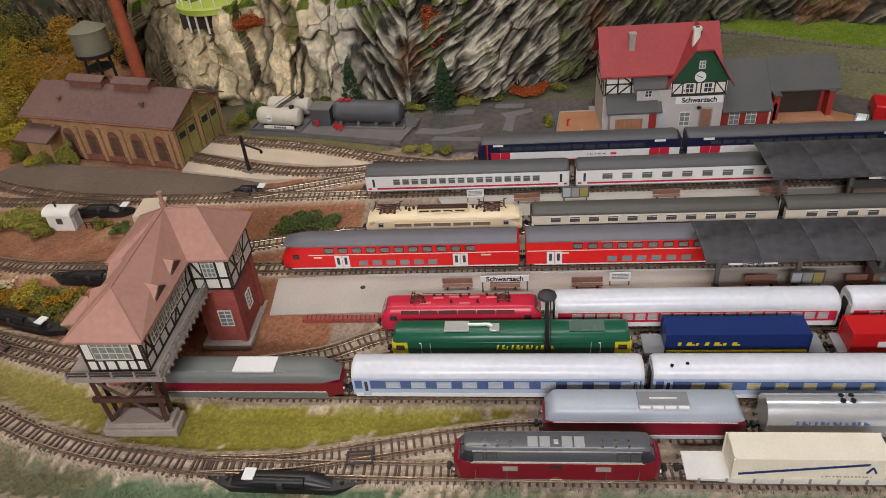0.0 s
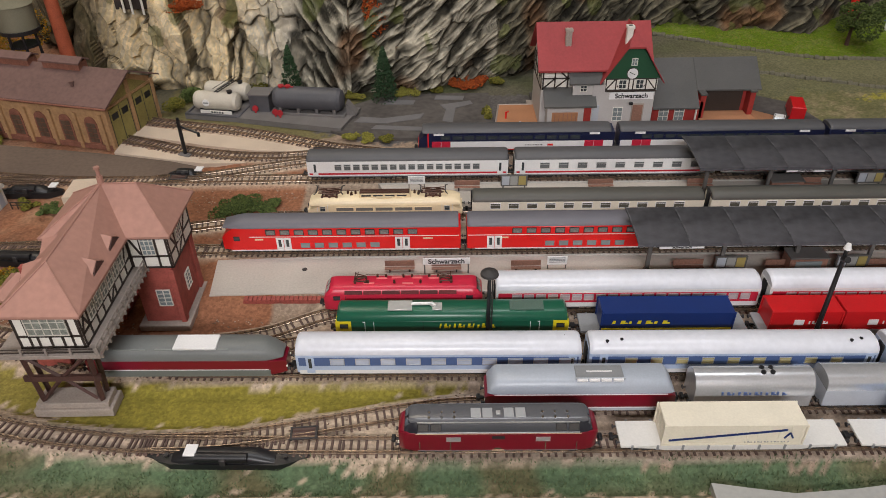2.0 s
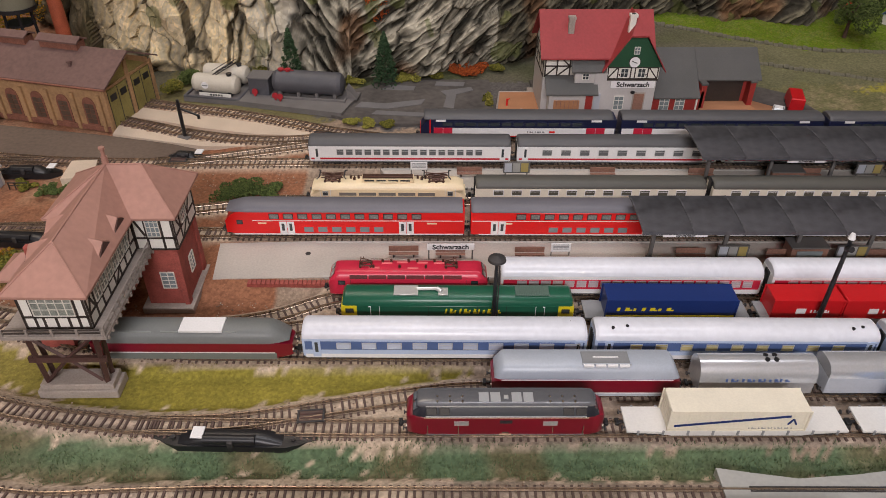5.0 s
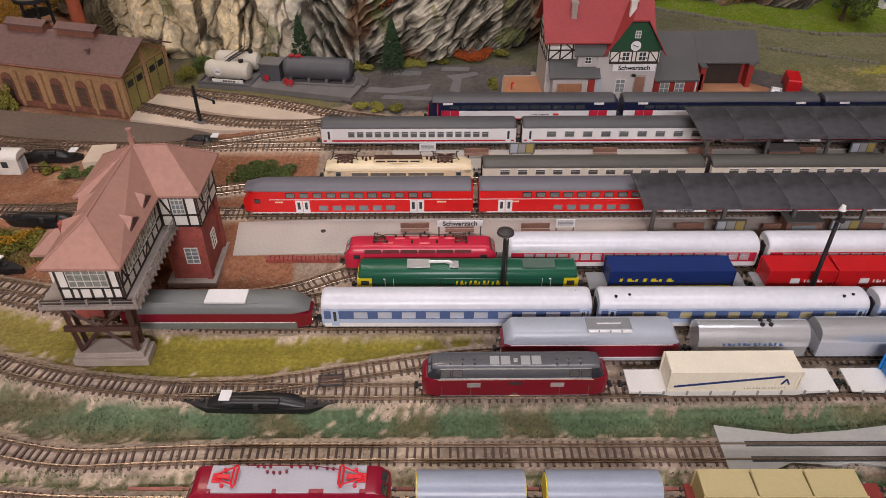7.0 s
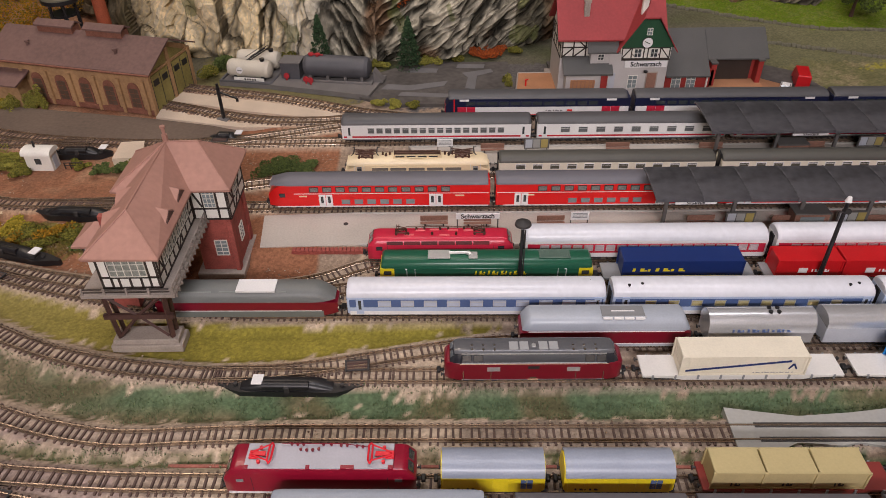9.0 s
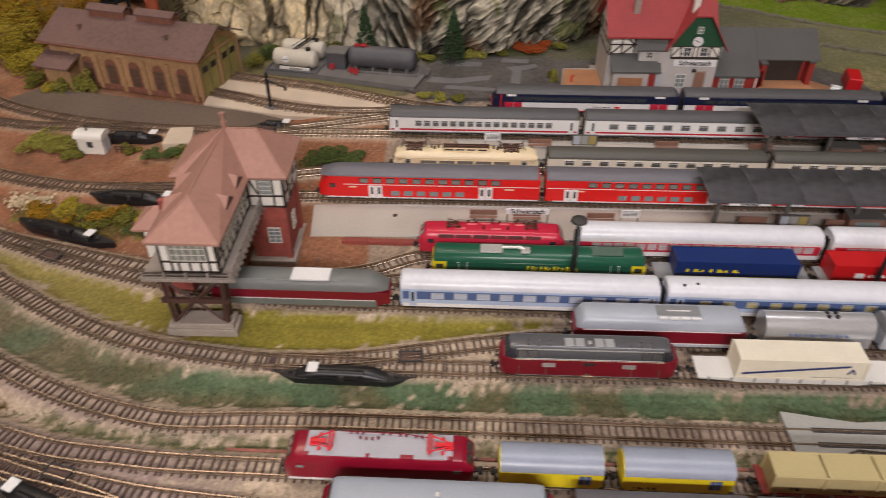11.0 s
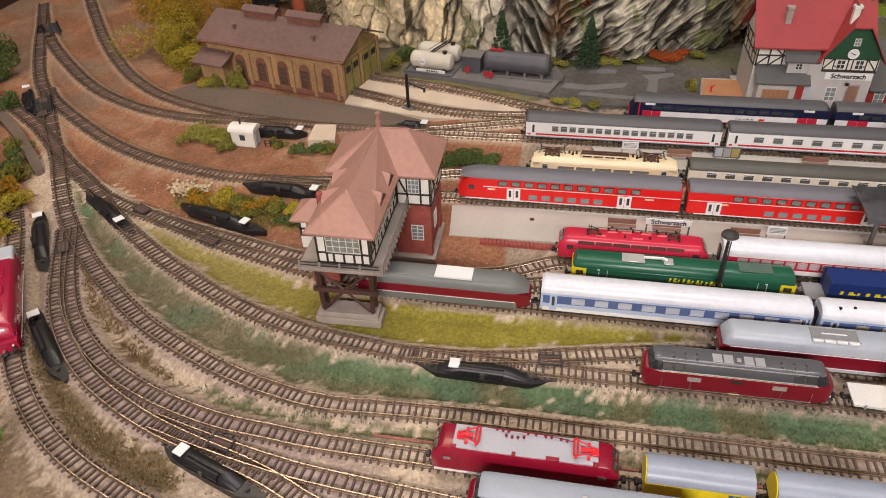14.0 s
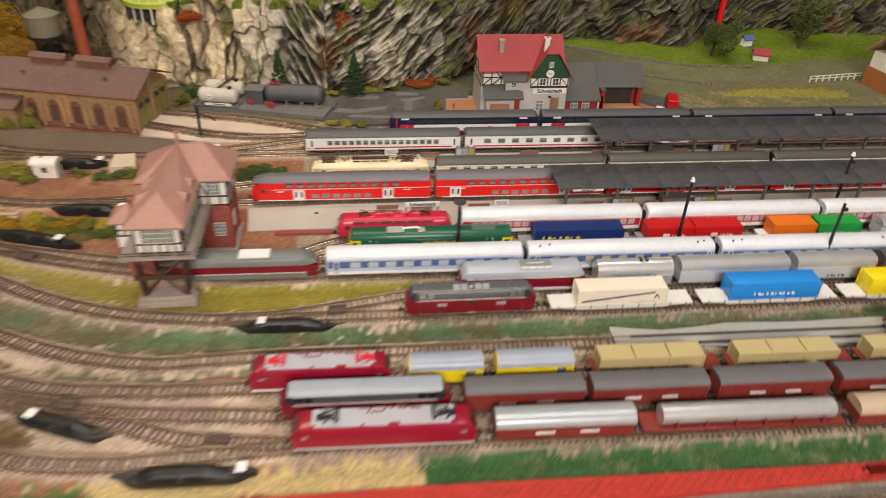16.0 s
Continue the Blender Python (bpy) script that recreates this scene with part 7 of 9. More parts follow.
    for p, q in (((168, 205), (176, 262)), ((176, 262), (211, 262))):
        wpart("kerb", rod(bmesh.new(), (*p, 4.6), (*q, 4.6), 0.8, 4), STONE, t)
    solid("water_pump", rod(rod(bmesh.new(), (0, 0, 0), (0, 0, 7), 0.9, 8), (0, 0, 6), (2.4, -1.5, 8), 0.6, 6), RED, 181, 230, 4.4, 0, "small red water pump in the yard", "pump")
    solid("milk_churn", rod(rod(bmesh.new(), (0, 0, 0), (0, 0, 4), 1.6, 10), (0, 0, 4), (0, 0, 5.6), 0.9, 8), LIGHTGREY, 193, 210, 4.4, 0, "grey metal milk churn on the paved yard", "churn")


station()
solid("station_terrace", bx(206, 322, 198, 276, -1, 3.3), STONE, 0, 0, 0, 0, "low stone terrace under the station building", "terrace", kind="structure")


def car(x, y, rz, material, label, van=False):
    t = thing("car" if not van else "van", x, y, 0.4, rz, label, "car")
    L, w, h = (27, 5.4, 9.0) if not van else (34, 6.6, 16)
    if van:
        part("body", loft(bmesh.new(), [(-L / 2, [(-w, 2), (-w, h - 1), (w, h - 1), (w, 2)]), (-L / 2 + 1, [(-w, 2), (-w * 0.92, h), (w * 0.92, h), (w, 2)]), (L / 2 - 7, [(-w, 2), (-w * 0.92, h), (w * 0.92, h), (w, 2)]), (L / 2, [(-w, 2), (-w * 0.9, h * 0.55), (w * 0.9, h * 0.55), (w, 2)])]), material, t)
    else:
        part("body", bx(-L / 2, L / 2, -w, w, 1.6, 5.2, bev=0.8, seg=2), material, t)
        part("cabin", loft(bmesh.new(), [(-L * 0.36, [(-w * 0.9, 5), (-w * 0.86, 5.4), (w * 0.86, 5.4), (w * 0.9, 5)]), (-L * 0.2, [(-w * 0.9, 5), (-w * 0.74, h), (w * 0.74, h), (w * 0.9, 5)]), (L * 0.1, [(-w * 0.9, 5), (-w * 0.74, h), (w * 0.74, h), (w * 0.9, 5)]), (L * 0.26, [(-w * 0.9, 5), (-w * 0.86, 5.4), (w * 0.86, 5.4), (w * 0.9, 5)])]), GLASSL, t)
        part("roof", bx(-L * 0.2, L * 0.1, -w * 0.72, w * 0.72, h - 0.2, h + 0.3, bev=0.2), material, t)
    me = cached(("wheel",), lambda: rod(bmesh.new(), (0, -0.9, 2), (0, 0.9, 2), 2.0, 12), BLACK)
    for sx in (-0.3, 0.3):
        for s in (-1, 1):
            put("wheel", me, t, sx * L, s * (w - 0.6), 0)


car(447, 216, 62, WHITE, "small white car parked beside the ramp")
car(470, 234, 74, CRED, "bright red van parked beside the white car", True)

# ---- tanks, huts and yard furniture ----
TANKWHITE = mat("tank_white", (0.55, 0.51, 0.43), 0.5, var=0.12)
VALVE = paint("dull_valve_red", (0.40, 0.022, 0.03), 0.5)
TANKDARK = mat("tank_dark_grey", (0.080, 0.080, 0.090), 0.5, var=0.2)
SLABGREY = mat("slab_grey", (0.155, 0.145, 0.14), 0.8, var=0.2)
SANDPAD = mat("sand_paving", (0.60, 0.49, 0.38), 0.85, var=0.14, scale=40)
ASPHALT = mat("asphalt", (0.088, 0.078, 0.072), 0.8, var=0.4, scale=30, fine=160, bump=0.2)
APRON = mat("shed_apron", (0.135, 0.098, 0.074), 0.85, var=0.25, scale=14, fine=300, bump=0.2)
PATCH = mat("asphalt_patch", (0.155, 0.150, 0.152), 0.85, var=0.14, scale=60)


def capsule(bm, p, q, r, n=16):
    p, q = Vector(p), Vector(q)
    d = (q - p).normalized()
    rod(bm, p, q, r, n)
    for a, s in ((p, -1), (q, 1)):
        rod(bm, a, a + d * s * r * 0.3, r, n, r * 0.86) if s > 0 else rod(bm, a - d * r * 0.3, a, r * 0.86, n, r)
        rod(bm, a + d * s * r * 0.3, a + d * s * r * 0.5, r * 0.86, n, r * 0.45) if s > 0 else rod(bm, a - d * r * 0.5, a - d * r * 0.3, r * 0.45, n, r * 0.86)
    return bm


t = thing("oil_tank_group", -110, 268, 0, -11, "two white horizontal oil tanks on a dark kerbed base", "tank")
part("base", slab(bmesh.new(), [(-30, -22), (29, -22), (29, 27), (-30, 27)], -1, 3.6), SLABGREY, t)
for y0, y1, x0, x1 in ((-22, -19.6, -30, 29), (24.6, 27, -30, 29), (-19.6, 24.6, -30, -27.6), (-19.6, 24.6, 26.6, 29)):
    part("kerb", bx(x0, x1, y0, y1, 3.4, 5.6, bev=0.3), TANKDARK, t)
for y in (-6, 20):
    part("tank", capsule(bmesh.new(), (-20, y, 14), (20, y, 14), 9.4, 20), TANKWHITE, t)
    for x in (-15, 16):
        part("saddle", bx(x - 1.6, x + 1.6, y - 7.5, y + 7.5, 3.5, 9), BLACK, t)
    part("dome", rod(rod(bmesh.new(), (15, y, 22), (15, y, 25), 2.4, 12), (15, y, 25), (15, y, 25.8), 2.9, 12), BLACK, t)
part("base_panel", bx(-16, 18, -15.2, -14.2, 3.6, 7.0, bev=0.2), PLASTER, t, "white panel with dark bars")
for i in range(5):
    part("marking", bx(-4 + i * 2.8, -2.2 + i * 2.8, -15.5, -15.1, 4.4, 6.2), DARK, t)
part("emblem", rod(bmesh.new(), (-8, -15.7, 15), (-8, -15.1, 15), 3.6, 18), WHITE, t)
part("emblem_bar", bx(-10.6, -5.4, -16.0, -15.5, 14.4, 15.6), MIDGREY, t)
bm = bmesh.new()
for k in (-1.7, 1.7):
    rod(bm, (0 + k, -7, 23.4), (10 + k, 20, 26.4), 0.65, 6)
for i in range(8):
    f = (i + 0.5) / 8
    rod(bm, (-1.7 + 10 * f, -7 + 27 * f, 23.4 + 3 * f), (1.7 + 10 * f, -7 + 27 * f, 23.4 + 3 * f), 0.45, 6)
for k in (-2.2, 2.2):
    rod(bm, (0 + k, -7, 27), (10 + k, 20, 30), 0.35, 6)
part("ladder", bm, BLACK, t)
t = thing("storage_tank", -17, 256, 0, -8.5, "dark grey horizontal tank on a slab with red valves", "tank")
part("base", slab(bmesh.new(), [(-68, -26), (42, -38), (50, 12), (-64, 16)], -1, 4.6), SLABGREY, t)
for y0, y1, x0, x1 in ((-14.5, -12.4, -36, 40), (12.4, 14.5, -36, 40), (-12.4, 12.4, 38, 40)):
    part("kerb", bx(x0, x1, y0, y1, 4.4, 7.0, bev=0.3), SLABGREY, t)
part("tank", capsule(bmesh.new(), (-31, 0, 17.5), (31, 0, 17.5), 11.6, 24), TANKDARK, t)
for x in (-28, -9, 10, 28):
    part("saddle", bx(x - 1.6, x + 1.6, -9, 9, 4.5, 11), SLABGREY, t)
part("pump_house", bx(-60, -39, -9, 9, 4.5, 21.5, bev=0.4), TANKDARK, t)
part("pump_house_roof", bx(-61, -38, -10, 10, 21.5, 23.4, bev=0.4), SLABGREY, t)
for x in (-27, -20):
    part("hatch", rod(rod(bmesh.new(), (x, -1, 28.6), (x, -1, 30.2), 2.4, 12), (x, -1, 30.2), (x, -1, 30.9), 3.1, 12), VALVE, t)
part("hatch_pipe", rod(bmesh.new(), (-29, -1, 29.6), (-14, -1, 29.6), 0.7, 8), VALVE, t)
for x, y in ((-53, -12), (-30, -18), (-24.5, -20)):
    part("valve_wheel", rod(rod(bmesh.new(), (x, y, 4.4), (x, y, 8.4), 1.0, 8), (x, y - 0.6, 9.2), (x, y + 0.8, 9.2), 3.1, 14), VALVE, t)
part("stairs", loft(bmesh.new(), [(40, [(-6, 4), (-6, 17), (5, 17), (5, 4)]), (50, [(-6, 4), (-6, 5), (5, 5), (5, 4)])]), SLABGREY, t)

t = thing("trackside_hut", -260, 86, 0, -3, "small white trackside hut with curved roof", "hut")
part("wall", bx(-11.5, 11.5, -6.5, 6.5, -1, 15, bev=0.3), PLASTER, t)
part("roof", loft(bmesh.new(), [(-13, arc(8.2, 14.6, 19.6)), (13, arc(8.2, 14.6, 19.6))]), PLASTER, t)
part("window", bx(-2.6, 2.6, -6.9, -6.3, 6, 11.5), GLASS, t)
part("chimney", rod(bmesh.new(), (-3, 0, 18), (-3, 0, 25), 0.9, 8), BLACK, t)
part("door", bx(11.3, 11.9, -3, 3, 0, 12), LIGHTGREY, t)
t = thing("hut_fence", -240, 82, 0, 0, "dark low fence beside the white hut", "fence")
for i in range(4):
    part("fence_post", bx(i * 5 - 0.4, i * 5 + 0.4, -0.4, 0.4, -1, 6), TIMBER, t)
for z in (2.6, 5.2):
    part("fence_rail", bx(0, 15, -0.3, 0.3, z, z + 0.7), TIMBER, t)
solid("level_crossing_deck", slab(bmesh.new(), [(-199, 86), (-173, 88), (-180, 118), (-201, 116)], -1, 6.9), SANDPAD, 0, 0, 0, 0, "pale boarded crossing between the tracks", "crossing", kind="structure")
t = thing("water_crane", -119, 166, 0, -25, "black cast water crane with swinging arm", "water crane")
part("base", bx(-6, 6, -4, 4, -1, 4.6, bev=0.4), SLABGREY, t)
part("column", rod(bmesh.new(), (0, 0, 4), (0, 0, 37), 1.7, 10), BLACK, t)
part("arm", rod(rod(bmesh.new(), (-1, 0, 32), (21, 0, 29), 1.0, 8), (21, 0, 29), (21, 0, 26), 1.3, 8), BLACK, t)
part("lamp", rod(bmesh.new(), (0, 0, 37), (0, 0, 40), 1.3, 8), BLACK, t)
solid("shed_forecourt", slab(bmesh.new(), TARMAC, -1, 3.0), APRON, 0, 0, 0, 0, "dull brownish grey apron before the engine shed", "pavement", kind="structure")
for p in ([(-187, 172), (-130, 156), (-98, 148), (-60, 148), (-66, 152), (-110, 163), (-140, 175), (-187, 190)], [(-187, 210), (-140, 195), (-108, 184), (-56, 171.5), (-24, 169.5), (6, 170), (-22, 180), (-56, 193), (-96, 205.5), (-135, 215), (-177, 228)]):
    solid("sand_paving", slab(bmesh.new(), p, -1, 3.4), SANDPAD, 0, 0, 0, 0, "pale sandy paving beside the shed tracks", "pavement", kind="structure")
solid("station_forecourt", slab(bmesh.new(), [(-10, 226), (40, 196), (170, 196), (168, 300), (60, 300), (20, 270)], -2, 1.6), ASPHALT, 0, 0, 0, 0, "patched dark asphalt forecourt beside the station", "pavement", kind="structure")
solid("station_square", slab(bmesh.new(), [(212, 190), (500, 186), (480, 262), (440, 290), (320, 300), (212, 300)], -2, 1.5), ASPHALT, 0, 0, 0, 0, "dark asphalt round the station building", "pavement", kind="structure")
for p in ([(30, 232), (62, 228), (96, 238), (100, 250), (84, 246), (60, 240), (36, 244)], [(118, 232), (128, 228), (132, 262), (150, 272), (148, 280), (116, 270), (122, 258)], [(48, 216), (120, 208), (150, 214), (150, 220), (112, 217), (52, 224)], [(56, 274), (88, 272), (90, 282), (60, 286)], [(110, 284), (140, 282), (142, 292), (112, 294)]):
    solid("asphalt_patch", slab(bmesh.new(), p, 0.5, 2.1), PATCH, 0, 0, 0, 0, "pale grey repair patch in the asphalt", "patch", "asphalt patches", kind="structure")


def point_motor(x0, y0, x1, y1, tag=0.28):
    """The black drive beside a turnout, from one tip to the other."""
    L = math.hypot(x1 - x0, y1 - y0)
    t = thing("point_motor", (x0 + x1) / 2, (y0 + y1) / 2, 2.4, math.degrees(math.atan2(y1 - y0, x1 - x0)), "long black turnout motor with a white label", "turnout motor", "turnout motors")
    k = L / 84
    shape = [(42, 0.6, 3.0, 1.3), (37, -1.0, 4.0, 1.5), (33, -3.4, 4.8, 1.8), (27, -5.6, 5.0, 2.2)]
    part("base", loft(bmesh.new(), [(-a * k, [(y0, -3), (y0, z), (y1, z), (y1, -3)]) for a, y0, y1, z in shape] + [(a * k, [(y0, -3), (y0, z), (y1, z), (y1, -3)]) for a, y0, y1, z in shape[::-1]]), BLACK, t)
    part("housing", loft(bmesh.new(), [(-27 * k, arc(4.4, 1.4, 2.6)), (-20 * k, arc(5.0, 1.4, 6.0)), (-16 * k, arc(5.0, 1.4, 6.6)), (13 * k, arc(5.0, 1.4, 6.6)), (17 * k, arc(5.0, 1.4, 6.0)), (25 * k, arc(4.4, 1.4, 2.6))]), BLACK, t)
    part("coil", rod(bmesh.new(), (-14 * k, -3.2, 5.2), (12 * k, -3.2, 5.2), 2.6, 14), BLACK, t)
    part("lever", bx(-1.6, 1.6, -6.8, -5.0, 2.4, 6.5, bev=0.3), DARK, t)
    a = (-0.5 + tag) * L
    part("label", bx(a - 3.2, a + 3.2, -4.2, 3.4, 6.9, 7.7, bev=0.1), WHITE, t, "white paper label")
    for s in (-1, 1):
        part("screw", rod(bmesh.new(), (s * 30 * k, 0, 2.4), (s * 30 * k, 0, 3.6), 1.3, 8), DARK, t)


for m in ((-46, -178, 43, -181, 0.30), (-366, -17, -292, -72, 0.78), (-274, -27, -189, -56, 0.80), (-386, -52, -335, -124, 0.15), (-318, -163, -257, -222, 0.15),
          (-176, -256, -104, -283, 0.25), (-234, 9, -158, 2, 0.9), (-262, 104, -206, 103, 0.9), (-124, 129, -92, 127, 0.9), (-97, -316, -10, -318, 0.9), (-546, 168, -503, 111, 0.08)):
    point_motor(*m)


def throw_box(x, y, rz):
    t = thing("turnout_lever_box", x, y, 5.6, rz, "brown turnout frog and lever box", "turnout lever", "turnout levers")
    part("base", bx(-7, 7, -4.2, 4.2, 0, 0.7, bev=0.3), SLEEPER, t)
    for x2 in (-6.8, 6.8):
        part("tie_plate", bx(x2 - 0.6, x2 + 0.6, -4.6, 4.6, 0, 1.2, bev=0.2), DARK, t)
    for y2 in (-1.4, 1.4):
        part("rib", bx(-6, 6, y2 - 0.35, y2 + 0.35, 0.5, 1.1), BROWNWOOD, t)
    for y2 in (-4.0, 4.0):
        part("check_rail", bx(-7.6, 7.6, y2 - 0.4, y2 + 0.4, 0.2, 1.3, bev=0.2), DARK, t)


for a in ((38, -166, 4), (-140, -253, -14), (-36, -292, -10), (-112, 119, 4), (6, 165, -8), (-336, -96, -58), (-226, -74, -20), (-300, -40, -26), (-508, 140, -52), (-490, 112, -52), (-640, 346, -50), (-620, 318, -50)):
    throw_box(*a)


def slip_frame(x, y, rz):
    """The dark works of a slip crossing laid over the rails."""
    t = thing("slip_crossing", x, y, 5.4, rz, "dark grimy slip crossing with black tie bars over the rails", "crossing works", "slip crossings")
    for s in (-1, 1):
        part("side_bar", bx(-20, 20, s * 9 - 1.2, s * 9 + 1.2, -0.6, 1.6, bev=0.3), BLACK, t)
    for i in range(9):
        part("tie_bar", bx(-19 + i * 4.6, -17 + i * 4.6, -9, 9, -0.4, 0.8, bev=0.2), DARK, t)
    part("drive_box", bx(-9, 9, -16, -10.6, -1.5, 4.2, bev=0.5), BLACK, t)


slip_frame(-502, 130, -53)
slip_frame(-628, 340, -50)


def semaphore(x, y, h, label):
    t = thing("signal_mast", x, y, 0, 0, label, "signal", "signal masts")
    part("mast", rod(bmesh.new(), (0, 0, 0), (0, 0, h), 1.6, 8, 1.0), BLACK, t)
    part("foot", bx(-3, 3, -3, 3, -0.5, 4, bev=0.4), DARK, t)
    part("lamp_hood", rod(rod(bmesh.new(), (0, 0, h - 0.8), (0, 0, h + 0.6), 5.4, 18, 5.0), (0, 0, h + 0.6), (0, 0, h + 2.4), 5.0, 18, 1.2), DARK, t)
    part("lamp_glass", rod(bmesh.new(), (0, 0, h - 3.2), (0, 0, h - 1.4), 2.4, 12), GLASSL, t)
    part("ladder", rod(bmesh.new(), (2.4, 1, 3), (2.0, 1, h - 6), 0.45, 6), DARK, t)


semaphore(142, -100, 63, "black mast with a round lamp hood between trains")


def lamp_mast(x, y, h):
    t = thing("yard_lamp", x, y, 0, 0, "tall black yard lamp mast with a pale lamp head", "lamp mast", "yard lamps")
    part("mast", rod(bmesh.new(), (0, 0, 0), (0, 0, h), 1.7, 8, 1.2), BLACK, t)
    part("bracket", rod(bmesh.new(), (0, 0, h - 7), (0, -4, h - 5), 1.9, 10), BLACK, t)
    part("lamp_head", rod(bmesh.new(), (0, 0, h), (0, 0, h + 3.4), 2.2, 12, 1.2), WHITE, t)
    part("foot", bx(-3, 3, -3, 3, -0.5, 4, bev=0.4), DARK, t)


lamp_mast(343, -101, 77)
lamp_mast(468, -132, 70)
lamp_mast(540, -32, 62)

# crossing slab over the near line, brick kerb and front strip
SLABPALE = mat("pale_slab", (0.37, 0.37, 0.35), 0.45, var=0.1, scale=14, fine=400, bump=0.08)
solid("crossing_slab", slab(bmesh.new(), [(249, -202), (268, -205.5), (289, -209), (320, -207), (344, -204), (400, -207), (470, -206), (560, -213), (760, -215), (760, -243), (560, -238), (420, -234), (331, -231), (315, -227.5), (305, -229.5), (282, -227), (267, -233.5), (248, -235)], -1, 5.4), SLABPALE, 0, 0, 0, 0, "pale grey slab laid over the near track", "slab", kind="structure")
for s in (-4.85, 4.85):
    bm = bmesh.new()
    for k in (-1.15, 1.15):
        slab(bm, [(262, yard("t10", 262) + s + k - 0.45), (756, yard("t10", 756) + s + k - 0.45), (756, yard("t10", 756) + s + k + 0.45), (262, yard("t10", 262) + s + k + 0.45)], 5.0, 5.7)
    solid("rail_groove", bm, DARK, 0, 0, 0, 0, "dark groove beside a rail in the slab", "groove", kind="structure")
REDSTRIP = mat("red_brick_strip", (0.44, 0.030, 0.020), 0.7, var=0.25, scale=150, fine=900, bump=0.5)
t = thing("red_brick_strip", 0, -346, 0, 0, "bright red brick-pattern strip along the layout edge", "brick strip")
t["kind"] = "structure"
part("strip_base", slab(bmesh.new(), [(-760, 20), (-313, 19), (-70, 10), (104, 10), (369, 3), (760, -4), (760, -13), (362, -9), (98, -13), (-110, -17), (-301, -15), (-760, -14)], -1, 1.6), REDSTRIP, t)
bm = bmesh.new()
for r in range(9):
    for i in range(150):
        x = -420 + i * 7.0 + (3.5 if r % 2 else 0)
        yc = 15 - 14 * (x + 313) / 680 - r * 3.1 if x < 369 else 1 - r * 1.4
        yb = -15 + 5 * (x + 301) / 660
        if yc < yb + 1.5:
            continue
        box(bm, x, x + 6.4, yc - 1.35, yc + 1.35, 1.2, 2.2)
o = part("brick_course", bm, REDSTRIP, t)
o["kind"] = "stuff"

# ---- rock wall at the back ----
def rock_base(x):
    pts = [(-800, 552), (-440, 550), (-350, 470), (-288, 372), (-179, 328), (-124, 326), (-44, 306), (79, 318), (181, 350), (250, 385), (330, 452), (386, 480), (472, 468), (561, 462), (640, 498), (700, 522), (860, 498), (1000, 490)]
    for (a, ya), (b, yb) in zip(pts, pts[1:]):
        if a <= x <= b:
            f = (x - a) / (b - a)
            f = f * f * (3 - 2 * f)
            return ya + (yb - ya) * f
    return 490


def facet(p, depth, tilt, crack):
    """A tilted facet of broken stone: its relief, and 0 to 1 from the crack round it inwards."""
    d, pts = noise.voronoi(p)
    c = pts[0]
    n = noise.cell_vector(c * 37.1 + Vector((0.5, 0.5, 0.5)))
    return depth * n.x + tilt * (p - c).dot(n - Vector((0.5, 0.5, 0.5))), min(crack, d[1] - d[0]) / crack


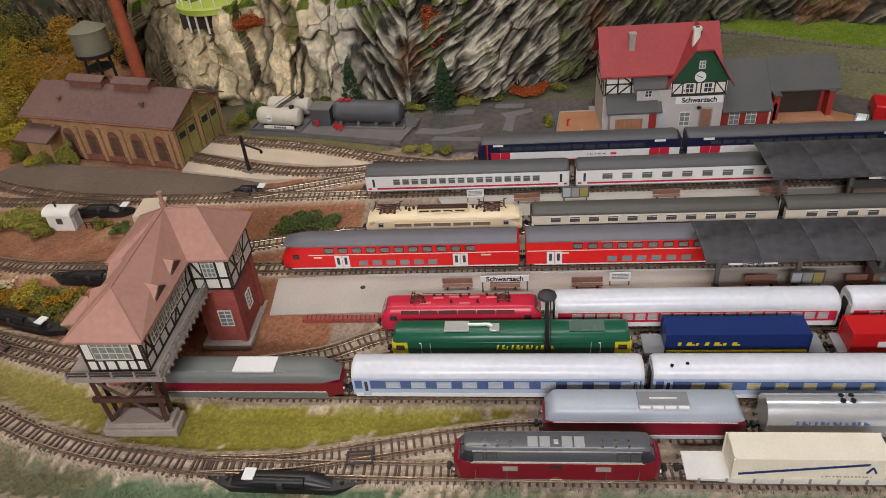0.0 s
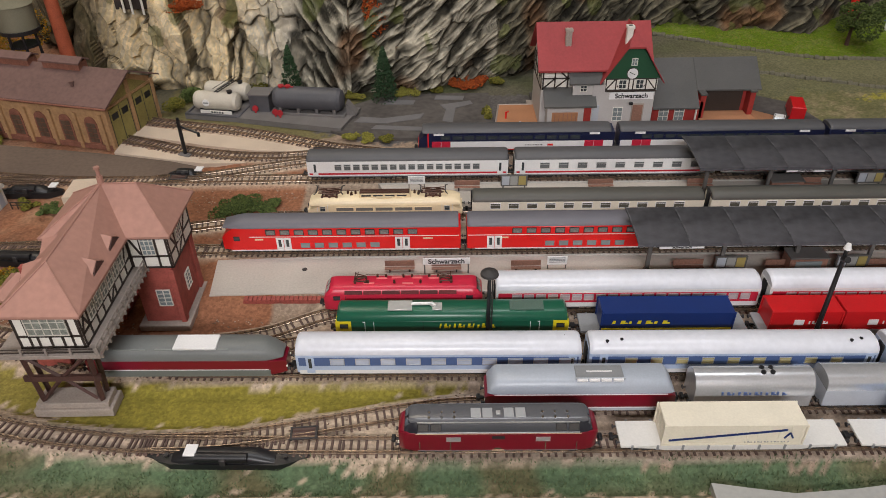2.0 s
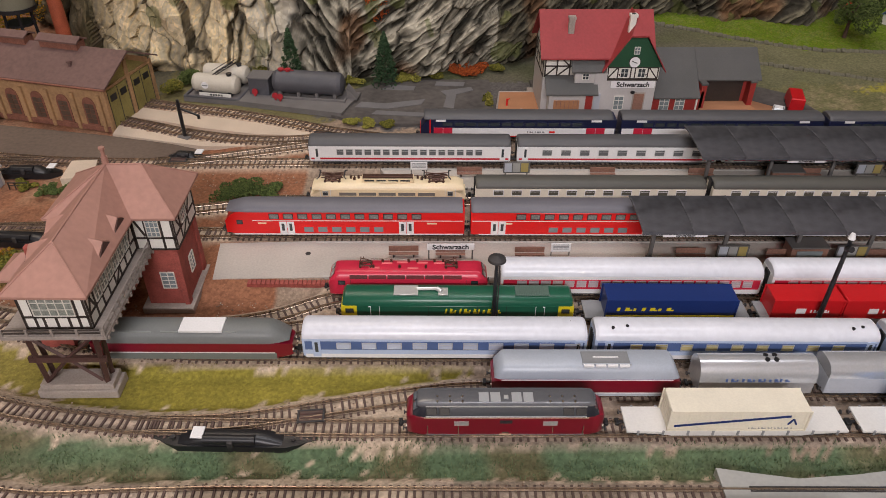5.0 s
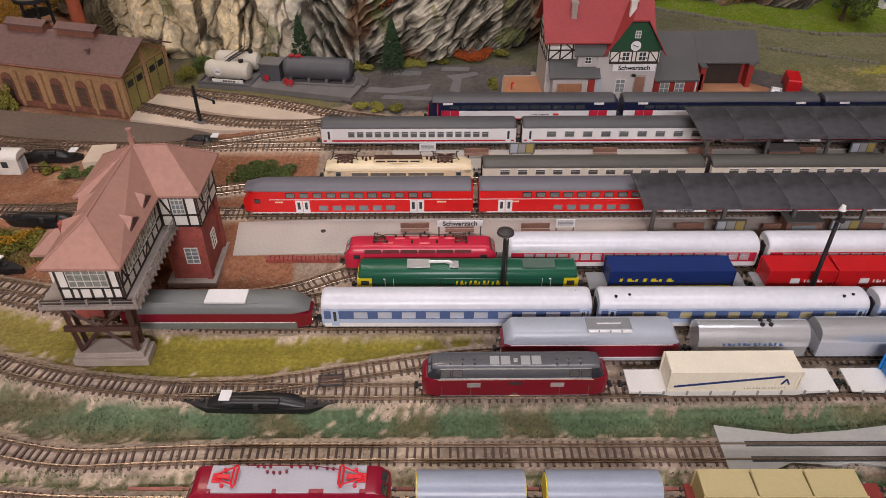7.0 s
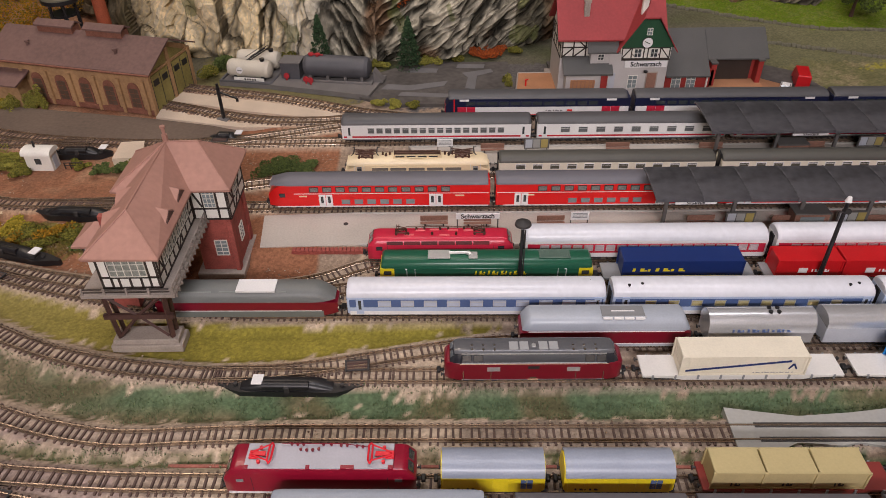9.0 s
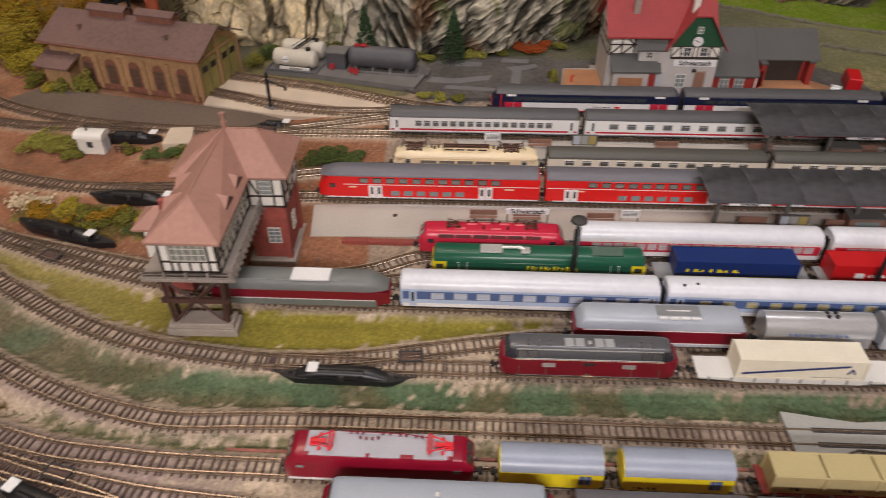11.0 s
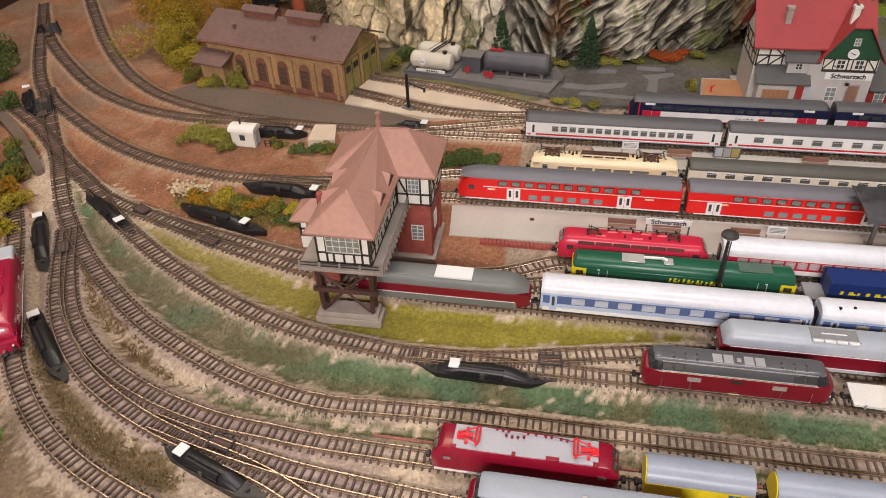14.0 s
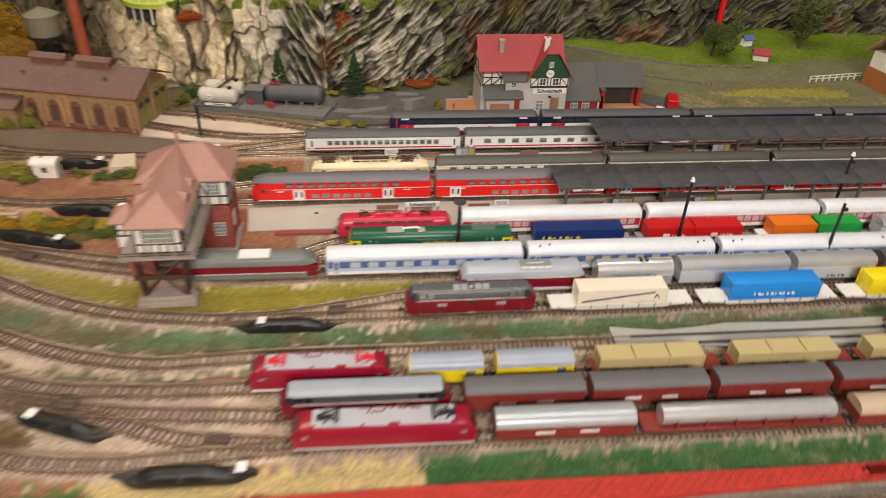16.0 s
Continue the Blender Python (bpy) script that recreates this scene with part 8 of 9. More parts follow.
def rock_wall():
    nx, nz = 1240, 120
    verts, cols = [], []
    for i in range(nx):
        x = -780 + 1770 * i / (nx - 1)
        yb = rock_base(x)
        top = 112 + 14 * wobble(x, 0, 0.012, 2) + (22 if x > 500 else 0)
        k0 = min(1, max(0, (-22 - x) / 14)) * min(1, max(0, (x + 420) / 60))  # blocky pale stone
        far = min(1, max(0, (x - 180) / 60))
        for j in range(nz):
            f = j / (nz - 1)
            z = -4 + top * min(1, f / 0.8)
            back = 34 * min(1, f / 0.8) ** 1.3 + (0 if f < 0.8 else (f - 0.8) * 5 * 110)
            w1 = Vector((x * 0.05, z * 0.05, 2.0))
            warp = Vector((noise.noise(w1), noise.noise(w1 + Vector((7, 0, 0))), noise.noise(w1 + Vector((0, 9, 0)))))
            rough = noise.fractal(Vector((x * 0.05, z * 0.05, 11)), 0.8, 2.0, 5)
            k = min(1, max(0, k0 + 0.8 * warp.x * (1 - abs(2 * k0 - 1))))
            b1, e1 = facet(Vector((x * 0.026, yb * 0.01, z * 0.014)) + 0.14 * warp, 21.0, 40.0, 0.055)
            b2, e2 = facet(Vector((x * 0.060, yb * 0.02, z * 0.050)) + 0.12 * warp, 4.5, 10.0, 0.06)
            # strata: steep folds near the firs, rising to the right beyond
            if x < 22:
                u, v = x * 0.5 - z * 0.86, x * 0.86 + z * 0.5
            else:
                u, v = x * 0.82 + z * 0.57, -x * 0.57 + z * 0.82
            bend = 5 * noise.noise(Vector((u * 0.012, v * 0.012, 4.0))) + 1.6 * noise.noise(Vector((u * 0.06, v * 0.06, 5.0)))
            l1 = 1 - 2 * abs(noise.noise(Vector((u * 0.018, (v + bend) * 0.12, 7.0))))
            l2 = 1 - 2 * abs(noise.noise(Vector((u * 0.05, (v + bend) * 0.27, 8.0))))
            s1, g1 = facet(Vector((u * 0.020, v * 0.058, 3.0)) + 0.16 * warp, 9.0, 12.0, 0.12)
            crest = 0.65 * l1 + 0.35 * l2
            disp = k * (b1 + b2 + 2.2 * e1 + 0.3 * e2 + 0.25 * rough) + (1 - k) * (1.5 * s1 + 9.5 * crest + 3.0 * g1 + 1.2 * rough)
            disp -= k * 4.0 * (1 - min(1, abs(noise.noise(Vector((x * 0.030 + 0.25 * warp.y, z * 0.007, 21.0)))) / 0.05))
            disp *= min(1, f * 12)
            fade = 1 if f < 0.8 else max(0, 1 - (f - 0.8) * 8)
            verts.append((x * S, (yb + back - disp * fade) * S, (z + 1.2 * rough * fade * (1 - 0.8 * k) + (2 * wobble(x, back, 0.1) if f > 0.8 else 0)) * S))
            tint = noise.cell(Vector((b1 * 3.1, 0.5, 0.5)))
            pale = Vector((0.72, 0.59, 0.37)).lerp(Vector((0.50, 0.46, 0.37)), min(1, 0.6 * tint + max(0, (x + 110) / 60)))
            # colour follows the relief: shade painted into cracks and clefts, crests lightened
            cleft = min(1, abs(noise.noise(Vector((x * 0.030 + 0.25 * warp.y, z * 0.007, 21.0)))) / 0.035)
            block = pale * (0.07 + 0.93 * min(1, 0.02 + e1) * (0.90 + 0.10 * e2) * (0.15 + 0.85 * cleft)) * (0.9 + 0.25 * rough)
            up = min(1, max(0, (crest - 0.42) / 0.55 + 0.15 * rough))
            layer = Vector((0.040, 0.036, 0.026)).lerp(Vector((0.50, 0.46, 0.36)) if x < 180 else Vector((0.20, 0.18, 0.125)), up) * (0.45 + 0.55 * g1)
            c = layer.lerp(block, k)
            hue = wobble(x, z, 0.02, 4)
            if hue > 0.25:
                c = c.lerp(Vector((0.20, 0.10, 0.045)) * (0.4 + 0.7 * up), min(0.75, (hue - 0.25) * 3))
            if wobble(x, z, 0.035, 14) > 0.3 - 0.1 * far and f > 0.05:
                c = c.lerp(Vector((0.10, 0.115, 0.03)), 0.6)
            if x < -225:
                c = c.lerp(Vector((0.075, 0.055, 0.030)) * (0.5 + up), min(0.85, (-225 - x) / 50))
            c = c * (1 + 0.18 * wobble(x, z, 0.25, 61))
            if f > 0.82 or (f > 0.74 and wobble(x, z, 0.05, 20) > 0.05):
                c = Vector((0.10, 0.13, 0.02)) * (1 + 0.5 * wobble(x, back, 0.06))
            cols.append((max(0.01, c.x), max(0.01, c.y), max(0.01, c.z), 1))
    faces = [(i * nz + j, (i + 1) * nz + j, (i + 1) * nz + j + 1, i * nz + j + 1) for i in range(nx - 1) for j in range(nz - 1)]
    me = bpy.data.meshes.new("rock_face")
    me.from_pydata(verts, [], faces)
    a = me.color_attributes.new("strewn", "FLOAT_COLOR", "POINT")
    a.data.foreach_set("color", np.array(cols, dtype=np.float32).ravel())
    me.shade_smooth()
    me.set_sharp_from_angle(angle=radians(20))
    m = bpy.data.materials["strewn_scenery"].copy()
    m.name = "painted_rock"
    for nd in m.node_tree.nodes:
        if nd.type == "TEX_VORONOI":
            nd.inputs["Scale"].default_value = 160
        if nd.type == "TEX_NOISE":
            nd.inputs["Scale"].default_value = 140
        if nd.type == "BUMP":
            nd.inputs["Distance"].default_value = 0.0014
        if nd.type == "MAP_RANGE":
            nd.inputs["To Min"].default_value, nd.inputs["To Max"].default_value = 0.82, 1.18
    me.materials.append(m)
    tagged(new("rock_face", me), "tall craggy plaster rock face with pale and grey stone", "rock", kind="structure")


rock_wall()
solid("side_board", bx(-772, -764, -460, 556, -12, 330), mat("dark_brown_board", (0.055, 0.020, 0.014), 0.8, var=0.3, scale=8, fine=60, bump=0), 0, 0, 0, 0, "dark red-brown board closing the layout end", "board", kind="structure")
BACKDROP = mat("backdrop_paint", (0.045, 0.050, 0.028), 0.9, var=0.4, scale=9, fine=60, bump=0)
solid("backdrop", bx(-770, 1010, 556, 562, -12, 420), BACKDROP, 0, 0, 0, 0, "dark olive painted backdrop board behind the scenery", "backdrop", kind="structure")

# ---- plants ----
def leaf_mat(name, c1, c2):
    m = bpy.data.materials.new(name)
    m.use_nodes = True
    n, l = m.node_tree.nodes, m.node_tree.links
    b = n["Principled BSDF"]
    b.inputs["Roughness"].default_value, b.inputs["Specular IOR Level"].default_value = 0.85, 0.2
    g = n.new("ShaderNodeNewGeometry")
    mix = n.new("ShaderNodeMix")
    mix.data_type = "RGBA"
    mix.inputs["A"].default_value, mix.inputs["B"].default_value = (*c1, 1), (*c2, 1)
    l.new(g.outputs["Random Per Island"], mix.inputs["Factor"])
    l.new(mix.outputs["Result"], b.inputs["Base Color"])
    return m


LEAF = {"autumn": leaf_mat("autumn_foliage", (0.13, 0.11, 0.014), (0.42, 0.19, 0.012)), "yellow": leaf_mat("yellow_foliage", (0.19, 0.165, 0.018), (0.42, 0.31, 0.035)),
        "green": leaf_mat("green_foliage", (0.036, 0.056, 0.016), (0.115, 0.150, 0.042)), "bright": leaf_mat("bright_foliage", (0.05, 0.155, 0.015), (0.17, 0.34, 0.04)),
        "olive": leaf_mat("olive_foliage", (0.06, 0.065, 0.012), (0.20, 0.18, 0.03)), "fir": leaf_mat("fir_needles", (0.018, 0.040, 0.018), (0.045, 0.085, 0.038)),
        "rust": leaf_mat("rust_foliage", (0.20, 0.035, 0.012), (0.42, 0.10, 0.02)), "moss": leaf_mat("moss_tufts", (0.13, 0.13, 0.025), (0.31, 0.28, 0.055))}
rng = random.Random(21)


def clumps(points, size, jitter=0.5):
    """Many small uneven tufts, each its own little solid."""
    v, f = [], []
    for x, y, z in points:
        s = size * (1 + rng.uniform(-jitter, jitter))
        k = len(v)
        r = [s * rng.uniform(0.5, 1.2) for _ in range(6)]
        a = rng.uniform(0, 6.28)
        ca, sa = math.cos(a), math.sin(a)
        for (dx, dy, dz), q in zip(((1, 0, 0), (0, 1, 0), (-1, 0, 0), (0, -1, 0), (0, 0, 1), (0, 0, -1)), r):
            v.append(((x + (dx * ca - dy * sa) * q) * S, (y + (dx * sa + dy * ca) * q) * S, (z + dz * q * 0.8) * S))
        f += [(k + i, k + (i + 1) % 4, k + 4) for i in range(4)] + [(k + (i + 1) % 4, k + i, k + 5) for i in range(4)]
    me = bpy.data.meshes.new("foliage")
    me.from_pydata(v, [], f)
    return me


def ball_points(n, rx, ry, rz, zc, lumps=9, spread=0.45):
    c = [(rng.gauss(0, spread), rng.gauss(0, spread), rng.gauss(0, spread * 0.9), rng.uniform(0.35, 0.6)) for _ in range(lumps)] + [(0, 0, 0, 0.62)]
    out = []
    for _ in range(n):
        a, b, d, r = rng.choice(c)
        w = Vector((rng.gauss(0, 1), rng.gauss(0, 1), rng.gauss(0, 1))).normalized() * r * rng.uniform(0.75, 1.05)
        out.append(((a + w.x) * rx, (b + w.y) * ry, zc + (d + w.z) * rz))
    return out


def bush(x, y, r, h, kind, label, z=0, n=None):
    me = clumps([(px, py, max(0.3, pz)) for px, py, pz in ball_points(n or int(200 + r * 80), r, r * 0.8, h * 0.6, h * 0.4)], 0.8 + r * 0.009)
    me.name = "bush"
    me.materials.append(LEAF[kind])
    o = new("bush", me)
    o.matrix_basis = pose(x * S, y * S, z * S, 0, 0, rng.uniform(0, 360))
    tagged(o, label, "bush", "bushes")


def tree(x, y, h, r, kind, label, z=0, trunk=None):
    t = thing("tree", x, y, z, rng.uniform(0, 360), label, "tree", "trees")
    bm = rod(bmesh.new(), (0, 0, -2), (0, 0, h * 0.6), max(1.2, r * 0.10), 8, r * 0.05)
    for i in range(6):
        a = i * 1.05
        rod(bm, (0, 0, h * (0.3 + 0.04 * i)), (r * 0.6 * math.cos(a), r * 0.6 * math.sin(a), h * (0.5 + 0.06 * i)), r * 0.045, 6, r * 0.02)
    part("trunk", bm, BROWNWOOD, t)
    me = clumps(ball_points(int(1200 + 50 * r), r, r, h * 0.42, h * 0.60, spread=0.3 if kind in ("bright", "moss") else 0.45), 1.0 + r * 0.016)
    me.name = "crown"
    me.materials.append(LEAF[kind])
    o = new("crown", me)
    o.parent = t


def fir(x, y, h, r, label, z=0):
    t = thing("fir_tree", x, y, z, rng.uniform(0, 360), label, "tree", "fir trees")
    part("trunk", rod(bmesh.new(), (0, 0, -2), (0, 0, h * 0.95), 1.3, 8, 0.4), BROWNWOOD, t)
    pts = []
    for i in range(1900):
        f = rng.random() ** 0.8
        rr = r * (1 - f) ** 0.75 * (0.72 + 0.28 * abs(math.sin(f * 26))) * rng.uniform(0.6, 1.05)
        a = rng.uniform(0, 6.28)
        pts.append((rr * math.cos(a), rr * math.sin(a), h * (0.04 + 0.96 * f) - rr * 0.25))
    me = clumps(pts, 1.1)
    me.name = "crown"
    me.materials.append(LEAF["fir"])
    new("crown", me).parent = t


fir(-37, 281, 64, 16, "dark green fir tree before the rock face")
fir(58, 289, 58, 16, "dark green fir tree before the rock face")
for a in ((-112, 316, 12, 10, "green"), (-80, 308, 11, 9, "olive"), (-150, 296, 14, 16, "green"), (-160, 270, 12, 14, "olive"), (-8, 300, 14, 8, "olive"), (20, 300, 13, 8, "moss"), (80, 302, 14, 8, "moss"), (110, 312, 14, 7, "olive"),
          (140, 322, 14, 7, "rust"), (160, 330, 12, 8, "rust"), (180, 330, 12, 7, "olive"), (164, 236, 4, 14, "moss"), (162, 250, 4, 10, "olive"), (30, 200, 9, 4, "moss"), (48, 197, 9, 4, "moss"), (64, 194, 8, 4, "olive")):
    bush(*a[:4], a[4], {"green": "green bush", "olive": "olive green bush", "moss": "yellowish green low bush", "rust": "rust-coloured low bush"}[a[4]] + " at the foot of the rocks")
for x, y, r, h in ((-48, 74, 20, 6), (-30, 76, 14, 5), (-60, 74, 12, 4)):
    bush(x, y, r, h, "green", "dark green flat bush between the tracks")
for x, y, r, h, k in ((-312, 94, 20, 7, "moss"), (-290, 84, 17, 8, "moss"), (-276, 76, 12, 4, "olive"), (-230, 84, 8, 5, "olive"), (-205, 78, 9, 5, "green"), (-190, 78, 9, 6, "green"), (-176, 80, 8, 5, "olive")):
    bush(x, y, r, h, k, "mossy green low bush beside the hut")
for x, y, r, h, k in ((-262, -12, 12, 6, "autumn"), (-244, -14, 13, 7, "yellow"), (-226, -18, 13, 8, "olive"), (-208, -20, 12, 8, "autumn"), (-192, -22, 12, 8, "olive"), (-176, -24, 11, 8, "yellow"), (-170, -36, 10, 7, "green"), (-214, -34, 10, 6, "olive"), (-236, -26, 10, 6, "autumn")):
    bush(x, y, r, h, k, "autumn-coloured low hedge between the tracks")
for x, y, r, h, k in ((-440, 290, 40, 55, "yellow"), (-400, 260, 26, 26, "yellow"), (-420, 330, 42, 75, "autumn"), (-372, 320, 30, 60, "autumn"), (-480, 400, 42, 74, "yellow"), (-520, 470, 46, 86, "olive"), (-400, 420, 46, 92, "autumn"), (-580, 520, 40, 80, "yellow"), (-380, 222, 14, 12, "olive"), (-352, 205, 14, 11, "yellow"), (-338, 202, 12, 14, "moss"), (-322, 204, 9, 16, "moss"), (-312, 205, 8, 18, "moss")):
    bush(x, y, r, h, k, "dense autumn bush behind the engine shed")
for i, (x, y, r, h, k) in enumerate(((-478, 50, 12, 11, "olive"), (-462, 22, 12, 12, "green"), (-446, -2, 15, 18, "olive"), (-430, -30, 15, 21, "autumn"), (-412, -52, 14, 21, "yellow"), (-398, -82, 13, 20, "yellow"), (-472, -32, 25, 34, "olive"), (-452, -64, 25, 35, "yellow"), (-378, -118, 10, 16, "yellow"), (-540, 130, 16, 18, "green"), (-600, 200, 26, 30, "green"), (-640, 250, 26, 34, "green"))):
    bush(x, y, r, h, k, "autumn bush along the outer curve")
for x, y, h, r in ((-271, -290, 36, 17), (-315, -295, 36, 17), (-352, -208, 42, 21), (-385, -300, 38, 17)):
    tree(x, y, h, r, "moss" if y > -250 else "bright", "round yellowish green model tree on red soil" if y > -250 else "round light green model tree on red soil")
tree(603, 410, 58, 26, "green", "dark green deciduous tree on the meadow", 8)
tree(758, 436, 70, 25, "green", "dark green deciduous tree on the meadow", 8)
tree(48, 330, 70, 12, "rust", "small rust-brown tree on the rock face", 30)


def blades(polys, count, hmin, hmax, name, m, label):
    """Short static-grass blades strewn over a zone."""
    v, f = [], []
    r2 = random.Random(5)
    for poly, n in zip(polys, count):
        bxs = (min(p[0] for p in poly), max(p[0] for p in poly), min(p[1] for p in poly), max(p[1] for p in poly))
        made = 0
        for _ in range(n * 6):
            if made >= n:
                break
            x, y = r2.uniform(bxs[0], min(bxs[1], 620)), r2.uniform(bxs[2], bxs[3])
            if not inside(poly, x + 4 * wobble(x, y, 0.1), y + 4 * wobble(x, y, 0.1, 4)) or wobble(x, y, 0.07, 30) < -0.25 or poly is GREEN and r2.random() > 0.55 + 0.45 * min(1, max(0, (x + 160) / 220)):
                continue
            made += 1
            h, a, lean = r2.uniform(hmin, hmax), r2.uniform(0, 6.28), r2.uniform(0.2, 0.9)
            z = ground_height(x, y)
            k = len(v)
            w = 0.28
            v += [((x - w * math.sin(a)) * S, (y + w * math.cos(a)) * S, z * S), ((x + w * math.sin(a)) * S, (y - w * math.cos(a)) * S, z * S), ((x + lean * h * math.cos(a)) * S, (y + lean * h * math.sin(a)) * S, (z + h) * S)]
            f.append((k, k + 1, k + 2))
    me = bpy.data.meshes.new(name)
    me.from_pydata(v, [], f)
    me.materials.append(m)
    tagged(new(name, me), label, "grass", kind="stuff")


blades([GREEN, DEEP, FRONTGREEN, NARROW, SLABGRASS], [22000, 7000, 4500, 2200, 3500], 0.9, 2.2, "grass", leaf_mat("turf_green", (0.076, 0.118, 0.054), (0.155, 0.190, 0.095)), "short grey-green static grass beside the tracks")
blades([YELLOW, LAWN], [6000, 9000], 0.2, 0.6, "meadow_grass", leaf_mat("turf_yellow", (0.20, 0.175, 0.03), (0.27, 0.23, 0.05)), "short yellow-green meadow grass")
blades([OLIVE, RUSTGRASS, HEDGE], [3500, 3500, 3000], 1.2, 2.8, "dry_grass", leaf_mat("turf_brown", (0.10, 0.065, 0.025), (0.28, 0.18, 0.07)), "dry brown grass tufts between the curves")


def pebbles(n):
    r2 = random.Random(9)
    pts = []
    while len(pts) < n:
        x, y = r2.uniform(-480, 420), r2.uniform(-322, 180)
        if wobble(x, y, 0.03, 40) > -0.2 and not inside(GREEN, x, y) and not inside(YELLOW, x, y) and not (-62 < x < 46 and -62 < y < 8) and not (x < -100 and y > 0 and wobble(x, y, 0.05, 44) < 0.25):
            pts.append((x, y, ground_height(x, y) + 0.3))
    me = clumps(pts, 0.62)
    me.name = "gravel"
    me.materials.append(leaf_mat("loose_gravel", (0.16, 0.10, 0.07), (0.50, 0.40, 0.30)))
    tagged(new("gravel", me), "loose brown and sandy gravel strewn over the ground", "gravel", kind="stuff")


pebbles(16000)
me = clumps([(rng.gauss(-280, 9), rng.gauss(1, 4.5), rng.uniform(0, 3.5)) for _ in range(230)], 1.9)
me.name = "rubble"
me.materials.append(leaf_mat("pale_stones", (0.40, 0.30, 0.18), (0.62, 0.52, 0.36)))
tagged(new("rubble", me), "heap of pale rubble beside the track", "rubble", kind="stuff")

# ---- behind the shed and far side ----
t = thing("water_tower", -318, 318, 0, 0, "water tower with pale tank on dark legs", "water tower")
part("tank", rod(rod(bmesh.new(), (0, 0, 74), (0, 0, 98), 19, 20), (0, 0, 98), (0, 0, 106), 20, 20, 3), mat("tank_greenish", (0.17, 0.16, 0.11), 0.7), t)
for i in range(6):
    a = i * 1.0472
    part("leg", rod(bmesh.new(), (17 * math.cos(a), 17 * math.sin(a), 0), (14 * math.cos(a), 14 * math.sin(a), 75), 1.6, 6), BLACK, t)
for z in (30, 55):
    part("brace_ring", rod(bmesh.new(), (0, 0, z), (0, 0, z + 2), 15, 12), BLACK, t)
part("floor", rod(bmesh.new(), (0, 0, 70), (0, 0, 74), 20, 18), BLACK, t)
solid("brick_chimney", rod(rod(bmesh.new(), (0, 0, 0), (0, 0, 150), 8, 14, 6), (0, 0, 0), (0, 0, 12), 10, 12), mat("chimney_brick", (0.34, 0.075, 0.03), 0.75, var=0.25, scale=120), -281, 326, 0, 0, "tall orange-red brick chimney behind the shed", "chimney")
t = thing("terrace_pavilion", -192, 372, 94, 0, "lime green terrace with white railing on the rocks", "terrace")
LIME = mat("lime_deck", (0.40, 0.50, 0.08), 0.6)
part("deck", rod(bmesh.new(), (0, 0, 6), (0, 0, 12), 42, 28), LIME, t)
part("deck_edge", rod(bmesh.new(), (0, 0, 12), (0, 0, 14), 43, 28, 41), LIME, t)
part("room", bx(-34, 34, -26, 26, -12, 6, bev=0.6), TIMBER, t)
bush(-150, 334, 17, 14, "rust", "orange-brown bush below the terrace", z=84)
for i in range(9):
    a = -2.9 + i * 0.33
    part("pillar", rod(bmesh.new(), (38 * math.cos(a), 38 * math.sin(a), -14), (38 * math.cos(a), 38 * math.sin(a), 7), 1.2, 6), PLASTER, t)
    part("railing_post", rod(bmesh.new(), (40 * math.cos(a), 40 * math.sin(a), 13), (40 * math.cos(a), 40 * math.sin(a), 24), 0.8, 6), PLASTER, t)
solid("red_post", rod(bmesh.new(), (0, 0, 0), (0, 0, 110), 5, 12, 4), RED, 640, 484, 14, 0, "tall red post on the meadow", "post")
t = thing("meadow_kiosk", 673, 444, 14, 10, "small white and blue kiosk on the meadow", "kiosk")
part("wall", bx(-7, 7, -5, 5, -1, 10), WHITE, t), part("roof", gable_roof(bmesh.new(), -9, 9, -7, 7, 10, 16), MIDBLUE, t, "", 10)
t = thing("field_barn", 674, 396, 7.5, -20, "small red-roofed barn beside the meadow path", "barn")
part("wall", bx(-11, 11, -6, 6, -1, 9), PLASTER, t), part("roof", gable_roof(bmesh.new(), -13, 13, -9, 9, 9, 17), REDROOF, t, "", 10)
t = thing("stone_wall", 0, 0, 0, 0, "low dry stone retaining wall along the meadow", "stone wall")
t["kind"] = "structure"
me = cached(("stone",), lambda: bx(-2.6, 2.6, -2.0, 2.0, -1, 3.4, bev=0.8), mat("wall_stone", (0.165, 0.155, 0.11), 0.85, var=0.3, scale=60))
for k, ((xa, ya), (xb, yb)) in enumerate((((330, 446), (386, 441)), ((386, 441), (477, 402)), ((477, 402), (564, 374)), ((564, 374), (660, 371)), ((440, 362), (600, 300)))):
    n = int(math.hypot(xb - xa, yb - ya) / 5.2)
    for i in range(n):
        f = i / n
        x, y = xa + (xb - xa) * f, ya + (yb - ya) * f
        put("stone", me, t, x, y + rng.uniform(-1, 1), ground_height(x, y) + rng.uniform(-1, 1), math.degrees(math.atan2(yb - ya, xb - xa)) + rng.uniform(-9, 9))
t = thing("white_fence", 716, 322, -1, 8, "white rail fence beside the far road", "fence")
for i in range(9):
    part("fence_post", bx(i * 11 - 0.8, i * 11 + 0.8, -0.8, 0.8, -1, 9), PLASTER, t)
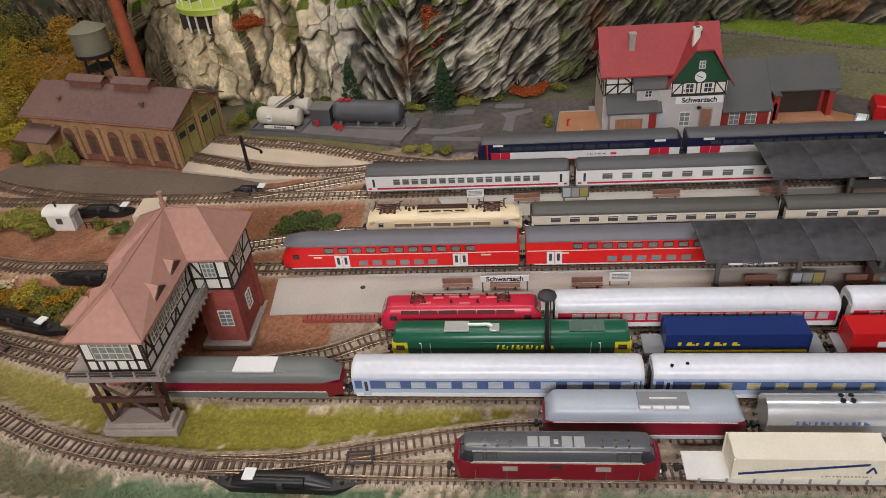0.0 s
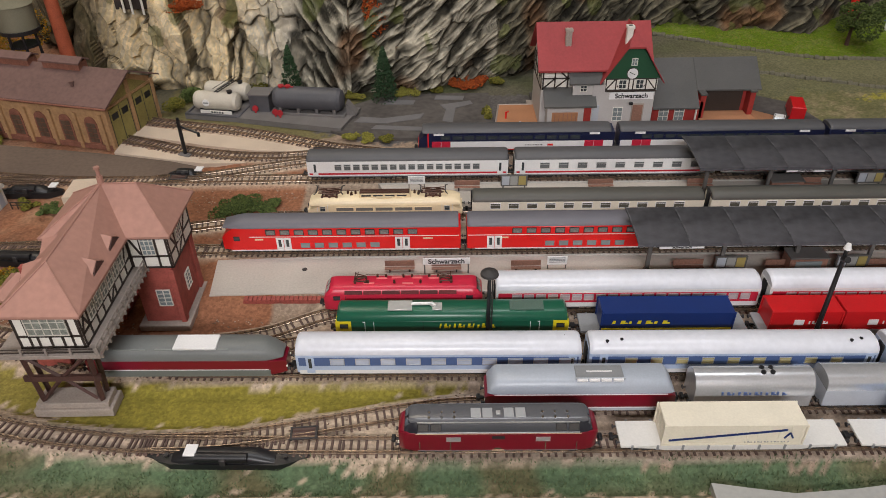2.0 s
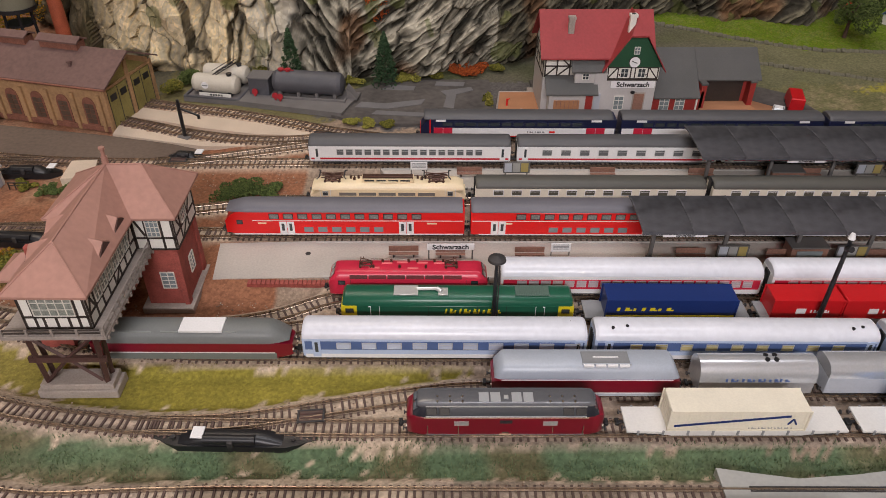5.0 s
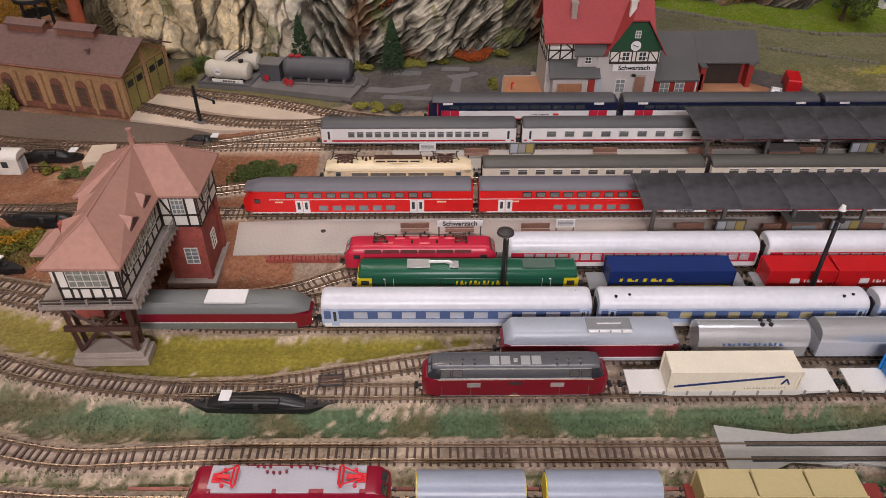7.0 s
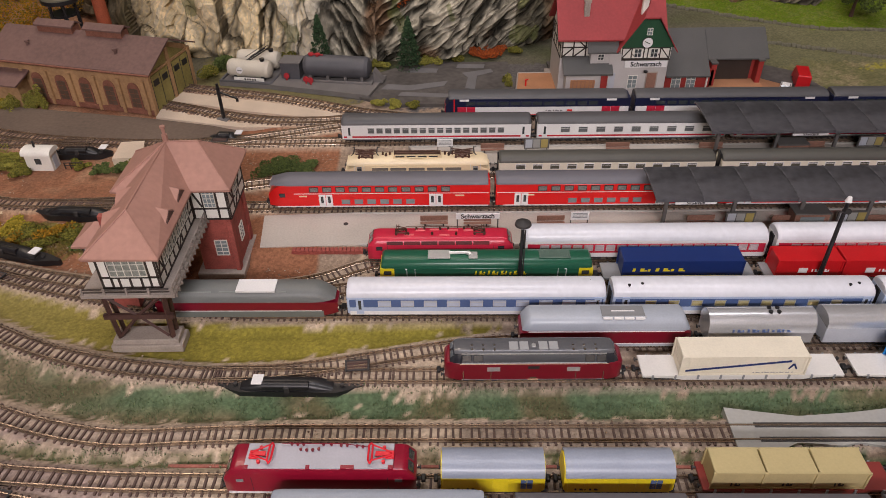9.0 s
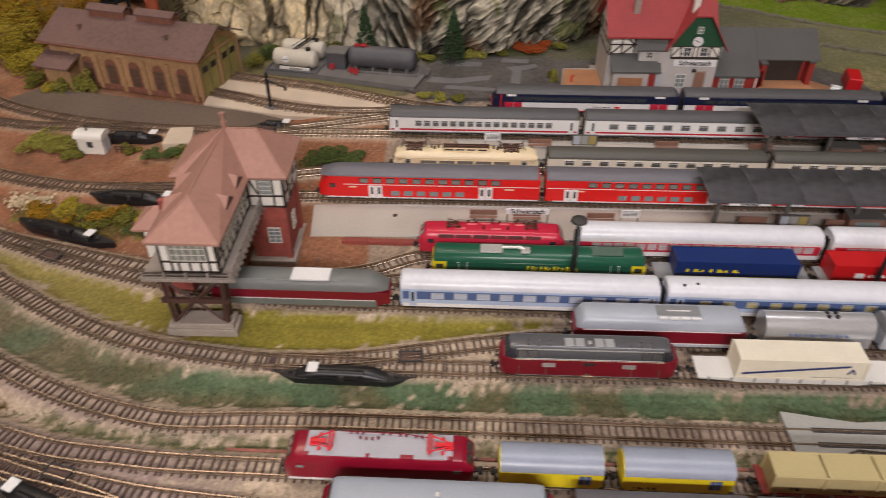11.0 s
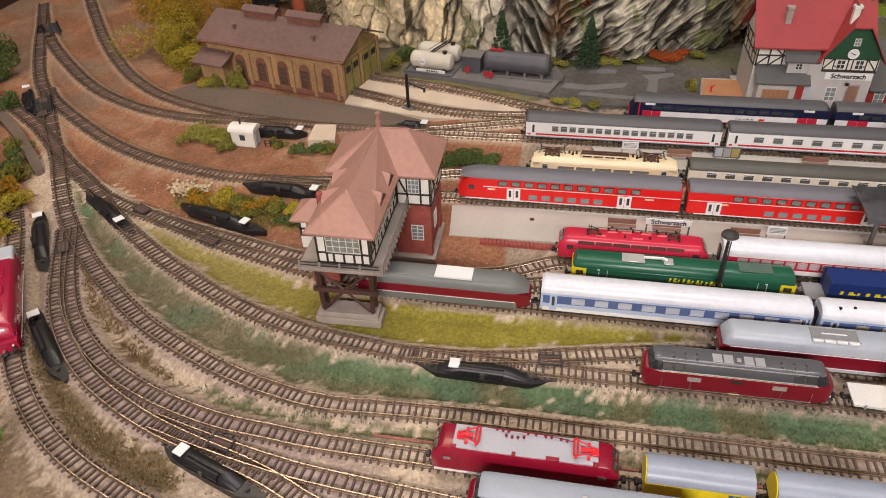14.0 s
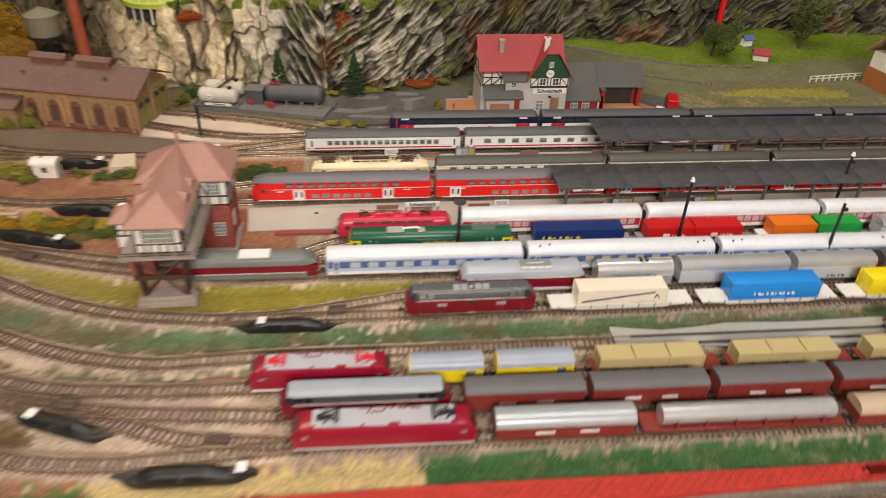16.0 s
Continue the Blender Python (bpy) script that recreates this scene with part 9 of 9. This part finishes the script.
for z in (4, 8):
    part("fence_rail", bx(0, 88, -0.5, 0.5, z, z + 1.2), PLASTER, t)
t = thing("far_house", 838, 296, 0, 8, "tan timbered house with brown base and dark roof", "house")
part("base", bx(-42, 42, -26, 26, -1, 26), mat("house_orange", (0.36, 0.13, 0.04), 0.7), t, "orange-brown ground floor")
part("wall", bx(-40, 40, -24, 24, 26, 48), PLASTER, t)
part("roof", gable_roof(bmesh.new(), -46, 46, -34, 34, 46, 80), mat("house_tan_roof", (0.34, 0.21, 0.12), 0.7), t, "tan roof", 10)
part("roof_window", bx(-16, 14, -22, -8, 60, 74, bev=3), BLACK, t)
for i in range(4):
    part("window", bx(-34 + i * 18, -24 + i * 18, -24.8, -23.8, 31, 42), GLASS, t)
t = thing("bus", 826, 250, 0, 4, "bright cyan bus parked before the tan house", "bus")
part("body", bx(-18, 18, -8, 8, 2, 15, bev=2, seg=2), paint("cyan_paint", (0.05, 0.45, 0.62), 0.4), t)
for i in range(5):
    part("window", bx(-15 + i * 6.2, -10 + i * 6.2, -8.3, -7.7, 8, 12.5), GLASS, t)
for x in (-11, 11):
    for y in (-6.6, 6.6):
        part("wheel", rod(bmesh.new(), (x, y - 1, 2.6), (x, y + 1, 2.6), 2.6, 12), BLACK, t)
solid("edge_road", slab(bmesh.new(), [(-560, 131), (-520, 104), (-488, 76), (-455, 44), (-430, 19), (-424, 12), (-430, 7), (-437, 13), (-461, 37), (-493, 67), (-524, 93), (-564, 119)], -1, 4.2), APRON, 0, 0, 0, 0, "narrow grey service road beside the curve", "road", kind="structure")
solid("red_kerb", rod(rod(bmesh.new(), (-640, 196, 5), (-575, 158, 5), 1.6, 6), (-575, 158, 5), (-540, 139, 5), 1.6, 6), REDSTRIP, 0, 0, 0, 0, "thin red kerb beside the curved track", "kerb", kind="structure")
solid("edge_board", bx(-80, 80, -22, 10, -1, 14, bev=1), paint("red_plastic", (0.55, 0.012, 0.03), 0.3), -502, 28, 0, -52, "bright red plastic board at the layout edge", "board")
